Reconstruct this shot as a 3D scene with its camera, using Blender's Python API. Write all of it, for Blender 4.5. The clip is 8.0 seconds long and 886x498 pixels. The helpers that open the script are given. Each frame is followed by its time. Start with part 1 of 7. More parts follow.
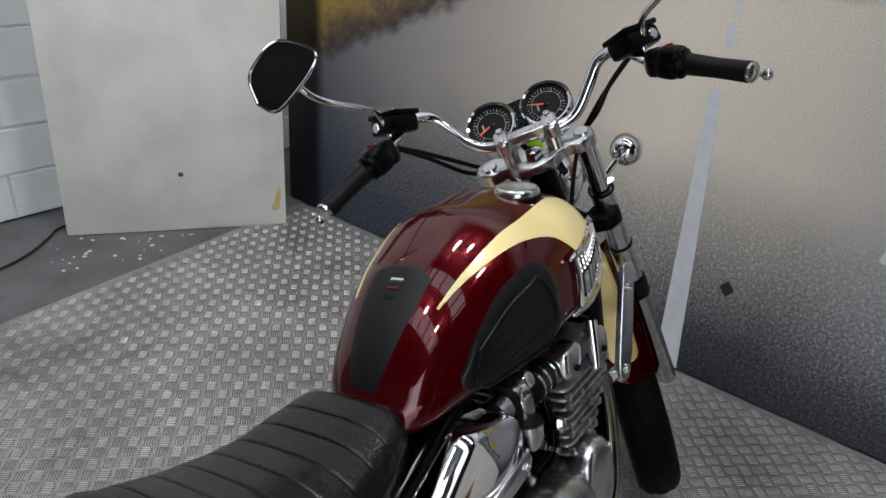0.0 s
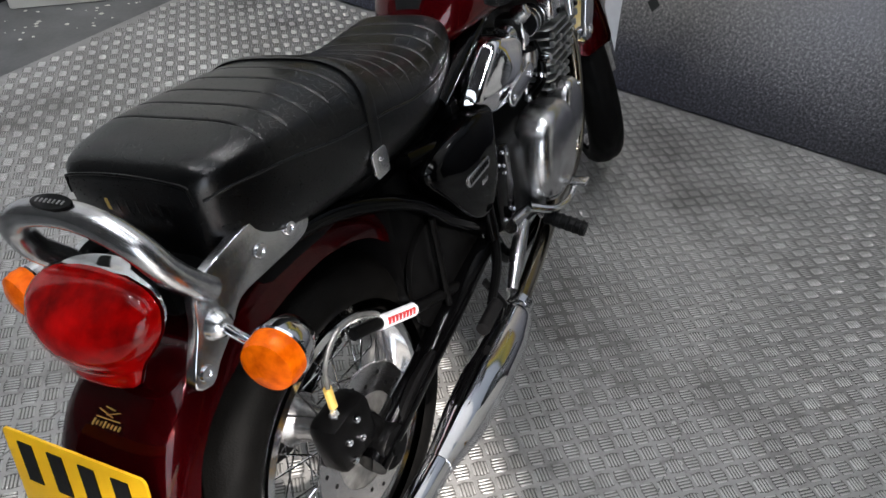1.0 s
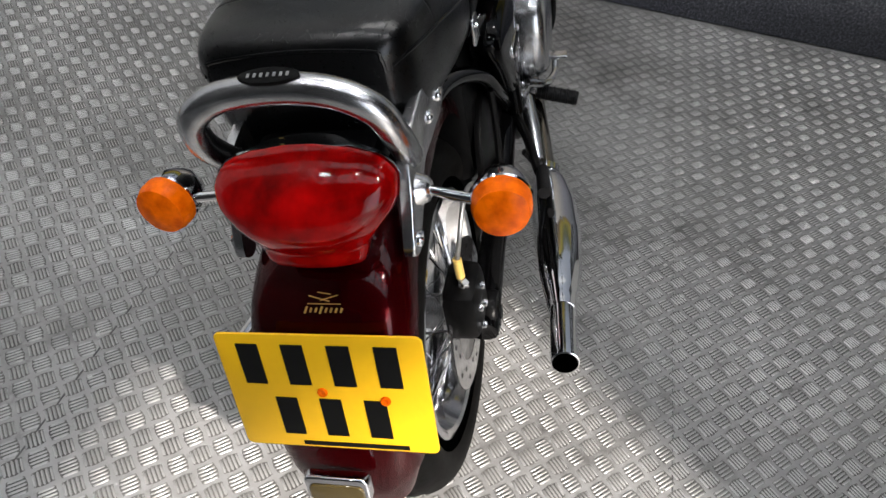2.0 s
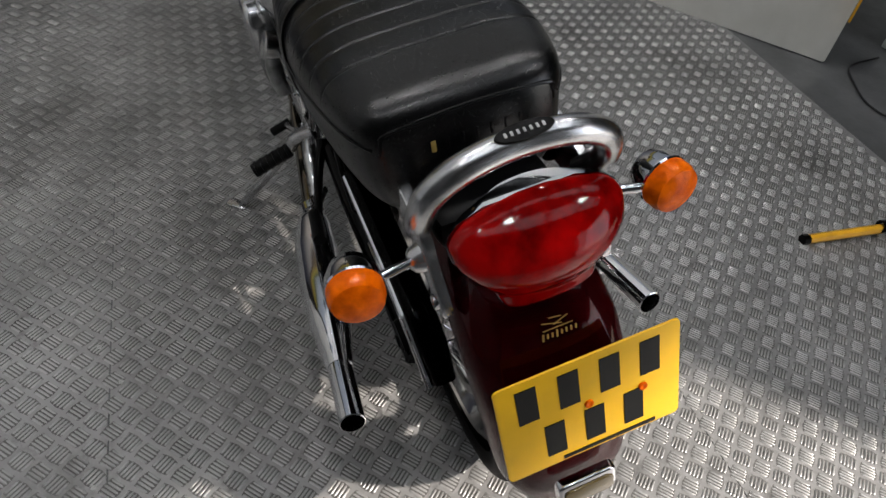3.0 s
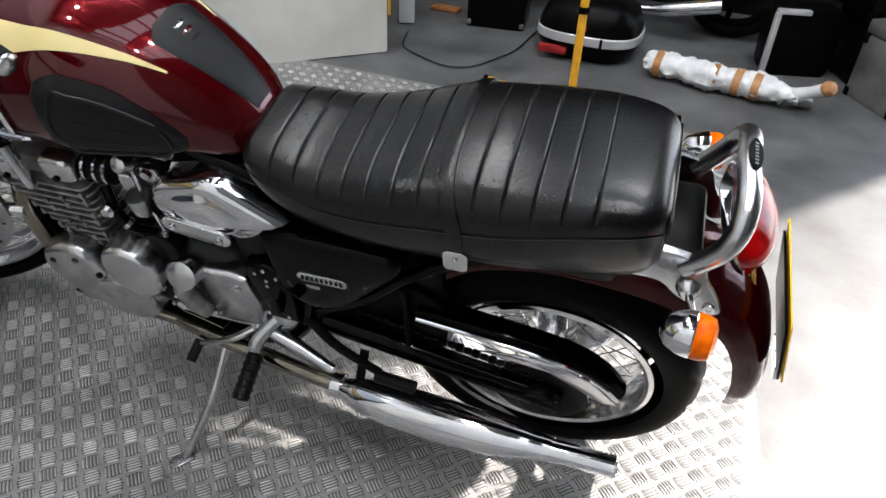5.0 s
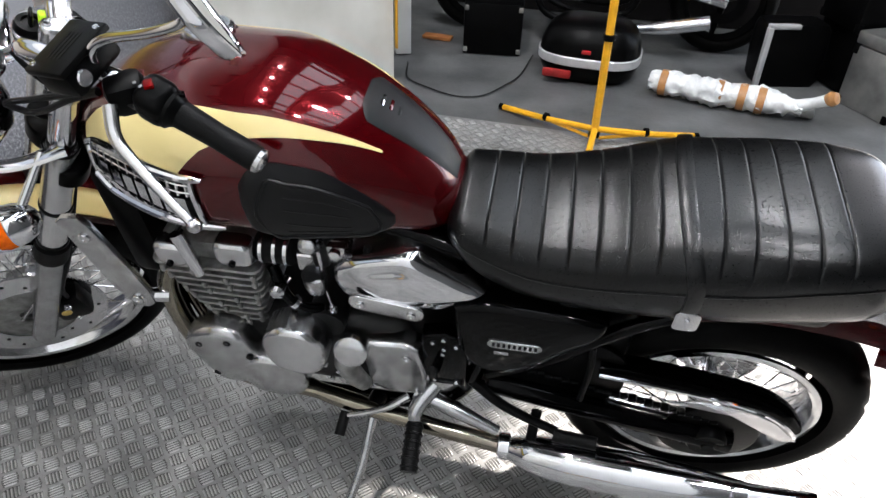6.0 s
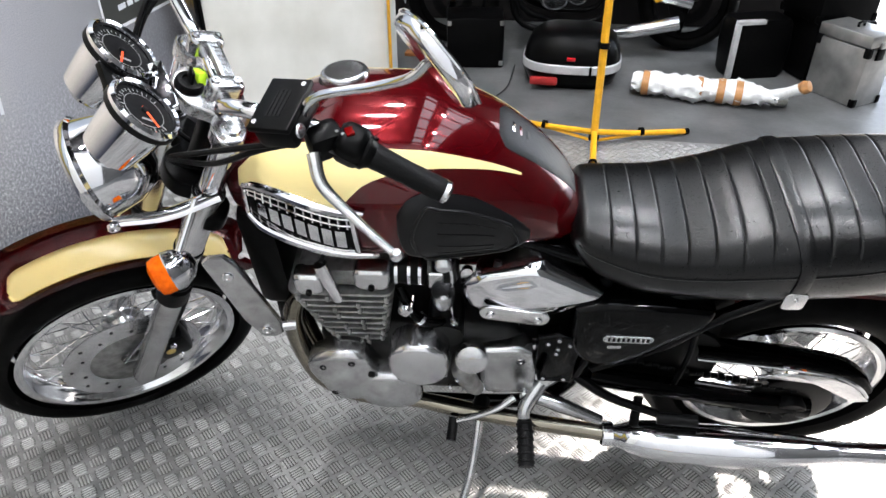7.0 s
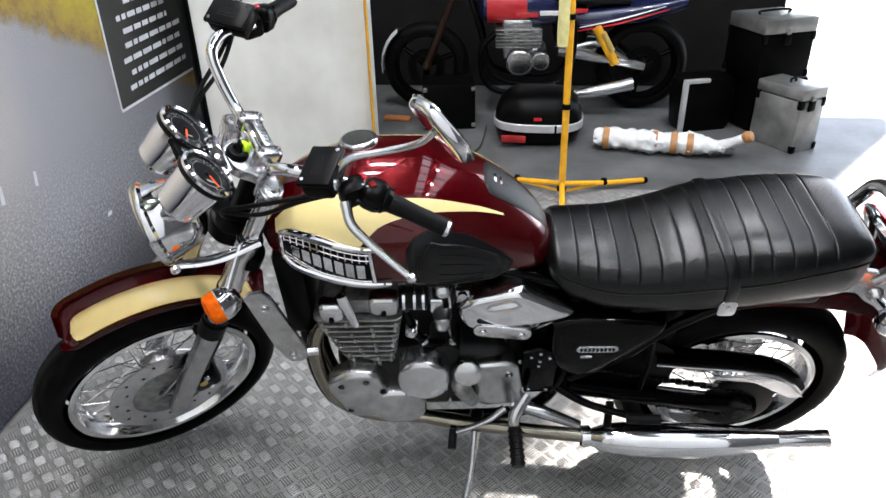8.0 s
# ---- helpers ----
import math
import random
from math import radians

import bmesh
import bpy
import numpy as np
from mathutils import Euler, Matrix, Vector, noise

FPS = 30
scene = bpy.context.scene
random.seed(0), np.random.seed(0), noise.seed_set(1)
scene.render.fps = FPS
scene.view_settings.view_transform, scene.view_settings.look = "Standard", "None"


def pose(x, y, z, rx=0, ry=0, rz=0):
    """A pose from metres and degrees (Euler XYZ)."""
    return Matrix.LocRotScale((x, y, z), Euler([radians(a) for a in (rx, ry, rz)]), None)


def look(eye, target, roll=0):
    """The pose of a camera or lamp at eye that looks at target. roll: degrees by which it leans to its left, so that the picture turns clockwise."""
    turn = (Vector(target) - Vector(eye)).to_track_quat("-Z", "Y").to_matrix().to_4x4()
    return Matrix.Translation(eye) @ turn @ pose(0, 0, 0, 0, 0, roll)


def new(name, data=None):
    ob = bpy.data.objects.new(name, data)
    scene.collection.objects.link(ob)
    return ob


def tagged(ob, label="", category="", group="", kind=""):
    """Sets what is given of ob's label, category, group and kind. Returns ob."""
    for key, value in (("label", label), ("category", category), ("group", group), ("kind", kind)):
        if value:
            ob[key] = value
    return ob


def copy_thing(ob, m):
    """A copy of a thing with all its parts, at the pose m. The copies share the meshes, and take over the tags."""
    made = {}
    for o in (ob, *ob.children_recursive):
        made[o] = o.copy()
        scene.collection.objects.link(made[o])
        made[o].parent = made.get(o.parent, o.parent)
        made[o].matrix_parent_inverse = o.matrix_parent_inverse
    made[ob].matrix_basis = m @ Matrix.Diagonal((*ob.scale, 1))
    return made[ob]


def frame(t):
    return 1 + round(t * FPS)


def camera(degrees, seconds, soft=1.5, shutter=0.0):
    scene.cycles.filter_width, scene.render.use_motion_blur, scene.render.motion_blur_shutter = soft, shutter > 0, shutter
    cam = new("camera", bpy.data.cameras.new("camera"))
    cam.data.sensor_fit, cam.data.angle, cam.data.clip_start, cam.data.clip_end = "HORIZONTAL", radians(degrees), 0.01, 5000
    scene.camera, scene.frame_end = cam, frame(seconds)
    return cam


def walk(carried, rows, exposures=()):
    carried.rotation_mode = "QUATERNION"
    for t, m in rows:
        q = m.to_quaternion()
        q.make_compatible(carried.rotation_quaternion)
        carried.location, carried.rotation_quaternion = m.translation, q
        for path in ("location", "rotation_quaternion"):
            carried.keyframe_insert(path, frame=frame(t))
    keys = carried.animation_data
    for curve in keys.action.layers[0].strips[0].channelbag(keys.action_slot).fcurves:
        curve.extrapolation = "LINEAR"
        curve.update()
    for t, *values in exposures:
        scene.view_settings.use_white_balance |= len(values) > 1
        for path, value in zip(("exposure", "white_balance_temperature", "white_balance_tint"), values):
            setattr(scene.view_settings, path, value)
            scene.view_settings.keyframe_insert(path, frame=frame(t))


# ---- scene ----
cam = camera(64.25, 8.0)
PATH = [
    (0, (-0.038, -0.274, 1.500), (1.474, 0.679, 0.603), 4.8),
    (0.5, (-0.321, -0.369, 1.438), (1.110, 0.475, 0.324), 2.5),
    (1, (-0.542, -0.338, 1.366), (0.869, 0.238, 0.071), 5.6),
    (1.5, (-0.728, -0.155, 1.309), (0.777, 0.129, 0.023), 6.7),
    (1.7, (-0.763, -0.091, 1.296), (0.707, 0.148, -0.040), 6.9),
    (2.8, (-0.692, 0.476, 1.251), (0.615, -0.096, -0.150), 12.1),
    (3, (-0.672, 0.598, 1.274), (0.611, -0.125, -0.079), 11.3),
    (3.5, (-0.549, 0.808, 1.276), (0.632, -0.174, -0.005), 9.3),
    (4, (-0.352, 1.004, 1.321), (0.654, -0.155, 0.039), 5.7),
    (4.2, (-0.287, 1.080, 1.323), (0.571, -0.243, 0.092), 6.1),
    (5.3, (0.153, 1.242, 1.376), (0.519, -0.337, 0.204), 2.3),
    (5.5, (0.244, 1.231, 1.390), (0.606, -0.339, 0.205), 2.4),
    (6, (0.472, 1.268, 1.396), (0.710, -0.365, 0.266), 2.1),
    (6.5, (0.652, 1.309, 1.429), (0.759, -0.314, 0.264), -0.0),
    (7, (0.769, 1.386, 1.460), (0.870, -0.276, 0.352), -0.3),
    (7.5, (0.850, 1.522, 1.513), (0.823, -0.176, 0.456), -0.7),
    (8, (0.804, 1.655, 1.564), (0.837, -0.095, 0.596), -1.4),
]
walk(cam, [(t, look(eye, target, roll)) for t, eye, target, roll in PATH],
     exposures=[(0.0, 1.07, 6150, 11), (0.5, 1.15, 6150, 11), (1.5, 1.15, 6200, 11), (3.0, 0.57, 6300, 11), (3.5, 0.77, 6250, 11), (4.2, 1.42, 6200, 11), (5.3, 1.70, 6150, 11), (6.5, 2.20, 6150, 11), (7.0, 2.35, 6150, 11), (7.5, 2.30, 6100, 11), (8.0, 2.05, 6100, 11)])

# ---- world, sun, daylight openings ----
SUN_EL, SUN_AZ = 41.0, 227.0          # elevation, and the compass way (from +x, anticlockwise) from which it comes
world = bpy.data.worlds.new("world")
scene.world = world
world.use_nodes = True
wn = world.node_tree
sky = wn.nodes.new("ShaderNodeTexSky")
sky.sky_type, sky.sun_disc = "NISHITA", False
sky.sun_elevation, sky.sun_rotation = radians(SUN_EL), radians(90 - SUN_AZ)
wn.links.new(sky.outputs[0], wn.nodes["Background"].inputs[0])
wn.nodes["Background"].inputs[1].default_value = 0.12
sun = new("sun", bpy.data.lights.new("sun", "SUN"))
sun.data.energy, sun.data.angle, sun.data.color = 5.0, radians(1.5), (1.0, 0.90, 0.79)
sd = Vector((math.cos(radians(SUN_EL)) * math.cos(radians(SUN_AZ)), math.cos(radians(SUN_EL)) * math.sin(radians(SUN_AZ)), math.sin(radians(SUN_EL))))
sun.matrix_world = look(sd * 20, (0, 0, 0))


def area_lamp(name, place, target, w, h, power, color=(1, 1, 1)):
    lamp = new(name, bpy.data.lights.new(name, "AREA"))
    lamp.data.shape, lamp.data.size, lamp.data.size_y, lamp.data.energy, lamp.data.color = "RECTANGLE", w, h, power, color
    lamp.matrix_world = look(place, target)
    return lamp


CEIL, LED_GLOW = 5.4, 95.0
SKY_POWER, DOOR_POWER = 21.0, 30.0
ROT = Matrix.Rotation(radians(-4.7), 4, "Z")


def in_building(a, b, z):
    return Matrix.Translation((2.262, 0, 0)) @ ROT @ Vector((a, b, z))


# daylight through the rooflights and the great door
for a, w in ((-4.15, 1.1), (-2.35, 0.9)):
    lamp = area_lamp("rooflight", in_building(a, -0.2, CEIL + 0.22), in_building(a, -0.2, 0), w, 6.2, SKY_POWER * w, (0.90, 0.96, 1.0))
    lamp.matrix_world = Matrix.Translation(in_building(a, -0.2, CEIL + 0.22)) @ ROT
area_lamp("door_glow", in_building(-6.3, -3.80, 2.2), in_building(-3.0, 0.5, 0.4), 2.6, 3.8, DOOR_POWER, (0.92, 0.97, 1.0))


# ---- materials ----
def mat(name, color, rough=0.5, metal=0.0, vary=0.15, scale=30.0, bump=0.0, bscale=200.0, coat=0.0, rvary=0.1, color2=None, trans=0.0, stretch=(1, 1, 1), sss=0.0, spec=0.5):
    m = bpy.data.materials.new(name)
    m.use_nodes = True
    nt = m.node_tree
    b = nt.nodes["Principled BSDF"]
    b.inputs["Metallic"].default_value = metal
    b.inputs["Coat Weight"].default_value = coat
    b.inputs["Coat Roughness"].default_value = 0.03
    b.inputs["Transmission Weight"].default_value = trans
    tc = nt.nodes.new("ShaderNodeTexCoord")
    mp = nt.nodes.new("ShaderNodeMapping")
    mp.inputs["Scale"].default_value = stretch
    nt.links.new(tc.outputs["Object"], mp.inputs[0])
    big, fine = nt.nodes.new("ShaderNodeTexNoise"), nt.nodes.new("ShaderNodeTexNoise")
    big.inputs["Scale"].default_value, big.inputs["Detail"].default_value = scale, 6
    fine.inputs["Scale"].default_value, fine.inputs["Detail"].default_value = bscale, 4
    for node in (big, fine):
        nt.links.new(mp.outputs[0], node.inputs[0])
    ramp = nt.nodes.new("ShaderNodeValToRGB")
    c2 = color2 or tuple(c * (1 - vary) for c in color)
    c1 = color if color2 else tuple(min(1, c * (1 + vary)) for c in color)
    ramp.color_ramp.elements[0].position, ramp.color_ramp.elements[1].position = 0.32, 0.68
    ramp.color_ramp.elements[0].color, ramp.color_ramp.elements[1].color = (*c2, 1), (*c1, 1)
    nt.links.new(big.outputs[0], ramp.inputs[0])
    nt.links.new(ramp.outputs[0], b.inputs["Base Color"])
    mr = nt.nodes.new("ShaderNodeMapRange")
    mr.inputs[3].default_value, mr.inputs[4].default_value = max(0.02, rough - rvary * rough * 2), min(1, rough + rvary * rough * 2)
    nt.links.new(fine.outputs[0], mr.inputs[0])
    nt.links.new(mr.outputs[0], b.inputs["Roughness"])
    if bump:
        bp = nt.nodes.new("ShaderNodeBump")
        bp.inputs["Strength"].default_value, bp.inputs["Distance"].default_value = bump, 0.002
        nt.links.new(fine.outputs[0], bp.inputs["Height"])
        nt.links.new(bp.outputs[0], b.inputs["Normal"])
    b.inputs["Specular IOR Level"].default_value = spec
    if sss:
        b.inputs["Subsurface Weight"].default_value = sss
    return m


RED = mat("red_lacquer", (0.060, 0.0005, 0.0019), 0.21, 0.45, 0.08, 5, coat=0.8, spec=0.05, rvary=0.0)
CREAM = mat("cream_lacquer", (0.80, 0.66, 0.30), 0.25, 0.0, 0.05, 8, coat=0.4)
CHROME = mat("chrome", (0.70, 0.70, 0.72), 0.07, 1.0, 0.04, 20, rvary=0.15)
ALLOY = mat("cast_alloy", (0.50, 0.50, 0.51), 0.25, 1.0, 0.20, 30, 0.04, 400)
POLISHED = mat("polished_alloy", (0.62, 0.62, 0.63), 0.22, 1.0, 0.08, 30, 0.05, 300)
DULL = mat("fin_alloy", (0.30, 0.30, 0.295), 0.42, 0.9, 0.35, 40, 0.15, 600)
BLACK = mat("black_enamel", (0.0006, 0.0006, 0.0007), 0.06, 0.0, 0.2, 20, spec=0.10)
SATIN = mat("satin_black", (0.0016, 0.0016, 0.0017), 0.32, 0.0, 0.3, 40, 0.1, 400, spec=0.07)
RUBBER = mat("rubber", (0.0030, 0.0030, 0.0033), 0.5, 0.0, 0.3, 60, 0.3, 500, spec=0.14)
TYRE = mat("tyre_rubber", (0.0022, 0.0021, 0.0020), 0.55, 0.0, 0.4, 30, 0.3, 300, spec=0.06)
LEATHER = mat("black_vinyl", (0.0012, 0.0013, 0.0015), 0.28, 0.0, 0.3, 14, 0.004, 420, spec=0.36, rvary=0.04)
PROTECTOR = mat("textured_vinyl", (0.005, 0.005, 0.0055), 0.46, 0.0, 0.3, 60, 0.25, 700, spec=0.26)
PAD = mat("worn_pad_rubber", (0.004, 0.004, 0.0045), 0.33, 0.0, 0.35, 25, 0.1, 500, spec=0.25)
# shade between fins, covers and carburettors is put into this dark base colour
ENGINE_DARK = mat("engine_gap_shade", (0.006, 0.006, 0.006), 0.38, 0.0, 0.35, 30, 0.2, 300, spec=0.25)
STITCH = mat("stitch_thread", (0.05, 0.05, 0.055), 0.7)
AMBER = mat("amber_lens", (1.0, 0.13, 0.0), 0.2, 0.0, 0.35, 60, 0.35, 160, coat=0.08, spec=0.06)
LENS = mat("red_lens", (0.30, 0.0010, 0.0010), 0.08, 0.0, 0.6, 22, 0.06, 120, coat=0.0, spec=0.22)
YELLOW_PLATE = mat("yellow_plate", (0.85, 0.48, 0.006), 0.4, 0.0, 0.05, 20, coat=0.08, spec=0.3)
PLATE_BLACK = mat("plate_black", (0.004, 0.004, 0.004), 0.4, spec=0.15)


def floor_metal(name, color, rough, metal, dirt, bump=0.2):
    """Scuffed aluminium: the base colour broken by tyre marks and spilt dirt in patches of two sizes."""
    m = mat(name, color, rough, metal, 0.22, 3.5, bump, 80)
    nt = m.node_tree
    b = nt.nodes["Principled BSDF"]
    geo = nt.nodes.new("ShaderNodeNewGeometry")
    last = b.inputs["Base Color"].links[0].from_socket
    for size, lo, hi, depth in ((1.7, 0.50, 0.66, dirt), (14.0, 0.56, 0.70, dirt * 0.8)):
        n = nt.nodes.new("ShaderNodeTexNoise")
        n.inputs["Scale"].default_value, n.inputs["Detail"].default_value, n.inputs["Roughness"].default_value = size, 8, 0.7
        nt.links.new(geo.outputs["Position"], n.inputs[0])
        r = nt.nodes.new("ShaderNodeMapRange")
        r.inputs[1].default_value, r.inputs[2].default_value, r.inputs[4].default_value = lo, hi, depth
        nt.links.new(n.outputs[0], r.inputs[0])
        mx = nt.nodes.new("ShaderNodeMix")
        mx.data_type = "RGBA"
        mx.inputs[7].default_value = (0.055, 0.052, 0.048, 1)
        nt.links.new(r.outputs[0], mx.inputs[0])
        nt.links.new(last, mx.inputs[6])
        last = mx.outputs[2]
    # the grimy patch on which the front wheel is turned
    n = nt.nodes.new("ShaderNodeTexNoise")
    n.inputs["Scale"].default_value, n.inputs["Detail"].default_value, n.inputs["Roughness"].default_value = 5.0, 7, 0.7
    nt.links.new(geo.outputs["Position"], n.inputs[0])
    away = nt.nodes.new("ShaderNodeVectorMath")
    away.operation = "DISTANCE"
    away.inputs[1].default_value = (1.95, -0.08, 0.0)
    nt.links.new(geo.outputs["Position"], away.inputs[0])
    ragged = nt.nodes.new("ShaderNodeMath")
    ragged.operation = "MULTIPLY_ADD"
    ragged.inputs[1].default_value = 1.3
    nt.links.new(n.outputs[0], ragged.inputs[0])
    nt.links.new(away.outputs["Value"], ragged.inputs[2])
    r = nt.nodes.new("ShaderNodeMapRange")
    r.inputs[1].default_value, r.inputs[2].default_value, r.inputs[3].default_value, r.inputs[4].default_value = 0.65, 1.35, dirt * 0.8, 0.0
    nt.links.new(ragged.outputs[0], r.inputs[0])
    mx = nt.nodes.new("ShaderNodeMix")
    mx.data_type = "RGBA"
    mx.inputs[7].default_value = (0.055, 0.052, 0.048, 1)
    nt.links.new(r.outputs[0], mx.inputs[0])
    nt.links.new(last, mx.inputs[6])
    nt.links.new(mx.outputs[2], b.inputs["Base Color"])
    return m


TREAD = floor_metal("tread_plate_alloy", (0.29, 0.288, 0.283), 0.44, 0.35, 0.75, 0.3)
TREAD_BAR = floor_metal("tread_bar_alloy", (0.36, 0.358, 0.35), 0.42, 0.4, 0.55, 0.1)
TREAD_GRIME = mat("tread_grime", (0.10, 0.097, 0.092), 0.55, 0.1, 0.35, 6, 0.2, 90)
CONCRETE = mat("painted_concrete", (0.098, 0.10, 0.101), 0.42, 0.0, 0.35, 4, 0.3, 60)
WHITE_WALL = mat("white_block_paint", (0.72, 0.73, 0.73), 0.6, 0.0, 0.06, 6, 0.4, 60)
BOARD = mat("white_board", (0.71, 0.70, 0.655), 0.5, 0.0, 0.16, 3.2, 0.1, 40, color2=(0.55, 0.54, 0.49))
ROOF = mat("roof_sheet", (0.030, 0.030, 0.031), 0.8, spec=0.1)
DARK_WALL = mat("dark_wall", (0.010, 0.009, 0.009), 0.85, 0.0, 0.3, 3, spec=0.08)
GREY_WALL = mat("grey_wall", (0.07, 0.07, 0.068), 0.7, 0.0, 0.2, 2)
YARD = mat("pale_yard_concrete", (0.50, 0.49, 0.46), 0.8, 0.0, 0.15, 1.5)
YELLOW = mat("yellow_paint", (0.80, 0.40, 0.01), 0.4, 0.0, 0.12, 20, 0.1, 200)
DIAL = mat("dial_black", (0.004, 0.004, 0.0045), 0.5, spec=0.1)
DIAL_WHITE = mat("dial_marks", (0.30, 0.30, 0.30), 0.5)
NEEDLE = mat("needle_orange", (0.9, 0.08, 0.01), 0.5)
LIME = mat("lime_plastic", (0.55, 0.85, 0.02), 0.4)
GOLD = mat("gold_transfer", (0.55, 0.38, 0.10), 0.35, 0.3)
PIPE = mat("heat_stained_steel", (0.26, 0.235, 0.19), 0.14, 1.0, 0.25, 12)
RIM = mat("spoke_rim_chrome", (0.72, 0.72, 0.73), 0.12, 1.0, 0.08, 30)
SMOKE = mat("smoked_lens", (0.05, 0.035, 0.008), 0.12, 0.0, 0.2, 30, coat=0.8)
MIRROR = mat("mirror_silver", (0.9, 0.9, 0.9), 0.02, 1.0, 0.01, 10, rvary=0.0)
GLASSY = mat("clear_glass", (0.9, 0.92, 0.93), 0.05, 0.0, 0.02, 30, 0.2, 90, trans=0.9)
WRAP = mat("bubble_wrap", (0.75, 0.76, 0.77), 0.35, 0.0, 0.12, 30, 0.8, 110)
TAPE = mat("brown_tape", (0.42, 0.20, 0.07), 0.4, 0.0, 0.15, 40)
SILVER_PAINT = mat("silver_plastic", (0.55, 0.55, 0.56), 0.35, 0.3, 0.08, 20)
BRUSHED = mat("brushed_aluminium", (0.42, 0.415, 0.40), 0.38, 0.9, 0.25, 9, 0.1, 300)
BLUE = mat("dark_blue_lacquer", (0.01, 0.012, 0.05), 0.25, 0.0, 0.1, 8, coat=0.8)
SCARLET = mat("scarlet_lacquer", (0.45, 0.01, 0.015), 0.25, 0.0, 0.08, 8, coat=0.8)
WHITE_GLOSS = mat("white_lacquer", (0.75, 0.75, 0.75), 0.3, 0.0, 0.04, 10)
ORANGE_RIM = mat("dull_bronze", (0.022, 0.009, 0.003), 0.45, 0.5)
CARD = mat("brown_board", (0.32, 0.12, 0.03), 0.7, 0.0, 0.2, 12)
PALE_YELLOW = mat("pale_yellow_plastic", (0.75, 0.68, 0.30), 0.5)
FELT_RED = mat("dull_red", (0.30, 0.01, 0.01), 0.5)
CABLE = mat("cable_black", (0.01, 0.01, 0.01), 0.5)
POSTER = mat("poster_dark", (0.02, 0.022, 0.02), 0.4, 0.0, 0.2, 10)
LED = bpy.data.materials.new("led_tube")
LED.use_nodes = True
LED.node_tree.nodes["Principled BSDF"].inputs["Emission Color"].default_value = (1.0, 0.97, 0.93, 1)
LED.node_tree.nodes["Principled BSDF"].inputs["Emission Strength"].default_value = LED_GLOW
STAIN = mat("glue_stain", (0.62, 0.48, 0.22), 0.5, 0.0, 0.1, 30)
PRINT_WHITE = mat("print_white", (0.62, 0.63, 0.66), 0.45, 0.0, 0.08, 14)


# ---- mesh helpers ----
def finish(name, bm, material, parent=None, label="", m=None, smooth=35.0):
    bmesh.ops.recalc_face_normals(bm, faces=bm.faces)
    me = bpy.data.meshes.new(name)
    if m is not None:
        bm.transform(m)
    bm.to_mesh(me)
    bm.free()
    me.materials.append(material)
    if smooth:
        me.shade_smooth()
        me.set_sharp_from_angle(angle=radians(smooth))
    ob = new(name, me)
    if parent is not None:
        ob.parent = parent
    if label:
        ob["label"] = label
    return ob


def part(name, bm, material, parent, label="", m=None, smooth=35.0):
    return finish(name, bm, material, parent, label, m, smooth)


def thing(name, label, category, m=None, group="", kind=""):
    ob = new(name)
    if m is not None:
        ob.matrix_world = m
    return tagged(ob, label, category, group, kind)


def grid(bm, rows, closed=False, caps=False):
    """Joins rings or strips of points into a skin."""
    vs = [[bm.verts.new(p) for p in row] for row in rows]
    n = len(vs[0])
    for a, b in zip(vs, vs[1:]):
        for k in range(n if closed else n - 1):
            bm.faces.new((a[k], a[(k + 1) % n], b[(k + 1) % n], b[k]))
    if caps:
        bm.faces.new(vs[0][::-1])
        bm.faces.new(vs[-1])
    return bm


def smooth_path(points, steps=6):
    """A Catmull-Rom curve through the points."""
    p = [Vector(q) for q in points]
    p = [p[0] * 2 - p[1]] + p + [p[-1] * 2 - p[-2]]
    out = []
    for a, b, c, d in zip(p, p[1:], p[2:], p[3:]):
        for k in range(steps):
            t = k / steps
            out.append(0.5 * (2 * b + (c - a) * t + (2 * a - 5 * b + 4 * c - d) * t * t + (3 * b - a - 3 * c + d) * t ** 3))
    return out + [p[-2]]


def tube(points, radius, segs=12, steps=6, bm=None, flat=1.0):
    """A round bar along a curve; radius may be a list, one for each point given."""
    bm = bm or bmesh.new()
    path = smooth_path(points, steps) if len(points) > 2 and steps > 1 else [Vector(q) for q in points]
    if isinstance(radius, (int, float)):
        radii = [radius] * len(path)
    else:
        radii = [float(v) for v in np.interp(np.linspace(0, len(points) - 1, len(path)), range(len(points)), radius)]
    up, rows = None, []
    for k, q in enumerate(path):
        d = (path[min(k + 1, len(path) - 1)] - path[max(k - 1, 0)]).normalized()
        if up is None:
            up = Vector((0, 0, 1)) if abs(d.z) < 0.9 else Vector((0, 1, 0))
        up = (up - d * up.dot(d)).normalized()
        side = d.cross(up)
        rows.append([q + radii[k] * (math.cos(a) * side + flat * math.sin(a) * up) for a in (2 * math.pi * j / segs for j in range(segs))])
    return grid(bm, rows, True, True)


def lathe(profile, m, segs=32, bm=None):
    """Turns a profile of (radius, height) round the z axis of the pose m."""
    bm = bm or bmesh.new()
    rows = [[m @ Vector((r * math.cos(a), r * math.sin(a), h)) for a in (2 * math.pi * j / segs for j in range(segs))] for r, h in profile]
    grid(bm, rows, True)
    bm.verts.ensure_lookup_table()
    for k, at in ((0, 0), (-1, len(bm.verts) - segs)):
        if profile[k][0] < 0.0125:
            bm.faces.new([bm.verts[at + j] for j in range(segs)])
    return bm


def axis_pose(place, way):
    return Matrix.Translation(place) @ Vector(way).to_track_quat("Z", "Y").to_matrix().to_4x4()


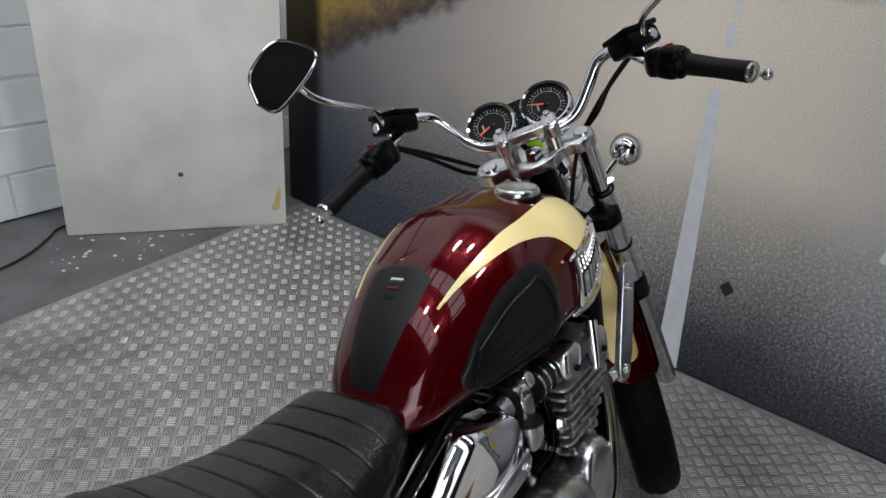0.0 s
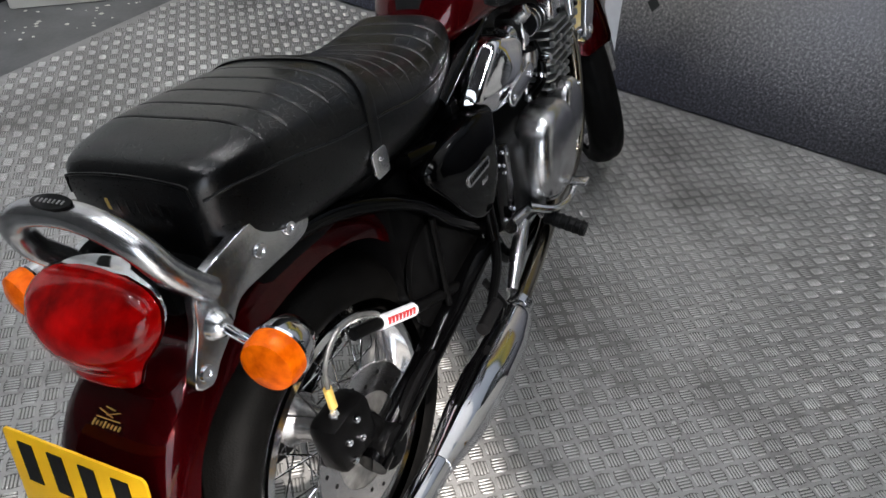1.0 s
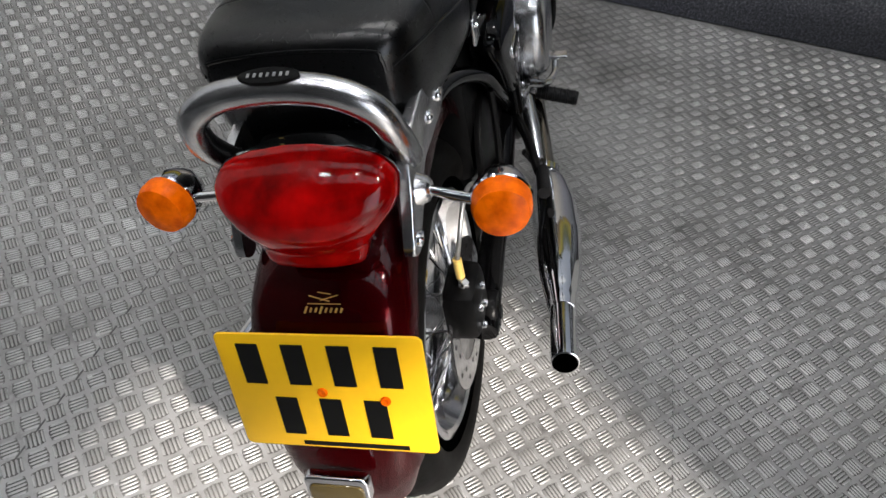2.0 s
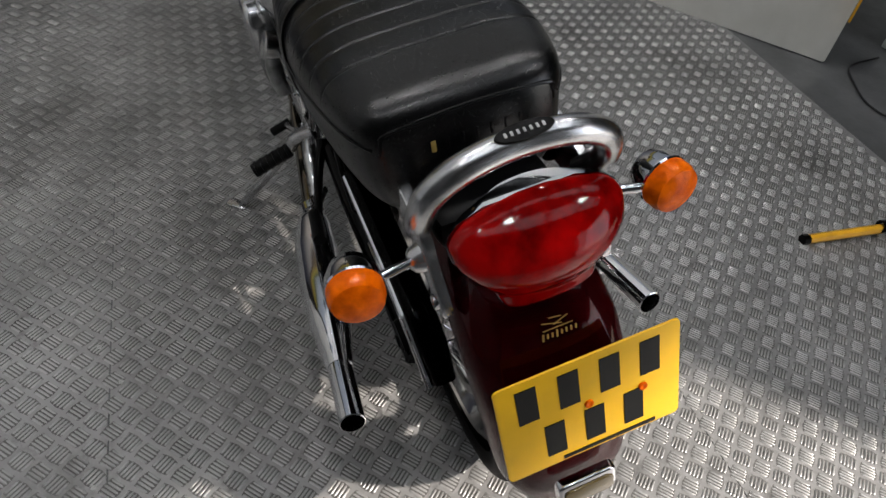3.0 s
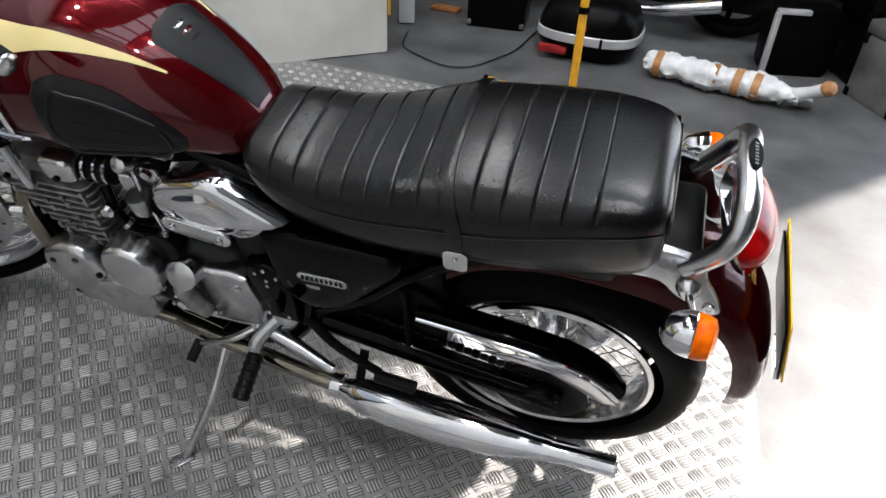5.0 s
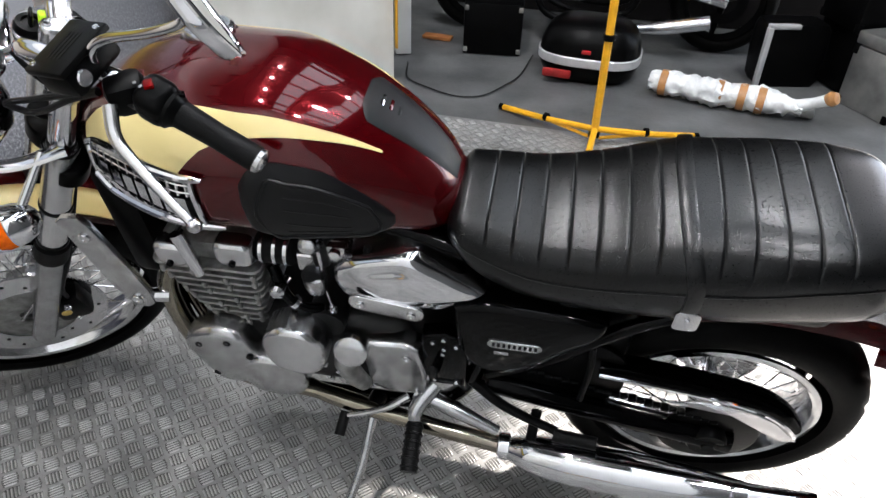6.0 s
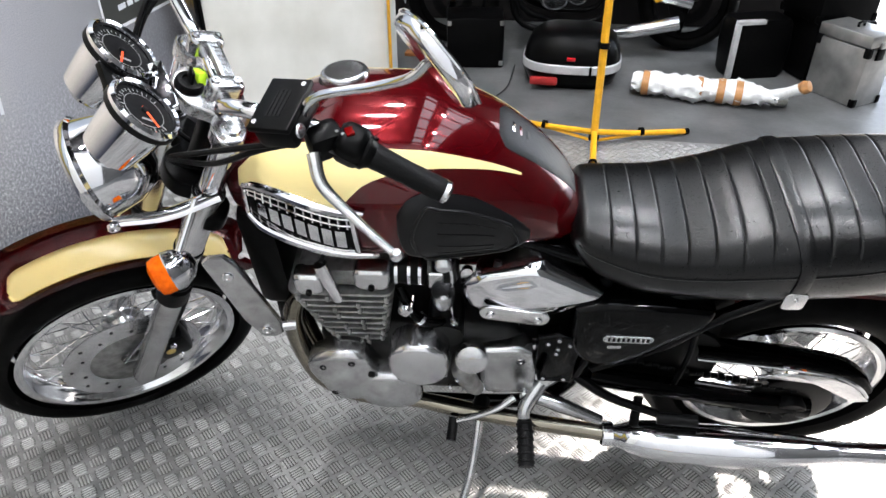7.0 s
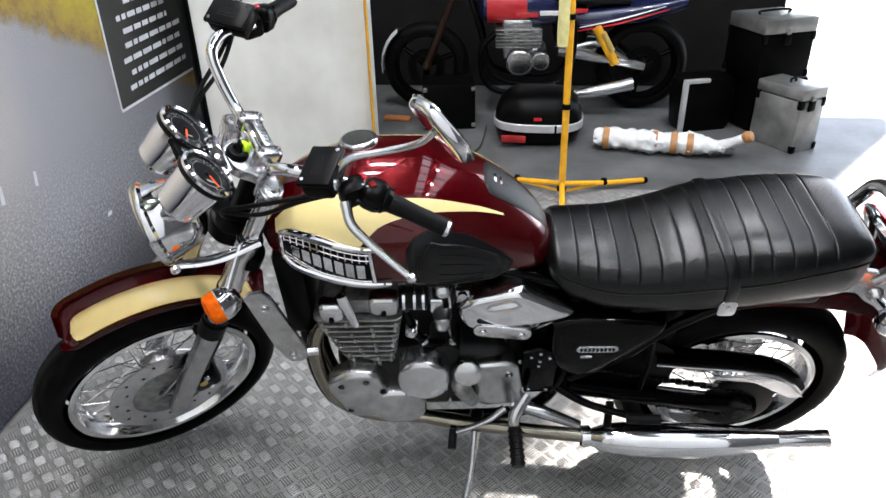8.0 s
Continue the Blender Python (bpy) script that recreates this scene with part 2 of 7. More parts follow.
def box(centre, size, bevel=0.004, bm=None, m=None, segments=2):
    bm = bm or bmesh.new()
    made = bmesh.ops.create_cube(bm, size=1.0)
    bmesh.ops.transform(bm, matrix=(m or Matrix()) @ Matrix.Translation(centre) @ Matrix.Diagonal((*size, 1)), verts=made["verts"])
    if bevel:
        edges = list({e for v in made["verts"] for e in v.link_edges})
        bmesh.ops.bevel(bm, geom=edges, offset=bevel, segments=segments, affect="EDGES", profile=0.5)
    return bm


def slab(outline, thick, m, bevel=0.003, bm=None):
    """A plate with the outline in the xy plane of the pose m, standing from 0 to thick along its z."""
    bm = bm or bmesh.new()
    low = [bm.verts.new(m @ Vector((x, y, 0))) for x, y in outline]
    face = bm.faces.new(low)
    made = bmesh.ops.extrude_face_region(bm, geom=[face])
    verts = [v for v in made["geom"] if isinstance(v, bmesh.types.BMVert)]
    shift = (m.to_3x3() @ Vector((0, 0, thick)))
    bmesh.ops.translate(bm, vec=shift, verts=verts)
    if bevel:
        top = [f for f in made["geom"] if isinstance(f, bmesh.types.BMFace)]
        bmesh.ops.bevel(bm, geom=[e for f in top for e in f.edges], offset=bevel, segments=2, affect="EDGES", profile=0.5)
    return bm


def rounded(w, h, r, n=5):
    """The outline of a rectangle with round corners about the origin."""
    out = []
    for cx, cy, a0 in ((w / 2 - r, h / 2 - r, 0), (r - w / 2, h / 2 - r, 90), (r - w / 2, r - h / 2, 180), (w / 2 - r, r - h / 2, 270)):
        for k in range(n + 1):
            a = radians(a0 + 90 * k / n)
            out.append((cx + r * math.cos(a), cy + r * math.sin(a)))
    return out


def oval(a, b, n=28, power=2.0):
    out = []
    for k in range(n):
        t = 2 * math.pi * k / n
        c, s = math.cos(t), math.sin(t)
        out.append((a * math.copysign(abs(c) ** (2 / power), c), b * math.copysign(abs(s) ** (2 / power), s)))
    return out


def curve(xs, ys):
    """A smooth function through the given values (monotone in between)."""
    xs, ys = np.array(xs, float), np.array(ys, float)
    d = np.diff(ys) / np.diff(xs)
    m = np.concatenate([[d[0]], np.where(d[1:] * d[:-1] > 0, 2 * d[1:] * d[:-1] / (d[1:] + d[:-1] + 1e-12), 0), [d[-1]]])

    def value(x):
        k = int(np.clip(np.searchsorted(xs, x) - 1, 0, len(xs) - 2))
        h = xs[k + 1] - xs[k]
        t = min(max((x - xs[k]) / h, 0), 1)
        return float((2 * t ** 3 - 3 * t * t + 1) * ys[k] + (t ** 3 - 2 * t * t + t) * h * m[k] + (3 * t * t - 2 * t ** 3) * ys[k + 1] + (t ** 3 - t * t) * h * m[k + 1])
    return value


# ---- the place: floor, walls, roof, printed backdrop ----
# The building's own axes: e1 points at the printed backdrop, e2 to the block wall.
BUILD = Matrix.Translation((2.262, 0, 0)) @ ROT


def wall(name, e1, e2, z, material, label, openings=()):
    """A wall between two corners (e1a, e1b), (e2a, e2b), (za, zb) in the building's axes."""
    bm = box(((e1[0] + e1[1]) / 2, (e2[0] + e2[1]) / 2, (z[0] + z[1]) / 2), (e1[1] - e1[0], e2[1] - e2[0], z[1] - z[0]), 0)
    return tagged(finish(name, bm, material, m=BUILD, smooth=0), label, "wall", kind="structure")


DOOR_A, DOOR_B, DOOR_H = -7.9, -4.78, 5.05      # the great door in the south wall, along e1, and its lintel
BAY_B, BAY_H = -3.55, 1.0                # beside it a low bay; the unseen wall above it is added to block sun
SOUTH = -3.95
NORTH = 2.88                                     # inner faces of the long walls, along e2
bm = box((-3.6, (SOUTH + NORTH) / 2, -0.106), (9.6, NORTH + 0.2 - SOUTH, 0.2), 0)
tagged(finish("ground", box((0, 0, -0.14), (160, 160, 0.2), 0), YARD, smooth=0), "pale concrete yard outside the great door", "ground", kind="structure")
tagged(finish("floor", bm, CONCRETE, m=BUILD, smooth=0), "grey painted concrete workshop floor, scuffed", "floor", kind="structure")
wall("wall_east", (0.75, 0.95), (SOUTH - 0.2, NORTH + 0.2), (0, CEIL + 0.3), WHITE_WALL, "white wall behind the printed backdrop")
wall("wall_west", (-8.2, -8.0), (SOUTH - 0.2, NORTH + 0.2), (0, CEIL + 0.3), GREY_WALL, "grey wall at the far end of the workshop")
wall("wall_south_1", (BAY_B, 0.75), (SOUTH - 0.2, SOUTH), (0, CEIL + 0.3), DARK_WALL, "dark wall beside the great door")
wall("wall_south_2", (-8.0, DOOR_A), (SOUTH - 0.2, SOUTH), (0, CEIL + 0.3), GREY_WALL, "grey wall beside the great door")
wall("wall_south_3", (DOOR_A, DOOR_B), (SOUTH - 0.2, SOUTH), (DOOR_H, CEIL + 0.3), GREY_WALL, "lintel over the great door")
wall("wall_south_4", (DOOR_B, BAY_B), (SOUTH - 0.2, SOUTH), (BAY_H, CEIL + 0.3), GREY_WALL, "unseen grey wall over the side bay, added to block the sun")
wall("wall_north", (-2.9, 0.75), (NORTH + 0.02, NORTH + 0.2), (0, CEIL + 0.3), WHITE_WALL, "core of the white block wall")
# unseen stretch, added dark so it throws little light back on the bike
wall("wall_north_2", (-8.0, -2.9), (NORTH, NORTH + 0.2), (0, CEIL + 0.3), GREY_WALL, "unseen wall beyond the block wall, dark to cut bounced light")

# The roof: dark sheets, milky rooflights between them, beams beneath.
bm = box((-3.62, (SOUTH + NORTH) / 2, CEIL + 0.352), (9.3, NORTH + 0.65 - SOUTH, 0.1), 0)
for c in (2.6, 1.9, 0.7, -0.5, -1.7, -2.9):
    box((-3.62, c, CEIL + 0.09), (9.0, 0.14, 0.10), 0, bm)
for a in (-7.0, -5.75, -4.62, -3.05, -1.65, -0.75, 0.45):
    box((a, (SOUTH + NORTH) / 2, CEIL + 0.2), (0.16, NORTH + 0.2 - SOUTH, 0.14), 0, bm)
tagged(finish("ceiling", bm, ROOF, m=BUILD, smooth=0), "dark sheet roof with beams and rooflights", "ceiling", kind="structure")

# Printed backdrop: a flat board with a road on it.
MURAL_A, MURAL_B, MURAL_H = -1.97, 2.29, 2.5


def mural_material():
    m = bpy.data.materials.new("road_print")
    m.use_nodes = True
    nt = m.node_tree
    b = nt.nodes["Principled BSDF"]
    b.inputs["Roughness"].default_value = 0.42
    tc, sep = nt.nodes.new("ShaderNodeTexCoord"), nt.nodes.new("ShaderNodeSeparateXYZ")
    nt.links.new(tc.outputs["Object"], sep.inputs[0])

    def math_node(op, a, b=None, c=None):
        n = nt.nodes.new("ShaderNodeMath")
        n.operation = op
        for k, v in enumerate((a, b, c)):
            if v is None:
                continue
            if isinstance(v, (int, float)):
                n.inputs[k].default_value = v
            else:
                nt.links.new(v, n.inputs[k])
        return n.outputs[0]

    def noise_of(scale, detail=4, rough=0.6):
        n = nt.nodes.new("ShaderNodeTexNoise")
        n.inputs["Scale"].default_value, n.inputs["Detail"].default_value, n.inputs["Roughness"].default_value = scale, detail, rough
        nt.links.new(tc.outputs["Object"], n.inputs[0])
        return n.outputs[0]

    def ramp(fac, stops):
        r = nt.nodes.new("ShaderNodeValToRGB")
        while len(r.color_ramp.elements) < len(stops):
            r.color_ramp.elements.new(0.5)
        for e, (p, c) in zip(r.color_ramp.elements, stops):
            e.position, e.color = p, (*c, 1)
        nt.links.new(fac, r.inputs[0])
        return r.outputs[0]

    def mix(fac, a, b):
        n = nt.nodes.new("ShaderNodeMix")
        n.data_type = "RGBA"
        for k, v in ((0, fac), (6, a), (7, b)):
            nt.links.new(v, n.inputs[k])
        return n.outputs[2]

    u, v = sep.outputs[1], sep.outputs[2]
    # the asphalt: dark and blue by the lower edge, tan farther up; coarse grains below, fine above
    wob = noise_of(2.2, 5)
    hgt = math_node("ADD", v, math_node("MULTIPLY", wob, 0.25))
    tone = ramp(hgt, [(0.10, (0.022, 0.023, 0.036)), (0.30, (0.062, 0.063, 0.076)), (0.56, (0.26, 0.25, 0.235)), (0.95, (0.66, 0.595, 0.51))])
    # the road's tone also drops to both sides of u = 0.35
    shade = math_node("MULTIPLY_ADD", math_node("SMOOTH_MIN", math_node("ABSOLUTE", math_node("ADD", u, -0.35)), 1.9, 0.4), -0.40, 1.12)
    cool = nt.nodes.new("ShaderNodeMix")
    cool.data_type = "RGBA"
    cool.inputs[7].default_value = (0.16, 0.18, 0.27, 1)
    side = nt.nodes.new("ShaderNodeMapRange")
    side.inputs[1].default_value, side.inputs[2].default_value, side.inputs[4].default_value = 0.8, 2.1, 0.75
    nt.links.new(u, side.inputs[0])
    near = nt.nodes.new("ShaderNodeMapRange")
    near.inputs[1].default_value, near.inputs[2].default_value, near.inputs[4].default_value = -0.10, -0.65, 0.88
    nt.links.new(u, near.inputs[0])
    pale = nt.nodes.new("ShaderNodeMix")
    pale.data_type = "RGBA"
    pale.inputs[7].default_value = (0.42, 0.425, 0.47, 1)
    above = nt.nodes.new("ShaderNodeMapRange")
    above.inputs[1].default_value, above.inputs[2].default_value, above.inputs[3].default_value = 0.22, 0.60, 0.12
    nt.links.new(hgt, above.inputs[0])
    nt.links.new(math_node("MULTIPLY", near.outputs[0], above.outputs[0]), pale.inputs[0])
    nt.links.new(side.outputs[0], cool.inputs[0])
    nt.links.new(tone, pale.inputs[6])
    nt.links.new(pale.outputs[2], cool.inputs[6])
    # the last strip at the block wall end drops to a tenth
    end_dark = nt.nodes.new("ShaderNodeMapRange")
    end_dark.inputs[1].default_value, end_dark.inputs[2].default_value, end_dark.inputs[3].default_value, end_dark.inputs[4].default_value = 2.03, 2.09, 1.0, 0.10
    nt.links.new(u, end_dark.inputs[0])
    grain = ramp(noise_of(95, 5, 0.85), [(0.38, (0.12, 0.12, 0.14)), (0.49, (0.62, 0.62, 0.64)), (0.58, (1.7, 1.66, 1.62)), (0.66, (3.6, 3.5, 3.45))])
    fine = ramp(noise_of(260, 2, 0.7), [(0.35, (0.8, 0.8, 0.8)), (0.65, (1.2, 1.2, 1.2))])
    low = nt.nodes.new("ShaderNodeMapRange")
    low.inputs[1].default_value, low.inputs[2].default_value = 0.26, 0.85
    nt.links.new(hgt, low.inputs[0])
    grains = mix(low.outputs[0], grain, fine)
    mul = nt.nodes.new("ShaderNodeMix")
    mul.data_type, mul.blend_type = "RGBA", "MULTIPLY"
    mul.inputs[0].default_value = 1.0
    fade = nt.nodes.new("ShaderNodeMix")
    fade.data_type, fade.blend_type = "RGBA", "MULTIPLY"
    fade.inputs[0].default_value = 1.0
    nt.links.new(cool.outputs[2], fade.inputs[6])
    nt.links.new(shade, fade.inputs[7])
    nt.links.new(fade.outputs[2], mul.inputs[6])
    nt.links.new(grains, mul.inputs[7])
    road = mul.outputs[2]
    # the verges: brown grass on both sides, rising towards the far end of the road
    rough_edge = math_node("MULTIPLY_ADD", noise_of(9, 5, 0.7), 0.16, -0.08)
    left = math_node("ADD", math_node("MULTIPLY_ADD", u, -0.46, 1.69), rough_edge)
    right = math_node("ADD", math_node("MULTIPLY_ADD", u, 0.47, 1.43), rough_edge)
    edge = math_node("MINIMUM", left, right)
    over = math_node("MULTIPLY", math_node("SUBTRACT", v, edge), 18)
    is_grass = math_node("MINIMUM", math_node("MAXIMUM", over, 0.0), 1.0)
    up = math_node("MULTIPLY", math_node("SUBTRACT", v, edge), 1.25)
    ripe = nt.nodes.new("ShaderNodeMapRange")
    ripe.inputs[1].default_value, ripe.inputs[2].default_value, ripe.inputs[4].default_value = 0.2, -0.4, 0.20
    nt.links.new(u, ripe.inputs[0])
    patch = math_node("ADD", math_node("ADD", up, ripe.outputs[0]), math_node("MULTIPLY_ADD", noise_of(14, 6, 0.8), 0.55, -0.275))
    grass = ramp(patch, [(0.0, (0.03, 0.027, 0.027)), (0.15, (0.13, 0.085, 0.05)), (0.31, (0.32, 0.22, 0.05)), (0.46, (0.42, 0.34, 0.03)), (0.66, (0.10, 0.11, 0.04)), (0.85, (0.40, 0.44, 0.50))])
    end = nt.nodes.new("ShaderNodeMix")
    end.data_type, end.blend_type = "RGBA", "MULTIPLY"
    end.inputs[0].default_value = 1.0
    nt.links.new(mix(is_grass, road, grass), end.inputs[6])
    nt.links.new(end_dark.outputs[0], end.inputs[7])
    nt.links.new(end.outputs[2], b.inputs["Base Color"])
    return m


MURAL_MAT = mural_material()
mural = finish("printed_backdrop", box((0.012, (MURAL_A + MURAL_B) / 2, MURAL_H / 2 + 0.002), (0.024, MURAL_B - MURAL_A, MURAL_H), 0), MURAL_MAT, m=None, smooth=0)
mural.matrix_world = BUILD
tagged(mural, "tall backdrop board printed with an asphalt road and dry verges", "backdrop", kind="structure")


def on_mural(name, outline, material, label="", lift=0.002):
    """A flat print on the backdrop: outline of (u, v)."""
    bm = bmesh.new()
    bm.faces.new([bm.verts.new((-lift, u, v)) for u, v in outline])
    ob = finish(name, bm, material, mural, label, smooth=0)
    return ob


on_mural("white_line", [(0.208, 0.004), (0.124, 0.004), (0.211, 1.02), (0.248, 1.018)], PRINT_WHITE, "printed white road marking")
on_mural("white_line", [(0.233, 1.147), (0.208, 1.152), (0.221, 1.222), (0.243, 1.219)], PRINT_WHITE)
on_mural("white_line", [(0.233, 1.245), (0.216, 1.248), (0.224, 1.31), (0.239, 1.308)], PRINT_WHITE)

on_mural("white_mark", [(-0.352, 0.635), (-0.362, 0.695), (-0.376, 0.69), (-0.37, 0.63)], PRINT_WHITE)
on_mural("white_mark", [(-0.527, 0.625), (-0.537, 0.675), (-0.55, 0.67), (-0.543, 0.62)], PRINT_WHITE)
on_mural("black_mark", [(0.058, 0.381), (0.033, 0.411), (0.007, 0.381), (0.03, 0.349)], POSTER)
# the notice: a dark panel with a pale frame and rows of plain bars
on_mural("white_mark", [(-0.872, 0.338), (-0.88, 0.356), (-0.912, 0.352), (-0.9, 0.336)], PRINT_WHITE)
on_mural("notice", [(-1.158, 0.686), (-1.90, 0.676), (-1.90, 1.7), (-1.166, 1.7)], POSTER, "dark notice with pale bars for writing", 0.002)
on_mural("notice_edge", [(-1.152, 0.686), (-1.165, 0.686), (-1.173, 1.7), (-1.160, 1.7)], PRINT_WHITE, "", 0.003)
on_mural("notice_edge", [(-1.158, 0.686), (-1.158, 0.674), (-1.90, 0.664), (-1.90, 0.676)], PRINT_WHITE, "", 0.003)
random.seed(4)
for k in range(12):
    v = 0.735 + 0.056 * k
    u = -1.24 - random.random() * 0.12
    end = -1.86 + random.random() * 0.16
    while u > end + 0.02:
        w = min(0.03 + 0.06 * random.random(), u - end)
        on_mural("word_bar", [(u, v), (u - w, v), (u - w, v + 0.021), (u, v + 0.021)], PRINT_WHITE, "", 0.003)
        u -= w + 0.014
# the headline strip by the far verge, as plain blue and white bars
for k in range(6):
    u = -0.055 - 0.075 * k
    on_mural("headline_bar", [(u, 1.330), (u - 0.055, 1.330), (u - 0.055, 1.412), (u, 1.412)], PRINT_WHITE, "", 0.003)
    on_mural("headline_bar", [(u - 0.006, 1.338), (u - 0.049, 1.338), (u - 0.049, 1.404), (u - 0.006, 1.404)], BLUE, "", 0.004)

# ---- the motorcycle: x forward from near the rear axle, y to its left, z up, leaning on its side stand ----
LEAN = 15.4
bike = thing("motorcycle", "dark red and cream classic roadster motorcycle leaning on its side stand", "motorcycle",
             Matrix.Translation((0, 0.012, 0.005)) @ Matrix.Rotation(radians(-LEAN), 4, "X"))
RAKE, STEER_AT = 27.0, Vector((1.13, 0.0, 1.05))
STEER_UP = Vector((-math.sin(radians(RAKE)), 0, math.cos(radians(RAKE))))
STEER = Matrix.Translation((0.058, -0.006, 0.003)) @ Matrix.Translation(STEER_AT) @ Matrix.Rotation(radians(32.5), 4, STEER_UP) @ Matrix.Translation(-STEER_AT)
FORKS = Matrix.Translation((0.063, -0.006, 0.012)) @ Matrix.Translation(STEER_AT) @ Matrix.Rotation(radians(34), 4, STEER_UP) @ Matrix.Translation(-STEER_AT)
SIDES = (1, -1)
FLIP = Matrix.Diagonal((1, -1, 1, 1))
SIDE_WAY = {1: Matrix(), -1: FLIP}


def upright(x, y, z, s=1):
    """A pose whose xy plane is the bike's xz plane, looking out to the side s."""
    return Matrix.Translation((x, y, z)) @ Matrix(((1, 0, 0, 0), (0, 0, s, 0), (0, 1, 0, 0), (0, 0, 0, 1)))


def bolt(place, way, parent, r=0.006, h=0.004, material=None, m=None, name="bolt"):
    return part(name, lathe([(r * 0.35, h * 0.6), (r * 0.5, h), (r * 0.9, h), (r, h * 0.7), (r, -0.002)], axis_pose(place, way), 10), material or CHROME, parent, "", m)


def fat(outline, thick, m, bevel, steps=4, dome=0.0):
    """A plate with a rounded front edge: rings shrink towards the top."""
    bm = bmesh.new()
    cx, cy = sum(p[0] for p in outline) / len(outline), sum(p[1] for p in outline) / len(outline)
    big = max(math.hypot(x - cx, y - cy) for x, y in outline)
    rows = [[m @ Vector((x, y, 0)) for x, y in outline]]
    for k in range(steps + 1):
        a = radians(90 * k / steps)
        sh = 1 - bevel * (1 - math.cos(a)) / big
        rows.append([m @ Vector((cx + (x - cx) * sh, cy + (y - cy) * sh, thick - bevel + bevel * math.sin(a))) for x, y in outline])
    if dome:
        for f in (0.8, 0.55, 0.25):
            sh = (1 - bevel / big) * f
            rows.append([m @ Vector((cx + (x - cx) * sh, cy + (y - cy) * sh, thick + dome * (1 - f * f))) for x, y in outline])
    return grid(bm, rows, True, True)


# -- fuel tank
TX = [0.565, 0.60, 0.66, 0.74, 0.85, 0.95, 1.05, 1.11, 1.155, 1.178]
t_top = curve(TX, [0.862, 0.918, 0.98, 1.034, 1.07, 1.07, 1.044, 1.016, 0.98, 0.94])
t_bot = curve(TX, [0.80, 0.80, 0.805, 0.81, 0.815, 0.822, 0.835, 0.845, 0.86, 0.885])
t_wide = curve(TX, [0.057, 0.092, 0.119, 0.147, 0.171, 0.173, 0.151, 0.123, 0.088, 0.045])
t_mid = curve(TX, [0.825, 0.84, 0.86, 0.875, 0.885, 0.89, 0.90, 0.905, 0.91, 0.912])


def tank_at(x, a, out=0.0):
    """A point of the tank's skin: a runs from -90 (below) by 0 (the left side) and 90 (the top) to 180 (right)."""
    c, s = math.cos(radians(a)), math.sin(radians(a))
    n = 2.35
    y = (t_wide(x) + out) * math.copysign(abs(c) ** (2 / n), c)
    h = (t_top(x) - t_mid(x)) if s > 0 else (t_mid(x) - t_bot(x))
    return Vector((x, y, t_mid(x) + (h + out) * math.copysign(abs(s) ** (2 / n), s)))


bm = bmesh.new()
xs = [0.565 + 0.613 * (0.5 - 0.5 * math.cos(math.pi * k / 56)) for k in range(57)]
grid(bm, [[tank_at(x, -90 + 360 * k / 96) for k in range(96)] for x in xs], True, True)
tank = part("fuel_tank", bm, RED, bike, "dark red lacquered fuel tank with cream flashes", smooth=60)


def tank_patch(name, xa, xb, lo, hi, material, label, side, out, nx=40, na=12, parent=None, dome=0.0):
    """A thin skin laid on the tank between the angle curves lo(x) and hi(x)."""
    rows = []
    for k in range(nx + 1):
        t = k / nx
        x = xa + (xb - xa) * (0.5 - 0.5 * math.cos(math.pi * t))
        a, b = lo(x), hi(x)
        lift = out * min(1.0, 6 * t + 0.02, 6 * (1 - t) + 0.02) if out > 0.002 else out
        ring = [tank_at(x, a, -0.003)]
        for j in range(na + 1):
            f = j / na
            up = lift * min(1.0, 0.35 + 5 * f, 0.35 + 5 * (1 - f)) if out > 0.002 else lift
            ring.append(tank_at(x, a + (b - a) * f, up + dome * math.sin(math.pi * f) * math.sin(math.pi * t)))
        ring.append(tank_at(x, b, -0.003))
        rows.append([SIDE_WAY[side] @ p for p in ring])
    return part(name, grid(bmesh.new(), rows), material, parent or tank, label, smooth=50)


f_lo = curve([0.675, 0.75, 0.82, 0.88, 0.915, 0.94, 0.96, 1.05, 1.13], [53, 48.5, 44.5, 40, 35, 27, 20, 22, 24])
f_hi = curve([0.675, 0.75, 0.85, 0.93, 1.03, 1.10, 1.13], [55, 55, 55, 57, 60, 54, 42])
k_lo = curve([0.655, 0.68, 0.712, 0.76, 0.815, 0.85, 0.868], [0, -16, -26, -31, -28, -15, 6])
k_hi = curve([0.655, 0.68, 0.712, 0.76, 0.815, 0.85, 0.868], [6, 16, 24, 31, 32, 27, 18])
mid = lambda f, g, t: (lambda x: f(x) + (g(x) - f(x)) * t)
for s in SIDES:
    tank_patch("cream_flash", 0.675, 1.13, f_lo, f_hi, CREAM, "cream painted flash", s, 0.0007)
    pad = tank_patch("knee_pad", 0.655, 0.868, k_lo, k_hi, PAD, "black rubber knee pad", s, 0.0075)
    ring = [SIDE_WAY[s] @ tank_at(x, mid(k_lo, k_hi, t)(x), 0.008) for t, xx in ((0.84, (0.69, 0.715, 0.76, 0.80, 0.825)), (0.5, (0.845,)), (0.16, (0.825, 0.80, 0.76, 0.715, 0.69)), (0.5, (0.675,))) for x in xx]
    part("pad_rim", tube(ring + ring[:1], 0.0032, 8, 4), PAD, pad, "raised rim of the pad")
    for t in (0.28, 0.39, 0.50, 0.61, 0.72):
        rib = [SIDE_WAY[s] @ tank_at(x, mid(k_lo, k_hi, t)(x), 0.0078) for x in (0.715, 0.745, 0.775, 0.805)]
        part("pad_rib", tube(rib, 0.0010, 6, 4), PAD, pad)
pr = curve([0.575, 0.60, 0.66, 0.70, 0.712], [17, 19, 21, 20, 10])
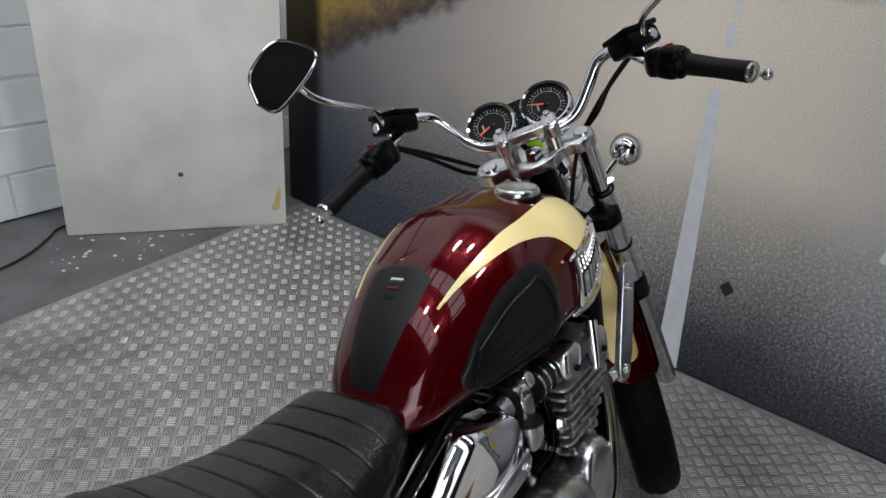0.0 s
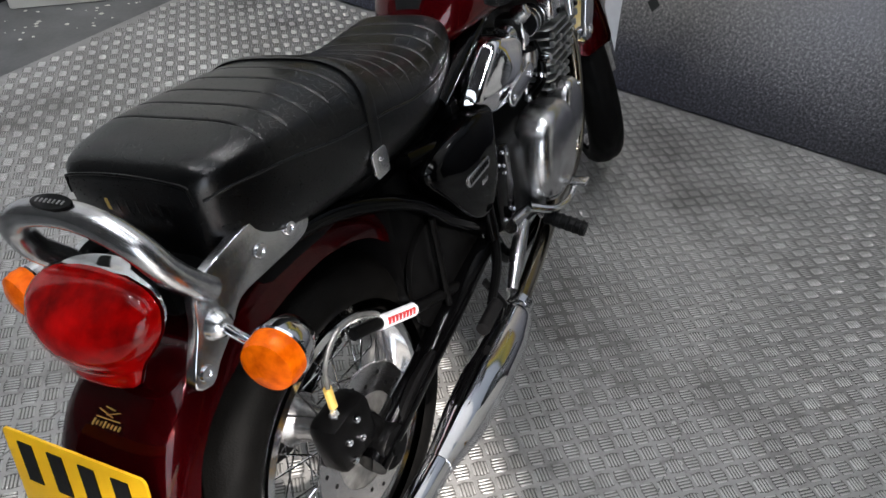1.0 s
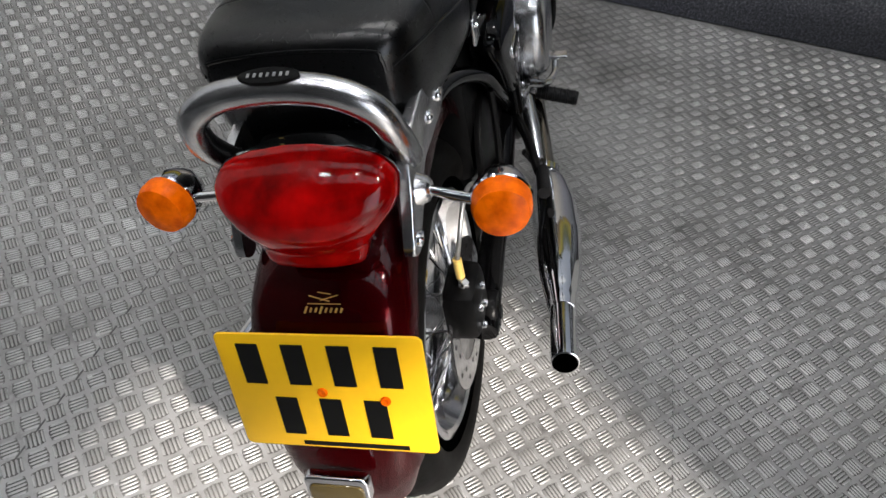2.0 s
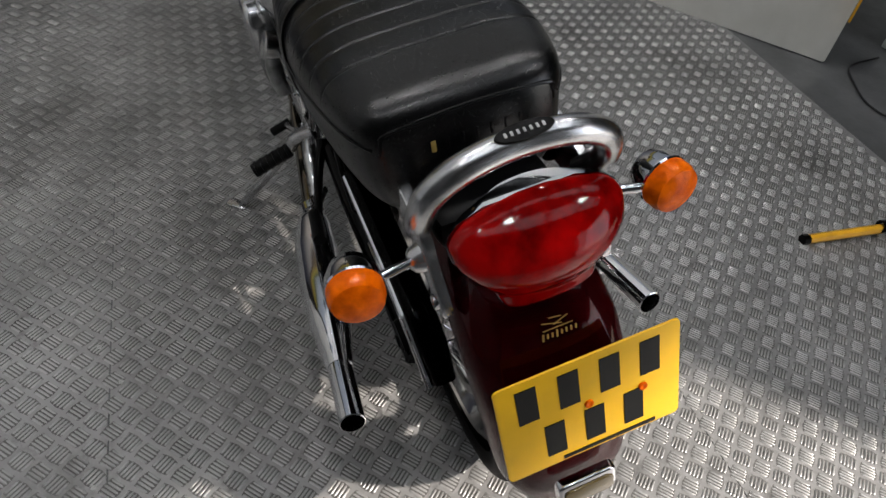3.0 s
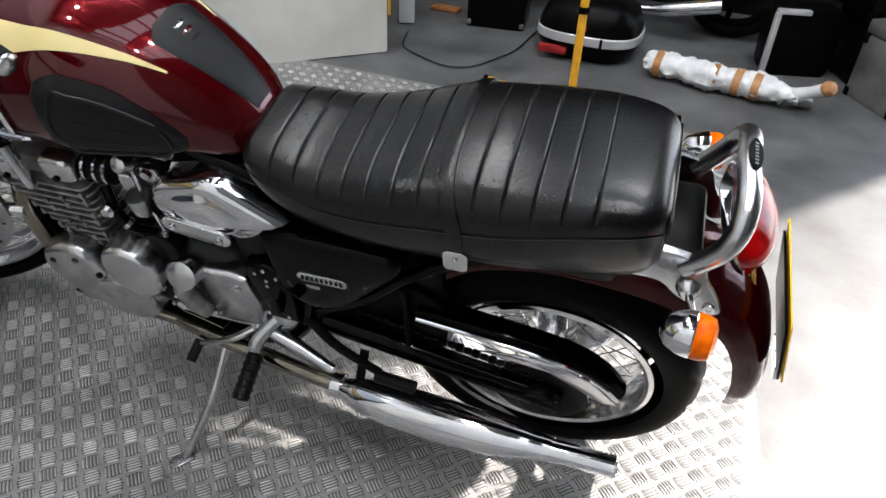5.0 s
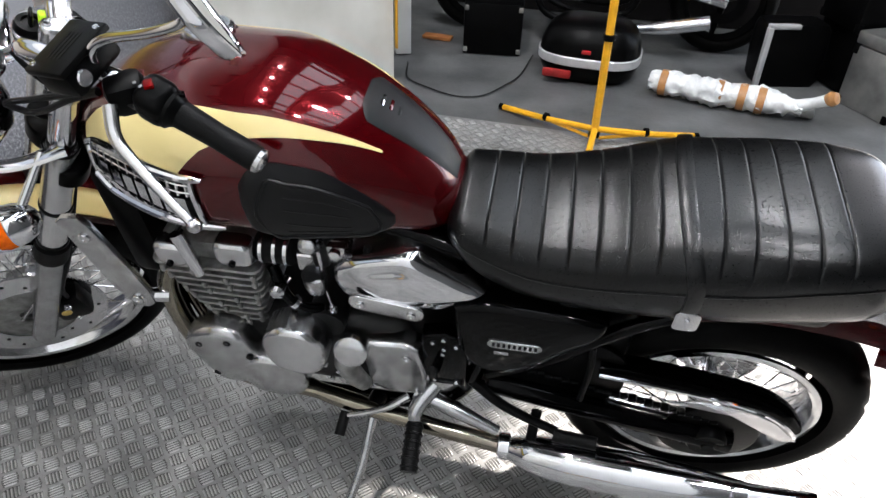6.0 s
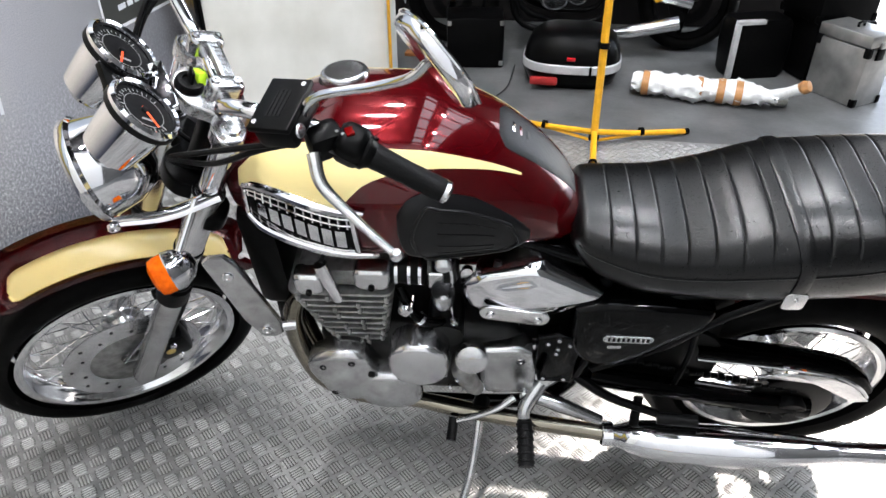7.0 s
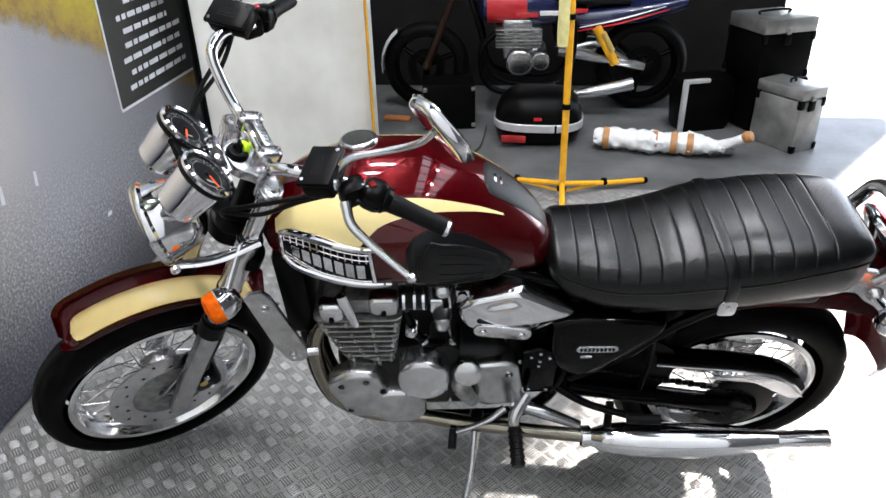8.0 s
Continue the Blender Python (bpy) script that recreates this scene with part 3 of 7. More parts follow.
protector = tank_patch("tank_protector", 0.575, 0.712, lambda x: 90 - pr(x), lambda x: 90 + pr(x), PROTECTOR, "black textured tank protector", 1, 0.003)
for k in range(3):
    x = 0.688 - 0.012 * k
    tank_patch("slot", x - 0.0028, x + 0.0028, lambda x: 90 - 5.5, lambda x: 90 + 5.5, (CHROME, RED, PLATE_BLACK)[k], "", 1, 0.0036, 4, 4, protector)
cap = part("filler_cap", lathe([(0.001, 0.0125), (0.030, 0.0122), (0.0335, 0.0128), (0.037, 0.0115), (0.0395, 0.008), (0.040, 0.003), (0.036, -0.012)], axis_pose((0.966, -0.056, 1.060), (0.06, -0.12, 1)), 40), POLISHED, tank, "round chrome filler cap")
part("cap_seal", lathe([(0.041, 0.002), (0.044, 0.0), (0.044, -0.012), (0.036, -0.012)], axis_pose((0.966, -0.056, 1.058), (0.06, -0.12, 1)), 32), SATIN, cap)

# The cast grille badges: a chrome frame, a lattice, and plain letter blocks.
g_lo = curve([0.90, 0.95, 1.03, 1.09, 1.12], [-10, -13, -14, -11, 2])
g_hi = curve([0.90, 0.956, 1.0, 1.046, 1.094, 1.12], [19, 19.5, 21.5, 25.5, 28.5, 26])
for s in SIDES:
    back = tank_patch("badge", 0.938, 1.114, g_lo, g_hi, SATIN, "pierced chrome tank badge", s, 0.003)
    for t, reach in ((0.0, 0.900), (1.0, 0.918)):
        pts = [SIDE_WAY[s] @ tank_at(x, mid(g_lo, g_hi, t)(x), 0.008) for x in (reach, reach + 0.018, 0.955, 1.0, 1.05, 1.095, 1.118)]
        part("badge_rim", tube(pts, [0.003, 0.006, 0.007, 0.0085, 0.0085, 0.0075, 0.006], 10), CHROME, back)
    for x0, x1 in ((1.118, 1.118), (0.938, 0.930)):
        pts = [SIDE_WAY[s] @ tank_at(x0 + (x1 - x0) * (1 - t), mid(g_lo, g_hi, t)(x0), 0.006) for t in (0.0, 0.25, 0.5, 0.75, 1.0)]
        part("badge_rim", tube(pts, 0.0045, 8, 3), CHROME, back)
    for t in (0.13, 0.26, 0.76, 0.88):
        pts = [SIDE_WAY[s] @ tank_at(x, mid(g_lo, g_hi, t)(x), 0.006) for x in (0.938, 0.96, 1.0, 1.05, 1.112)]
        part("lattice_bar", tube(pts, 0.0026, 6, 4), CHROME, back)
    for k in range(13):
        x = 0.945 + 0.0138 * k
        for ta, tb in ((0.02, 0.36), (0.70, 0.98)):
            pts = [SIDE_WAY[s] @ tank_at(x, mid(g_lo, g_hi, t)(x), 0.006) for t in (ta, tb)]
            part("lattice_bar", tube(pts, 0.0025, 6, 1), CHROME, back)
    for k in range(7):
        x = 1.088 - 0.0218 * k
        rows = [[SIDE_WAY[s] @ tank_at(xx, mid(g_lo, g_hi, t)(xx), o) for xx, o in ((x - 0.0082, 0.002), (x - 0.0082, 0.0085), (x + 0.0082, 0.0085), (x + 0.0082, 0.002))] for t in (0.40, 0.48, 0.58, 0.66)]
        part("letter_block", grid(bmesh.new(), rows), CHROME, back, smooth=20)

# -- seat, moved a little to the side on which it sits
SEAT_Y = 0.018
SX = [-0.078, -0.062, -0.03, 0.04, 0.14, 0.225, 0.26, 0.34, 0.44, 0.52, 0.56, 0.58]
s_top = curve(SX, [0.898, 0.914, 0.922, 0.928, 0.928, 0.921, 0.912, 0.884, 0.866, 0.872, 0.874, 0.85])
s_bot = curve(SX, [0.768, 0.755, 0.750, 0.747, 0.738, 0.730, 0.725, 0.718, 0.718, 0.742, 0.778, 0.81])
s_wide = curve(SX, [0.104, 0.122, 0.136, 0.148, 0.155, 0.155, 0.153, 0.145, 0.132, 0.116, 0.102, 0.080])
RIBS = [0.02 + 0.0415 * k for k in range(13) if abs(0.02 + 0.0415 * k - 0.235) > 0.02]


def seat_at(x, a, out=0.0):
    c, s = math.cos(radians(a)), math.sin(radians(a))
    w, zt, zb = s_wide(x) + out, s_top(x) + out, s_bot(x)
    soft = min(1.0, max(0.0, (x + 0.06) / 0.22))          # boxy at the back, rounder forward
    edge = zb + (0.70 - 0.20 * soft) * (zt - zb)
    if s >= 0:
        y = w * math.copysign(abs(c) ** (2 / (5.2 - 2.0 * soft)), c)
        fall = abs(s) ** (0.46 + 0.20 * soft)
        dent = max(math.exp(-((x - r) / 0.0017) ** 2) for r in RIBS) if out == 0 else 0
        return Vector((x, SEAT_Y + y, edge + (zt - edge) * fall - 0.0024 * dent * min(1, s * 2.5)))
    y = w * math.copysign(abs(c) ** (2 / 6.0), c) * (1 + 0.03 * s)
    return Vector((x, SEAT_Y + y, edge - (edge - zb) * abs(s) ** 0.7))


bm = bmesh.new()
xs = sorted(set([-0.078 + 0.658 * k / 100 for k in range(101)] + [r + d for r in RIBS for d in (-0.004, -0.0025, -0.0012, 0, 0.0012, 0.0025, 0.004)]))
grid(bm, [[seat_at(x, -90 + 360 * k / 72) for k in range(72)] for x in xs], True, True)
seat = part("seat", bm, LEATHER, bike, "long black ribbed vinyl dual seat", smooth=55)
# the welt round the top, and its stitching lines
for s in SIDES:
    pts = [seat_at(x, 2 if s > 0 else 178, 0.0004) for x in (-0.07, -0.05, -0.02, 0.05, 0.15, 0.25, 0.35, 0.45, 0.54, 0.57)]
    part("welt", tube(pts, 0.0022, 6, 4), LEATHER, seat)
part("welt", tube([seat_at(-0.0765, a, 0.001) for a in (2, 20, 45, 90, 135, 160, 178)], 0.0022, 6, 4), LEATHER, seat)
# the passenger's strap and its buckles
bm = bmesh.new()
rows = []
for k in range(49):
    a = -35 + 250 * k / 48
    ring = []
    for dx, o in ((-0.012, -0.002), (-0.012, 0.003), (-0.006, 0.0045), (0, 0.004), (0.006, 0.0045), (0.012, 0.003), (0.012, -0.002)):
        lean_back = 0.235 - 0.025 * (1 - abs(math.sin(radians(max(0, min(180, a))))))
        ring.append(seat_at(lean_back + dx, a, o))
    rows.append(ring)
strap = part("seat_strap", grid(bm, rows), LEATHER, seat, "black vinyl passenger strap")
for s in SIDES:
    buckle = part("buckle", fat(rounded(0.038, 0.044, 0.009), 0.004, upright(0.209, SEAT_Y + s * 0.1535, 0.772, s), 0.0015), POLISHED, seat, "small bright metal strap buckle")
    bolt((0.209, SEAT_Y + s * 0.1575, 0.778), (0, s, 0), buckle, 0.004, 0.003)
# faint gold bars on the back of the seat where writing has worn away
for k in range(7):
    bm = box((-0.0775, SEAT_Y + 0.045 - 0.018 * k, 0.858), (0.002, 0.004 if k else 0.006, 0.016), 0.0004)
    part("worn_mark", bm, GOLD if k == 0 else LEATHER, seat, "worn gold printed bar" if k == 0 else "")
part("seat_base", box((0.20, SEAT_Y * 0.5, 0.735), (0.46, 0.20, 0.07), 0.02), SATIN, bike, "black under-seat tray")
part("tail_tray", box((-0.06, 0.01, 0.772), (0.16, 0.16, 0.05), 0.015), SATIN, bike, "black tail tray")


# -- wheels
def wheel(name, centre, r_tyre, w_tyre, r_rim, m, hub_w, label):
    axle = axis_pose(centre, (0, 1, 0))
    hw, n = w_tyre / 2, 96
    prof = []
    rr = (r_tyre - r_rim - 0.004) / 2
    for k in range(25):
        a = radians(-118 + 236 * k / 24)
        prof.append((r_tyre - rr + rr * math.cos(a), hw * math.sin(a) if abs(math.sin(a)) < 1 else hw))
    rows = []
    for k, (r, h) in enumerate(prof):
        ring = []
        for j in range(n):
            t = 2 * math.pi * j / n
            depth = 0.0
            if 7 <= k <= 17 and k != 12 and (j + (k if k < 12 else -k)) % 6 == 0:
                depth = 0.005
            if k in (10, 14):
                depth = max(depth, 0.003)
            ring.append(axle @ Vector(((r - depth) * math.cos(t), (r - depth) * math.sin(t), h)))
        rows.append(ring)
    whl = part(name, grid(bmesh.new(), rows, True), TYRE, bike, label, m, 40)
    rim = [(r_rim + 0.012, -0.36), (r_rim + 0.013, -0.41), (r_rim + 0.003, -0.43), (r_rim - 0.004, -0.40), (r_rim - 0.010, -0.30), (r_rim - 0.022, -0.18), (r_rim - 0.025, 0), (r_rim - 0.022, 0.18), (r_rim - 0.010, 0.30), (r_rim - 0.004, 0.40), (r_rim + 0.003, 0.43), (r_rim + 0.013, 0.41), (r_rim + 0.012, 0.36)]
    rows = [[axle @ Vector((r * math.cos(t), r * math.sin(t), h * w_tyre)) for t in (2 * math.pi * j / 96 for j in range(96))] for r, h in rim]
    part("rim", grid(bmesh.new(), rows, True), RIM, whl, "chromed spoked rim", m)
    hub = [(0.010, -hub_w), (0.028, -hub_w), (0.05, -hub_w * 0.85), (0.05, -hub_w * 0.72), (0.034, -hub_w * 0.55), (0.03, 0), (0.034, hub_w * 0.55), (0.05, hub_w * 0.72), (0.05, hub_w * 0.85), (0.028, hub_w), (0.010, hub_w)]
    part("hub", lathe(hub, axle, 36), ALLOY, whl, "", m)
    for k in range(40):
        a = 2 * math.pi * k / 40
        side = 1 if k % 2 else -1
        b = a + (0.55 if (k // 2) % 2 else -0.55)
        p = axle @ Vector((0.047 * math.cos(b), 0.047 * math.sin(b), side * hub_w * 0.78))
        q = axle @ Vector(((r_rim - 0.02) * math.cos(a), (r_rim - 0.02) * math.sin(a), side * 0.010))
        part("spoke", tube([p, q], 0.0018, 6, 1), CHROME, whl, "", m)
    return whl


def disc(parent, centre, side, y, r, m, holes=10):
    d = part("brake_disc", lathe([(r * 0.62, 0.0025), (r, 0.0025), (r, -0.0025), (r * 0.62, -0.0025)], axis_pose(Vector(centre) + Vector((0, y, 0)), (0, side, 0)), 64), POLISHED, parent, "drilled steel brake disc", m)
    part("disc_carrier", lathe([(0.03, 0.004), (0.055, 0.006), (r * 0.60, 0.001), (r * 0.66, 0.0), (r * 0.66, -0.003), (0.03, -0.003)], axis_pose(Vector(centre) + Vector((0, y, 0)), (0, side, 0)), 32), DULL, d, "", m)
    for k in range(holes * 2):
        a, rr = 2 * math.pi * k / (holes * 2), r * (0.74 + 0.13 * (k % 2))
        p = Vector(centre) + Vector((rr * math.cos(a), y + side * 0.0027, rr * math.sin(a)))
        part("hole", lathe([(0.001, 0.0004), (0.0042, 0.0004), (0.0042, -0.0005)], axis_pose(p, (0, side, 0)), 8), SATIN, d, "", m)
    return d


REAR, FRONT = Vector((0.062, 0, 0.318)), Vector((1.552, -0.008, 0.352))
ROLL = FORKS @ Matrix.Translation(FRONT) @ Matrix.Rotation(radians(5), 4, "X") @ Matrix.Translation(-FRONT)
rear_wheel = wheel("rear_wheel", REAR, 0.316, 0.148, 0.208, None, 0.085, "rear wheel with treaded tyre and wire spokes")
front_wheel = wheel("front_wheel", FRONT, 0.316, 0.110, 0.232, ROLL, 0.055, "front wheel with treaded tyre and wire spokes")
disc(front_wheel, FRONT, 1, 0.062, 0.155, ROLL)
disc(rear_wheel, REAR, -1, -0.085, 0.135, None)


# -- mudguards
def guard(name, line, halves, drop, m, label, material=None, parent=None, wrap=2.4, nj=10):
    """A curved sheet along a line of (x, z), with the sides turned in by drop."""
    pts = smooth_path([(x, 0, z) for x, z in line], 6)
    hs = [float(v) for v in np.interp(np.linspace(0, len(line) - 1, len(pts)), range(len(line)), halves)]
    rows = []
    for k, p in enumerate(pts):
        d = (pts[min(k + 1, len(pts) - 1)] - pts[max(k - 1, 0)]).normalized()
        n = Vector((d.z, 0, -d.x))
        ring = []
        deep = drop * min(1.0, 0.25 + 0.75 * hs[k] / (0.9 * max(hs)))
        for j in range(-nj, nj + 1):
            f = j / nj
            ring.append(p + n * deep * abs(f) ** wrap * -1 + Vector((0, hs[k] * math.sin(f * math.pi / 2), 0)))
        rows.append(ring)
    bm = grid(bmesh.new(), rows)
    bmesh.ops.solidify(bm, geom=bm.faces[:], thickness=0.003)
    return part(name, bm, material or RED, parent or bike, label, m, 60)


def arc(c, r, a0, a1, n=9):
    return [(c[0] + r * math.cos(radians(a0 + (a1 - a0) * k / (n - 1))), c[2] + r * math.sin(radians(a0 + (a1 - a0) * k / (n - 1)))) for k in range(n)]


# (from the rear forward, so that the sides turn towards the wheel)
def tapered(n, half, tip, tail, r=0.9):
    """Half widths along a strip whose two ends are rounded off over tip and tail of its length."""
    out = []
    for q in (v / (n - 1) for v in range(n)):
        a = min(1.0, q / tail)
        b = min(1.0, (1 - q) / tip)
        out.append(half * max(0.12, min(math.sqrt(1 - (1 - a) ** 2), math.sqrt(1 - (1 - b) ** 2)) ** r))
    return out


front_guard = guard("front_mudguard", arc(FRONT, 0.340, 157, 67, 40), tapered(40, 0.070, 0.10, 0.06, 0.7), 0.047, ROLL, "deep dark red front mudguard with a cream stripe")
guard("cream_stripe", arc(FRONT, 0.3425, 150, 71, 40), tapered(40, 0.036, 0.07, 0.07), 0.012, ROLL, "cream painted stripe", CREAM, front_guard)
RG = [(-0.318, 0.365), (-0.322, 0.43), (-0.315, 0.50), (-0.29, 0.592), (-0.24, 0.668), (-0.155, 0.717), (-0.03, 0.740), (0.10, 0.735), (0.22, 0.69), (0.31, 0.61)]
rear_guard = guard("rear_mudguard", RG[::-1], [0.08, 0.085, 0.09, 0.095, 0.10, 0.105, 0.104, 0.10, 0.094, 0.072], 0.06, None, "deep dark red rear mudguard", wrap=2.8)
skin = Matrix.Translation((-0.2378, -0.012, 0.6735)) @ Matrix.Rotation(radians(46), 4, "Y")
strokes = [(0.024 - 0.0062 * k, -0.008, 0.0022, 0.0085 if k in (0, 3) else 0.0055, 18) for k in range(8)]
strokes += [(0.002, -0.001, 0.040, 0.0011, 0), (0.008, 0.005, 0.026, 0.0011, 14), (-0.004, 0.006, 0.022, 0.0011, -16), (0.002, 0.011, 0.016, 0.0011, 8)]
for y, z, w, h, turn in strokes:
    part("gold_mark", box((0, 0, 0), (0.0022, w, h), 0.0003, m=skin @ Matrix.Translation((0, y, z)) @ Matrix.Rotation(radians(turn), 4, "X"), segments=1), GOLD, rear_guard, "fine gold transfer stroke")

# -- silencers and header pipes
for s in SIDES:
    f = SIDE_WAY[s]
    path = [(0.445, 0.205, 0.312), (0.425, 0.209, 0.314), (0.40, 0.213, 0.317), (0.33, 0.224, 0.326), (0.22, 0.237, 0.341), (0.12, 0.247, 0.356), (0.05, 0.253, 0.368), (0.015, 0.256, 0.374)]
    sil = part("silencer", tube(path, [0.022, 0.03, 0.038, 0.044, 0.0445, 0.038, 0.027, 0.0225], 32), CHROME, bike, "long tapered chrome silencer", f)
    tip = axis_pose((0.02, 0.2555, 0.3735), Vector((-0.12, 0.010, 0.018)))
    rows = [[tip @ Vector((r * math.cos(t), r * math.sin(t), h)) for t in (2 * math.pi * j / 32 for j in range(32))] for r, h in [(0.0215, 0), (0.0215, 0.118), (0.0195, 0.119), (0.0185, 0.10), (0.018, 0.01), (0.001, 0.01)]]
    part("tail_pipe", grid(bmesh.new(), rows, True), CHROME, sil, "", f)
    part("bore", lathe([(0.001, 0.035), (0.018, 0.035), (0.018, 0.03)], tip, 20), SATIN, sil, "black disc set inside the bore", f)
    part("clamp", lathe([(0.026, -0.012), (0.028, -0.01), (0.028, 0.01), (0.026, 0.012)], axis_pose((0.455, 0.203, 0.311), (1, 0, 0)), 24), CHROME, sil, "", f)
    part("hanger", tube([(0.40, 0.165, 0.41), (0.405, 0.20, 0.35), (0.405, 0.212, 0.315), (0.40, 0.20, 0.26)], 0.010, 10, 3, flat=0.5), SATIN, sil, "black bracket", f)
    part("peg_bracket", tube([(0.53, 0.13, 0.43), (0.46, 0.165, 0.405), (0.36, 0.195, 0.392)], [0.012, 0.010, 0.009], 10), SATIN, bike, "black footrest bracket", f)
    part("pillion_peg", tube([(0.365, 0.203, 0.391), (0.285, 0.212, 0.398)], 0.013, 12, 1), RUBBER, bike, "folded black passenger footrest", f)
    for y0 in (0.055, 0.12):
        part("header_pipe", tube([(1.03, y0, 0.70), (1.075, y0, 0.67), (1.10, y0 + 0.005, 0.60), (1.095, y0 + 0.01, 0.48), (1.065, y0 + 0.015, 0.385), (0.985, y0 + 0.02, 0.33), (0.85, 0.14, 0.312), (0.65, 0.175, 0.308), (0.45, 0.204, 0.312)], 0.0185, 16), PIPE, bike, "heat-stained exhaust header pipe", f)

# -- engine
# the core is coloured dark to carry the shade between the fins
cyl = part("cylinder_block", box((0.966, 0, 0.66), (0.075, 0.225, 0.20), 0.012), ENGINE_DARK, bike, "air-cooled alloy cylinder block")
for k in range(10):
    z = 0.530 + 0.0212 * k
    grow = k / 9
    back, front = 0.918 - 0.028 * grow, 1.022 + 0.062 * grow ** 0.8
    part("cooling_fin", fat(rounded(front - back, 0.266 + 0.042 * grow, 0.018, 3), 0.0055, Matrix.Translation(((front + back) / 2, 0, z)), 0.002, 2), DULL, cyl)
for s in SIDES:
    for k in range(4):
        for j in range(9):
            p = Vector((0.928 - 0.003 * j + (0.026 + 0.0035 * j) * k, s * (0.131 + 0.0023 * j), 0.538 + 0.0212 * j))
            if (j + k) % 3:
                part("fin_web", box(p, (0.008, 0.012, 0.016), 0.002, segments=1), DULL, cyl)
head = part("cylinder_head", box((0.978, 0, 0.752), (0.17, 0.28, 0.05), 0.016), DULL, bike, "alloy cylinder head and cam covers")
for s in SIDES:
    for xa, za, w in ((1.040, 0.748, 0.050), (0.926, 0.768, 0.060)):
        bm = fat(rounded(w + 0.006, 0.056, 0.016), 0.034, upright(xa, s * 0.124, za, s), 0.013, 5, 0.003)
        cov = part("cam_cover", bm, POLISHED, head, "polished cam cover end")
        bolt((xa, s * 0.161, za - 0.012), (0, s, 0), cov, 0.006, 0.004, SATIN)
    part("plug_cap", tube([(1.012, s * 0.150, 0.807), (1.0, s * 0.158, 0.765), (0.987, s * 0.166, 0.724)], [0.013, 0.012, 0.009], 12), CHROME, head, "chrome plug cap")
    part("plug_lead", tube([(1.010, s * 0.149, 0.812), (0.985, s * 0.10, 0.835), (0.90, s * 0.05, 0.84)], 0.004, 8), RUBBER, head)
    # the crowded space between the cylinders and the gearbox
    part("inlet_elbow", lathe([(0.001, 0.016), (0.008, 0.015), (0.014, 0.008), (0.015, -0.03)], axis_pose((0.872, s * 0.140, 0.668), (0, s, 0.3)), 20), CHROME, head, "chrome blanking cap")
    part("breather_hose", tube([(0.885, s * 0.110, 0.70), (0.862, s * 0.135, 0.655), (0.838, s * 0.140, 0.628), (0.805, s * 0.125, 0.605)], 0.011, 12), BLACK, head, "black breather hose")
    part("clip_band", lathe([(0.011, -0.004), (0.0135, -0.004), (0.0135, 0.004), (0.011, 0.004)], axis_pose((0.846, s * 0.139, 0.636), (0.6, 0, 0.7)), 18), CHROME, head)
case = part("crankcase", box((0.845, 0, 0.455), (0.43, 0.27, 0.24), 0.05, segments=4), ENGINE_DARK, bike, "dark crankcase and gearbox")
part("sump", box((0.88, 0, 0.335), (0.26, 0.16, 0.07), 0.025), ENGINE_DARK, case)


def cover(name, place, outline, thick, bevel, s, material, label, dome=0.0):
    return part(name, fat(outline, thick, upright(*place, s), bevel, 5, dome), material, case, label)


def bolts(places, y, s, parent, r=0.006, material=None):
    for x, z in places:
        bolt((x, y, z), (0, s, 0), parent, r, 0.005, material)


# left: alternator cover, starter cover, gearbox end
o1 = [(x + 0.012 * math.sin(3 * z * 12), z) for x, z in oval(0.072, 0.094, 36, 2.3)]
c1 = cover("alternator_cover", (0.998, 0.135, 0.466), o1, 0.05, 0.022, 1, ALLOY, "smooth alloy alternator cover", 0.006)
c1b = cover("timing_cover", (0.914, 0.142, 0.422), oval(0.068, 0.068, 32, 2.4), 0.048, 0.018, 1, ALLOY, "alloy timing cover", 0.004)
bolts(((1.042, 0.515), (0.983, 0.532), (0.947, 0.492), (0.888, 0.480), (1.030, 0.415)), 0.182, 1, c1, 0.0075, SATIN)
c2 = cover("starter_cover", (0.850, 0.135, 0.540), oval(0.060, 0.072, 32, 2.2), 0.062, 0.016, 1, POLISHED, "polished round starter cover", 0.004)
bolts(((0.865, 0.605), (0.845, 0.607), (0.80, 0.50), (0.83, 0.488), (0.86, 0.487)), 0.18, 1, c2)
part("drum", tube([(0.80, 0.05, 0.575), (0.80, 0.14, 0.575)], 0.036, 24, 1), ENGINE_DARK, case)
c3 = part("oil_filler", lathe([(0.001, 0.012), (0.026, 0.012), (0.031, 0.009), (0.032, 0.0), (0.028, -0.03)], axis_pose((0.747, 0.170, 0.547), (0, 1, 0.5)), 32), POLISHED, case, "round polished filler cap")
c4 = cover("sprocket_cover", (0.678, 0.11, 0.462), [(-0.06, -0.075), (0.02, -0.085), (0.05, -0.07), (0.056, 0.02), (0.05, 0.085), (-0.02, 0.095), (-0.05, 0.08), (-0.064, 0.0)][::-1], 0.045, 0.014, 1, ALLOY, "alloy sprocket cover")
bolts(((0.65, 0.517),), 0.153, 1, c4, 0.010)
bolts(((0.72, 0.40), (0.635, 0.40)), 0.153, 1, c4)
part("water_joint", tube([(0.77, 0.13, 0.50), (0.765, 0.165, 0.49), (0.75, 0.17, 0.455), (0.735, 0.165, 0.42)], [0.02, 0.022, 0.02, 0.016], 14), DULL, case)
bolts(((0.775, 0.485), (0.76, 0.45), (0.79, 0.455)), 0.182, 1, case, 0.005)
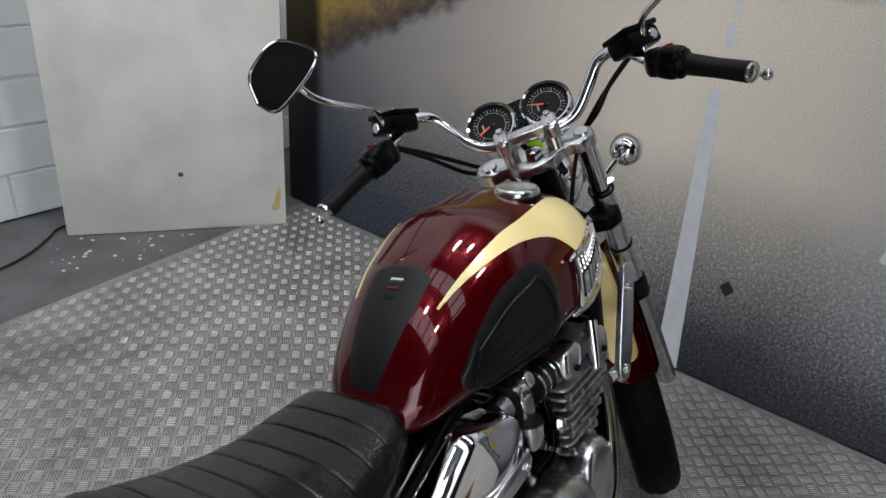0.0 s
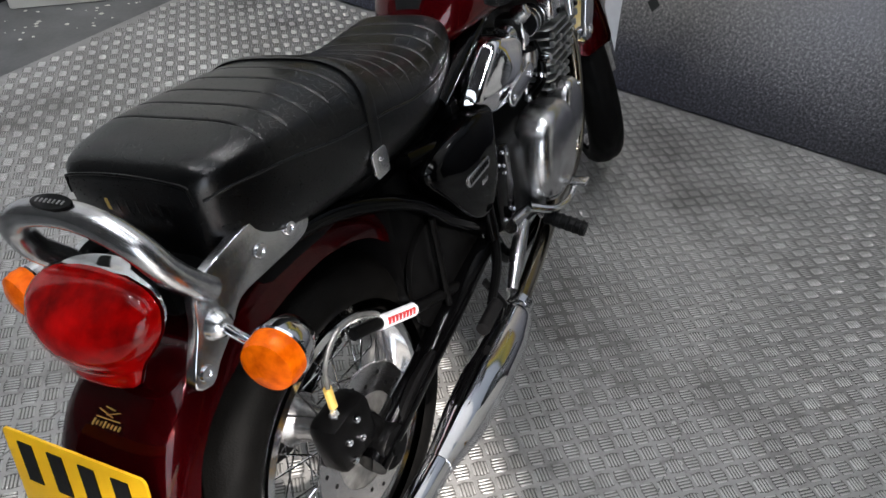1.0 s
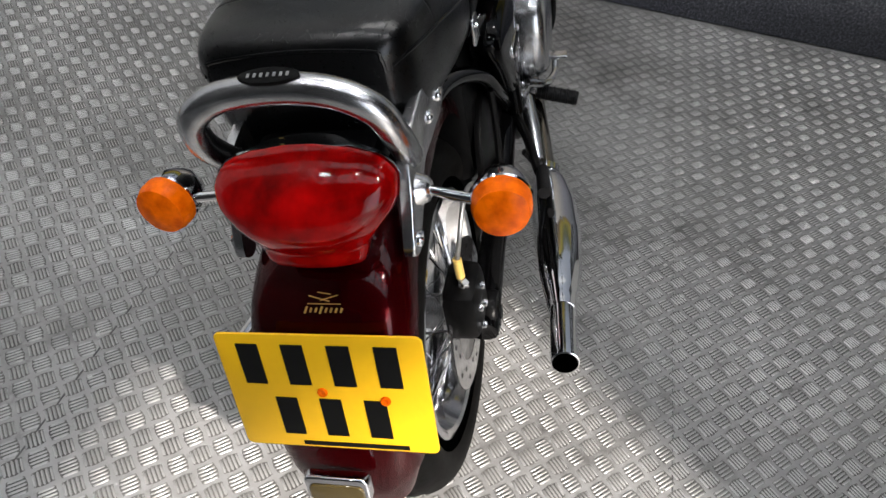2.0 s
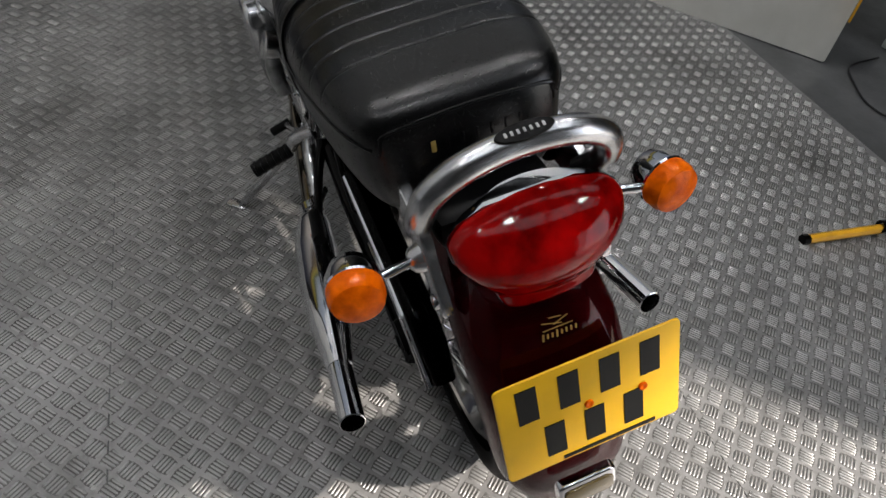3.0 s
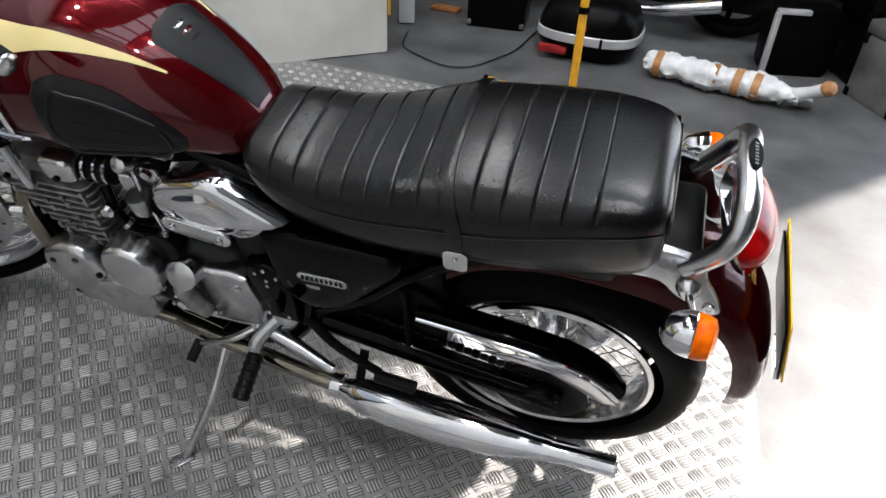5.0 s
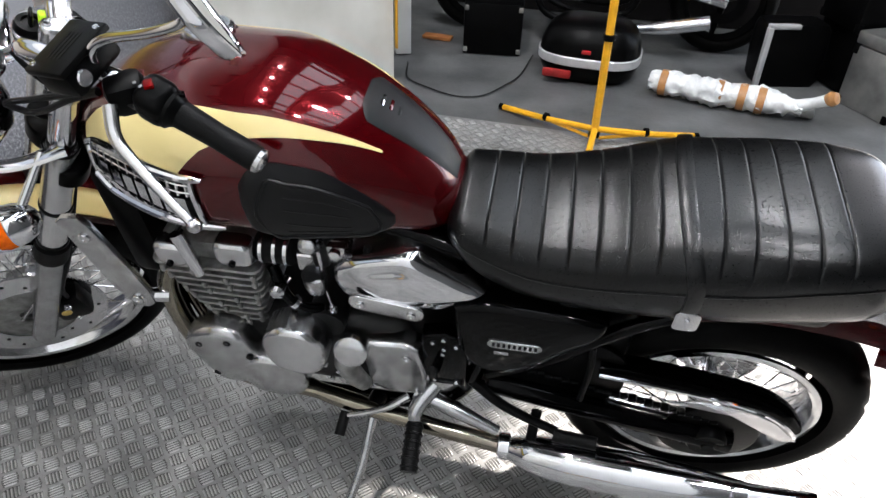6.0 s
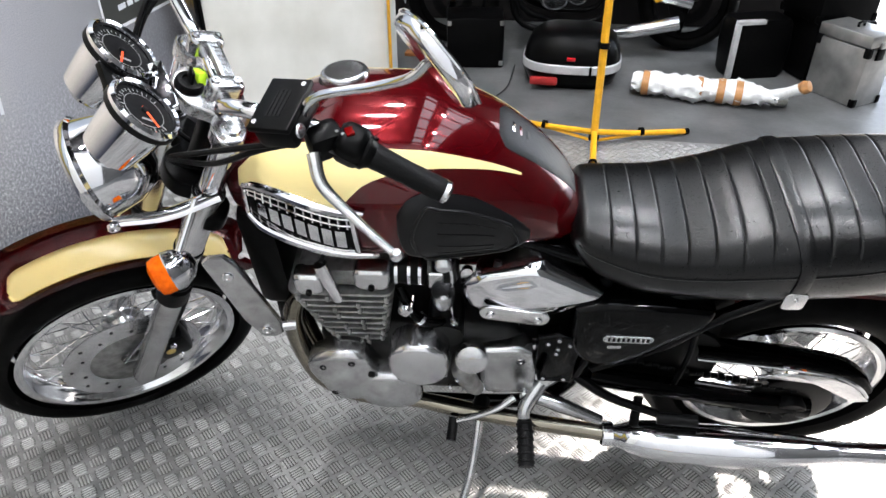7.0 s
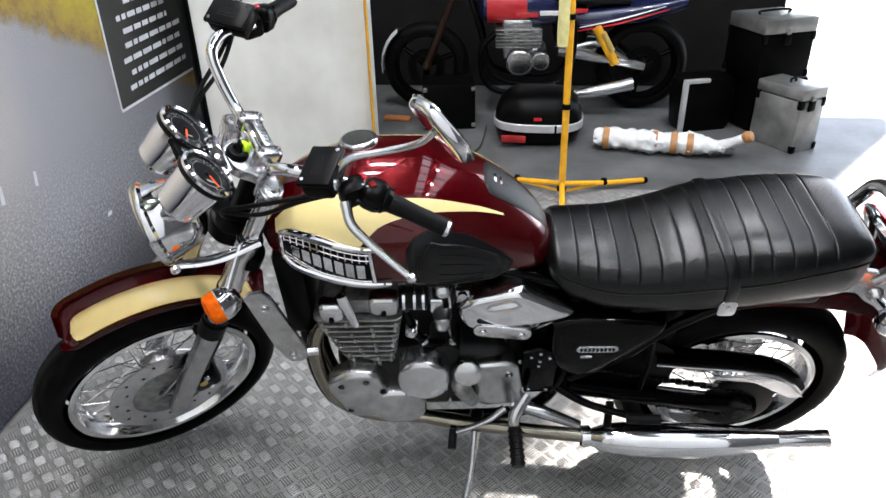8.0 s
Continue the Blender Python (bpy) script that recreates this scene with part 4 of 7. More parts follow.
# right: the broad clutch cover
o2 = oval(0.105, 0.112, 40, 2.6)
r1 = cover("clutch_cover", (0.80, -0.12, 0.48), o2, 0.078, 0.034, -1, ALLOY, "broad bright clutch cover", 0.004)
for k in range(9):
    a = 2 * math.pi * k / 9 + 0.2
    bolt((0.80 + 0.092 * math.cos(a), -0.175, 0.48 + 0.098 * math.sin(a)), (0, -1, 0), r1, 0.007, 0.006)
r2 = cover("ignition_cover", (0.96, -0.12, 0.50), oval(0.06, 0.085, 32, 2.3), 0.055, 0.02, -1, ALLOY, "oval alloy ignition cover", 0.004)
bolts(((0.99, 0.56), (0.94, 0.43)), -0.172, -1, r2)
# carburettors and the chrome covers behind them
for s in SIDES:
    carb = part("carburettor", box((0.80, s * 0.095, 0.755), (0.05, 0.05, 0.075), 0.012), ENGINE_DARK, bike, "dark carburettor with alloy fittings")
    part("carb_cap", lathe([(0.011, 0.03), (0.014, 0.028), (0.02, 0.012), (0.02, 0.0)], axis_pose((0.80, s * 0.115, 0.785), (0, s, 0.6)), 18), ALLOY, carb)
    part("carb_throat", tube([(0.77, s * 0.10, 0.757), (0.745, s * 0.10, 0.755)], 0.026, 18, 1), ALLOY, carb)
    part("carb_lever", box((0.815, s * 0.124, 0.738), (0.030, 0.006, 0.042), 0.003, segments=1), POLISHED, carb)
    part("carb_link", tube([(0.79, s * 0.125, 0.79), (0.785, s * 0.132, 0.75), (0.79, s * 0.128, 0.70), (0.785, s * 0.125, 0.615)], 0.0035, 8), CHROME, carb)
    bolt((0.783, s * 0.127, 0.613), (0, s, 0), carb, 0.009, 0.008, ALLOY)
    part("carb_rubber", tube([(0.895, s * 0.11, 0.755), (0.835, s * 0.115, 0.757)], 0.028, 20, 1), RUBBER, bike, "ribbed black inlet rubber")
    for xx in (0.884, 0.861, 0.842):
        part("hose_clip", lathe([(0.028, -0.003), (0.031, -0.003), (0.031, 0.003), (0.028, 0.003)], axis_pose((xx, s * 0.113, 0.756), (1, 0, 0)), 24), CHROME, bike, "")
    part("float_bowl", lathe([(0.001, -0.030), (0.010, -0.030), (0.011, -0.024), (0.018, -0.020), (0.022, 0), (0.022, 0.02)], axis_pose((0.802, s * 0.130, 0.695), (0, 0, 1)), 16), ALLOY, bike, "")
    ab = [(0.772, 0.712), (0.768, 0.742), (0.745, 0.770), (0.70, 0.786), (0.64, 0.800), (0.60, 0.780), (0.555, 0.752), (0.51, 0.720), (0.54, 0.697), (0.578, 0.668), (0.62, 0.660), (0.68, 0.655), (0.73, 0.662), (0.76, 0.682)]
    cx, cz = 0.66, 0.722
    out = smooth_path([(x - cx, z - cz, 0) for x, z in ab] + [(ab[0][0] - cx, ab[0][1] - cz, 0)], 3)[:-1]
    out = [(p.x, p.y) for p in out]
    m = upright(cx, s * 0.088, cz, s)
    cov = part("intake_cover", fat(out, 0.058, m, 0.034, 8, 0.020), CHROME, bike, "pointed chrome intake cover")
    pl = part("cover_plate", fat(rounded(0.128, 0.038, 0.018), 0.006, upright(0.672, s * 0.1635, 0.694, s) @ Matrix.Rotation(radians(9), 4, "Z"), 0.003, 3), POLISHED, cov, "long oval alloy plate")
    for xx, zz in ((0.715, 0.699), (0.63, 0.685)):
        bolt((xx, s * 0.1695, zz), (0, s, 0), pl, 0.008, 0.004)
part("fuel_tap", box((0.758, 0.118, 0.778), (0.032, 0.018, 0.024), 0.005), POLISHED, bike, "small bright fuel tap")
part("tap_lever", lathe([(0.001, 0.008), (0.009, 0.008), (0.010, 0.0)], axis_pose((0.758, 0.128, 0.780), (0, 1, 0)), 14), CHROME, bike, "")
part("cable_elbow", tube([(0.735, 0.11, 0.765), (0.715, 0.125, 0.76), (0.705, 0.115, 0.79)], 0.007, 8), RUBBER, bike, "")

# -- frame
for s in SIDES:
    f = SIDE_WAY[s]
    part("frame_tube", tube([(1.10, 0.035, 0.90), (1.13, 0.05, 0.80), (1.125, 0.075, 0.62), (1.12, 0.09, 0.45), (1.08, 0.105, 0.34), (0.98, 0.115, 0.288), (0.80, 0.12, 0.285), (0.62, 0.125, 0.31), (0.54, 0.125, 0.40), (0.50, 0.12, 0.56), (0.42, 0.115, 0.68), (0.30, 0.11, 0.72)], 0.0165, 14), BLACK, bike, "black frame tube", f)
    part("frame_tube", tube([(0.50, 0.125, 0.46), (0.38, 0.13, 0.56), (0.28, 0.12, 0.655), (0.12, 0.10, 0.735), (-0.06, 0.095, 0.77)], 0.014, 12), BLACK, bike, "", f)
    part("frame_tube", tube([(1.11, 0.0, 0.93), (0.95, 0.05, 0.90), (0.70, 0.08, 0.82), (0.45, 0.10, 0.75)], 0.018, 12), BLACK, bike, "", f)
    lug = part("frame_lug", fat([(-0.04, -0.09), (0.03, -0.09), (0.042, -0.02), (0.04, 0.075), (0.0, 0.09), (-0.045, 0.07)], 0.03, upright(0.58, s * 0.118, 0.515, s), 0.01), BLACK, bike, "black engine plate")
    for dx, dz in ((-0.022, 0.058), (0.02, 0.062), (0.0, 0.045), (0.0, 0.075), (0.002, 0.028), (0.02, -0.068), (-0.022, -0.07)):
        bolt((0.58 + dx, s * 0.149, 0.515 + dz), (0, s, 0), lug, 0.0045, 0.003)
    # the bright front engine brackets
    bo = [(0.027, 0.115), (0.012, 0.124), (-0.018, 0.122), (-0.027, 0.10), (-0.036, -0.075), (-0.028, -0.112), (-0.01, -0.122), (0.014, -0.118), (0.028, -0.06)]
    br = part("engine_bracket", fat(bo, 0.012, upright(1.163 if s > 0 else 1.155, s * 0.150, 0.705 if s > 0 else 0.735, s) @ Matrix.Rotation(radians(-13), 4, "Z"), 0.004, 2), ALLOY, bike, "bright cast engine bracket")
    bolt((1.176 if s > 0 else 1.168, s * 0.162, 0.78 if s > 0 else 0.81), (0, s, 0), br, 0.011, 0.005)
    bolt((1.140 if s > 0 else 1.132, s * 0.162, 0.613 if s > 0 else 0.643), (0, s, 0), br, 0.011, 0.005)
    part("bracket_spacer", tube([(1.138 if s > 0 else 1.13, s * 0.152, 0.613 if s > 0 else 0.643), (1.092, s * 0.138, 0.604 if s > 0 else 0.64)], 0.014, 12, 1), CHROME, br)
    # side panels
    po = [(0.13, 0.085), (0.06, 0.10), (-0.10, 0.092), (-0.125, 0.06), (-0.075, -0.005), (0.0, -0.09), (0.07, -0.11), (0.12, -0.05)]
    sp = part("side_panel", fat([(p.x, p.y) for p in smooth_path([(x, z, 0) for x, z in po + po[:1]], 4)[:-1]], 0.05, upright(0.435, s * 0.105, 0.612, s), 0.022, 5, 0.004), BLACK, bike, "gloss black side panel")
    bd = part("panel_badge", fat(rounded(0.094, 0.022, 0.010), 0.004, upright(0.456, s * 0.1575, 0.618, s), 0.0015, 2), ALLOY, sp, "long bright panel badge")
    for k in range(9):
        part("letter_block", box((0.456 + 0.036 - 0.009 * k, s * 0.1615, 0.618), (0.005, 0.003, 0.010), 0.0006, segments=1), SATIN, bd, "dark letter bar")
    part("panel_mark", box((0.478, s * 0.158, 0.588), (0.026, 0.003, 0.010), 0.001), POLISHED, sp, "small bright mark")
    # swinging arm and suspension units
    arm = part("swing_arm", tube([(0.50, s * 0.115, 0.415), (0.36, s * 0.12, 0.39), (0.18, s * 0.118, 0.345), (0.02, s * 0.118, 0.315)], [0.026, 0.026, 0.025, 0.028], 16), BLACK, bike, "black swinging arm")
    part("axle_plate", lathe([(0.001, 0.012), (0.012, 0.012), (0.014, 0.006), (0.036, 0.006), (0.04, 0.0), (0.04, -0.02)], axis_pose((REAR.x, s * 0.135, REAR.z), (0, s, 0)), 28), SATIN, arm, "round axle adjuster")
    for k in range(3):
        a = 2 * math.pi * k / 3 + 0.5
        part("slot", lathe([(0.001, 0.001), (0.008, 0.001), (0.008, -0.001)], axis_pose((REAR.x + 0.024 * math.cos(a), s * 0.1415, REAR.z + 0.024 * math.sin(a)), (0, s, 0)), 12), PLATE_BLACK, arm)
    part("guard_stay", tube([(0.322, s * 0.128, 0.60), (0.318, s * 0.131, 0.52), (0.322, s * 0.128, 0.41)], 0.0065, 8, 3), SATIN, bike, "thin black stay", None)
part("suspension_unit", tube([(0.40, 0, 0.66), (0.33, 0, 0.42)], 0.034, 16, 1), SATIN, bike, "black central suspension unit")
# left: chain, guard
cg = guard("chain_guard", [(-0.095, 0.392), (-0.06, 0.44), (0.0, 0.482), (0.10, 0.508), (0.20, 0.523), (0.30, 0.535)][::-1], [0.026, 0.026, 0.026, 0.026, 0.025, 0.02], 0.02, Matrix.Translation((0, 0.105, 0)), "black chain guard with a chrome edge", BLACK, wrap=3)
part("guard_edge", tube([(0.30, 0.131, 0.515), (0.20, 0.131, 0.502), (0.10, 0.131, 0.486), (0.01, 0.131, 0.462), (-0.05, 0.130, 0.42), (-0.082, 0.128, 0.38)], 0.005, 8), CHROME, cg)
bm = slab([(0.15, 0.0), (0.08, 0.014), (0.0, 0.006), (-0.06, -0.025), (-0.10, -0.07), (-0.115, -0.085), (-0.085, -0.09), (-0.04, -0.06), (0.02, -0.02), (0.10, -0.008)], 0.003, upright(0.03, 0.134, 0.462, 1), 0.001)
part("guard_tail", bm, POLISHED, cg, "bright tail of the chain guard")
for z0, z1 in ((0.372, 0.535), (0.262, 0.43)):
    ch = bmesh.new()
    for k in range(38):
        p = Vector((REAR.x, 0.112, z0)).lerp(Vector((0.66, 0.112, z1)), k / 37)
        box(p, (0.0175, 0.012 if k % 2 else 0.017, 0.012), 0.003, ch, segments=1)
    part("chain_run", ch, SATIN, bike, "dark oily drive chain")
sprk = lathe([(0.04, 0.004), (0.092, 0.004), (0.098, 0.002), (0.098, -0.002), (0.092, -0.004), (0.04, -0.004)], axis_pose((REAR.x, 0.112, REAR.z), (0, 1, 0)), 44)
part("rear_sprocket", sprk, SATIN, rear_wheel, "dark rear sprocket")
for s in SIDES:
    part("inner_plate", fat(oval(0.14, 0.115, 28, 2.6), 0.012, upright(0.385, s * 0.100, 0.475, s), 0.004, 2), SATIN, bike, "black inner frame plate")
# right: rear caliper and its hose
calr = part("rear_caliper", box((0.005, -0.102, 0.412), (0.095, 0.06, 0.10), 0.018), SATIN, bike, "black rear brake caliper")
for k in range(4):
    bolt((-0.022 + 0.028 * (k % 2), -0.133, 0.385 + 0.02 * k), (0, -1, 0), calr, 0.006, 0.005)
part("caliper_bracket", tube([(REAR.x, -0.11, REAR.z), (0.05, -0.115, 0.37), (0.02, -0.115, 0.42)], [0.03, 0.024, 0.018], 12, 4, flat=0.5), SATIN, calr, "")
part("banjo_nut", lathe([(0.001, 0.012), (0.007, 0.012), (0.009, 0.009), (0.009, -0.004)], axis_pose((-0.01, -0.108, 0.458), (0, -0.4, 1)), 6), ALLOY, calr, "bright hose nut")
hose = part("brake_hose", tube([(-0.008, -0.106, 0.462), (0.0, -0.104, 0.50), (0.0, -0.115, 0.555), (0.03, -0.12, 0.588), (0.075, -0.12, 0.583), (0.115, -0.122, 0.560), (0.13, -0.123, 0.545)], 0.0038, 10), DULL, bike, "braided brake hose with a yellow sleeve")
part("yellow_sleeve", tube([(-0.002, -0.105, 0.472), (0.0, -0.104, 0.508)], 0.0072, 12, 1), GOLD, hose, "yellow sleeve")
arm_tie = part("torque_arm", tube([(0.07, -0.118, 0.555), (0.12, -0.124, 0.534), (0.25, -0.122, 0.466), (0.42, -0.118, 0.39)], 0.0105, 12, 4), SATIN, bike, "black torque arm with a printed label")
LA, LB = Vector((0.125, -0.126, 0.5325)), Vector((0.215, -0.1245, 0.4847))
part("arm_label", tube([LA, LB], 0.0122, 14, 1), PRINT_WHITE, arm_tie, "white printed label")
for k in range(8):
    p = LA.lerp(LB, 0.12 + 0.108 * k)
    part("letter_bar", box((0, 0, 0), (0.0075, 0.004, 0.011), 0.0005, m=Matrix.Translation(p + Vector((0, -0.0105, 0.003))) @ Matrix.Rotation(0.49, 4, "Y"), segments=1), FELT_RED, arm_tie, "red printed bar")
part("master_cylinder", tube([(0.50, -0.14, 0.53), (0.50, -0.145, 0.44)], 0.014, 12, 1), BLACK, bike, "small rear master cylinder")
part("rear_tie", tube([(0.34, -0.125, 0.375), (0.16, -0.13, 0.36), (REAR.x, -0.13, REAR.z)], 0.012, 10, 3), SATIN, bike, "")

part("inner_box", box((0.575, 0, 0.625), (0.17, 0.215, 0.22), 0.02), SATIN, bike, "black inner tray")
part("battery_box", box((0.40, 0, 0.575), (0.30, 0.20, 0.26), 0.03), SATIN, bike, "black battery box and inner tray")
part("airbox", box((0.62, 0, 0.735), (0.26, 0.17, 0.12), 0.03), SATIN, bike, "black airbox")
# -- feet: pegs, levers, stand
for s in SIDES:
    x = 0.632 if s > 0 else 0.728
    ya = 0.20 if s > 0 else 0.165
    pg = part("footrest", tube([(x, s * ya, 0.348), (x - 0.003, s * (ya + 0.095), 0.324)], 0.0165, 16, 1), RUBBER, bike, "black rubber footrest")
    for k in range(6):
        p = Vector((x, s * ya, 0.348)).lerp(Vector((x - 0.003, s * (ya + 0.095), 0.324)), 0.08 + 0.165 * k)
        part("tread_ring", lathe([(0.016, -0.003), (0.0185, -0.002), (0.0185, 0.002), (0.016, 0.003)], axis_pose(p, (0, s, -0.19)), 16), RUBBER, pg)
    part("peg_mount", tube([(0.60, s * 0.135, 0.40), (x, s * (ya - 0.02), 0.372), (x, s * ya, 0.348)], [0.018, 0.016, 0.013], 12), ALLOY, bike, "alloy footrest mount")
    part("frame_cast", tube([(0.64, s * 0.15, 0.385), (0.56, s * 0.165, 0.365), (0.47, s * 0.185, 0.335)], [0.014, 0.018, 0.012], 12), ALLOY, bike, "bright footrest hanger")
lev = part("gear_lever", tube([(0.655, 0.150, 0.362), (0.69, 0.172, 0.348), (0.735, 0.181, 0.325), (0.783, 0.186, 0.305)], [0.010, 0.008, 0.007, 0.007], 10), POLISHED, bike, "bright gear lever")
part("lever_rubber", tube([(0.783, 0.178, 0.308), (0.788, 0.225, 0.290)], 0.011, 12, 1), RUBBER, lev, "black rubber toe piece")
lev = part("brake_pedal", tube([(0.68, -0.15, 0.40), (0.72, -0.19, 0.375), (0.78, -0.205, 0.365), (0.83, -0.205, 0.375)], [0.011, 0.009, 0.008, 0.008], 10), POLISHED, bike, "bright brake pedal")
part("pedal_pad", box((0.835, -0.21, 0.382), (0.035, 0.05, 0.010), 0.004), POLISHED, lev)
lean_m = bike.matrix_world.inverted()
foot = lean_m @ Vector((0.785, 0.392, 0.006))
pivot = Vector((0.726, 0.15, 0.315))
st = part("side_stand", tube([pivot, pivot.lerp(foot, 0.5) + Vector((-0.012, 0.004, 0.0)), foot], [0.011, 0.010, 0.0095], 12, 6), ALLOY, bike, "bare alloy side stand")
part("stand_foot", fat(rounded(0.055, 0.032, 0.012), 0.007, lean_m @ Matrix.Translation((0.790, 0.402, 0.0)) @ Matrix.Rotation(radians(55), 4, "Z"), 0.002, 2), ALLOY, st)
part("stand_pivot", lathe([(0.001, 0.01), (0.016, 0.01), (0.018, 0), (0.018, -0.02)], axis_pose(pivot, (0.2, 1, 0.1)), 16), SATIN, st)

# -- the tail: brackets, rail, lamp, indicators, plate
for s in SIDES:
    bo = [(0.166, 0.040), (0.110, 0.050), (0.030, 0.042), (-0.018, 0.026), (-0.036, -0.018), (-0.060, -0.058), (-0.066, -0.080), (-0.046, -0.090), (-0.026, -0.072), (0.006, -0.050), (0.034, -0.024), (0.085, -0.022), (0.168, -0.020), (0.184, 0.008)]
    pts = [(p.x, p.y) for p in smooth_path([(x, z, 0) for x, z in bo + bo[:1]], 3)[:-1]]
    tb = part("tail_bracket", fat(pts, 0.014, upright(-0.12, s * 0.100, 0.775, s), 0.005, 3), ALLOY, bike, "bright cast tail bracket")
    for x, z in ((0.020, 0.776), (-0.036, 0.780), (-0.168, 0.703)):
        bolt((x, s * 0.114, z + 0.004), (0, s, 0), tb, 0.010, 0.005)
    part("boss", lathe([(0.001, 0.022), (0.010, 0.022), (0.015, 0.018), (0.022, 0.0), (0.024, -0.006)], axis_pose((-0.130, s * 0.108, 0.748), (0, s, 0)), 20), POLISHED, tb)
    part("stalk", tube([(-0.130, s * 0.12, 0.748), (-0.140, s * 0.178, 0.750 if s > 0 else 0.740)], 0.0065, 12, 1), CHROME, tb)
    way = (-1, 0.12 * s, 0.05)
    body = part("rear_indicator", lathe([(0.001, -0.045), (0.012, -0.043), (0.026, -0.033), (0.034, -0.014), (0.036, 0.0), (0.034, 0.003)], axis_pose((-0.140, s * 0.200, 0.750) if s > 0 else (-0.140, -0.211, 0.738), way), 32), CHROME, bike, "chrome indicator with an amber lens")
    part("lens", lathe([(0.0345, 0.002), (0.0345, 0.016), (0.031, 0.026), (0.020, 0.031), (0.001, 0.033)], axis_pose((-0.140, s * 0.200, 0.750) if s > 0 else (-0.140, -0.211, 0.738), way), 32), AMBER, body, "ribbed amber lens")
RAIL = [(-0.116, 0.107, 0.786), (-0.134, 0.111, 0.808), (-0.156, 0.112, 0.842), (-0.168, 0.100, 0.880), (-0.171, 0.060, 0.904), (-0.168, 0.0, 0.909)]
rail = part("grab_rail", tube(RAIL + [(x, -y, z) for x, y, z in RAIL[-2::-1]], 0.0165, 20), ALLOY, bike, "thick satin alloy grab rail")
em = Matrix.Translation((-0.1725, -0.004, 0.9250)) @ Matrix.Rotation(radians(-18), 4, "Y") @ Matrix.Rotation(radians(90), 4, "Z")
emb = part("rail_badge", fat(oval(0.033, 0.0105, 28), 0.0025, em, 0.001, 2), SATIN, rail, "dark oval rail badge")
for k in range(7):
    part("letter_bar", box((-0.021 + 0.007 * k, 0, 0.003), (0.0028, 0.005, 0.0008), 0, m=em), DULL, emb, "pale letter bar")
# tail lamp: stacked sections, widest above the middle
LZ = [0.718, 0.721, 0.730, 0.742, 0.750, 0.762, 0.778, 0.796, 0.811, 0.825, 0.837, 0.845]
l_w = curve(LZ, [0.050, 0.056, 0.060, 0.064, 0.070, 0.081, 0.094, 0.103, 0.104, 0.094, 0.070, 0.016])
l_b = curve(LZ, [0.008, 0.015, 0.020, 0.024, 0.031, 0.040, 0.048, 0.052, 0.048, 0.038, 0.022, 0.006])
rows = []
for k in range(25):
    z = 0.718 + 0.127 * k / 24
    x0 = -0.193 + 0.35 * (z - 0.785)
    rows.append([Vector((x0 - l_b(z) * math.sqrt(max(0, 1 - f * f)) ** 0.9, -0.010 + l_w(z) * f, z)) for f in (math.sin(math.pi / 2 * j / 14) for j in range(-14, 15))])
lens = part("tail_lamp", grid(bmesh.new(), rows, True, True), LENS, bike, "wide red tail lamp on a chrome base", smooth=45)
rows = []
for k in range(13):
    z = 0.722 + 0.118 * k / 12
    x0 = -0.190 + 0.35 * (z - 0.785)
    rows.append([Vector((x0 + 0.026 * math.sqrt(max(0, 1 - f * f)), -0.010 + l_w(z) * 1.02 * f, z)) for f in (math.sin(math.pi / 2 * j / 10) for j in range(-10, 11))])
part("lamp_base", grid(bmesh.new(), rows, True, True), CHROME, lens, "chrome lamp base", smooth=45)
for s in SIDES:
    bolt((-0.206, s * 0.084 - 0.010, 0.800), (-1, 0.8 * s, 0), lens, 0.0035, 0.003)
# number plate with plain bars for its characters
plate_m = Matrix.Translation((-0.309, -0.018, 0.604)) @ Matrix.Rotation(radians(-90), 4, "Z") @ Matrix.Rotation(radians(90 - 12), 4, "X")
plate = part("number_plate", slab(rounded(0.240, 0.166, 0.008), 0.003, plate_m, 0.001), YELLOW_PLATE, bike, "yellow number plate with plain black bars")
for row, n, x0, y in ((0, 4, -0.082, 0.042), (1, 3, -0.052, -0.034)):
    for k in range(n):
        part("character_bar", box((x0 + 0.0535 * k, y, 0.0036), (0.026, 0.056, 0.0012), 0.0, m=plate_m), PLATE_BLACK, plate, "plain black bar")
part("caption_bar", box((0.02, -0.076, 0.0036), (0.13, 0.006, 0.001), 0, m=plate_m), PLATE_BLACK, plate, "thin dark caption bar")
for x, y in ((-0.005, 0.004), (0.068, -0.005)):
    bolt(plate_m @ Vector((x, y, 0.003)), plate_m.to_3x3() @ Vector((0, 0, 1)), plate, 0.006, 0.003, AMBER, name="plate_screw")
pf = part("plate_frame", slab(rounded(0.222, 0.15, 0.008), 0.004, plate_m @ Matrix.Translation((0, -0.014, -0.006)), 0.001), SATIN, bike, "black plate backing")
rf = part("reflector", fat(rounded(0.085, 0.042, 0.01), 0.014, Matrix.Translation((-0.335, 0, 0.455)) @ Matrix.Rotation(radians(-90), 4, "Z") @ Matrix.Rotation(radians(80), 4, "X"), 0.005), CHROME, bike, "rear reflector in a chrome bezel")
part("reflector_lens", fat(rounded(0.072, 0.030, 0.008), 0.004, Matrix.Translation((-0.348, 0, 0.453)) @ Matrix.Rotation(radians(-90), 4, "Z") @ Matrix.Rotation(radians(80), 4, "X"), 0.002), SMOKE, rf, "dark reflector lens")

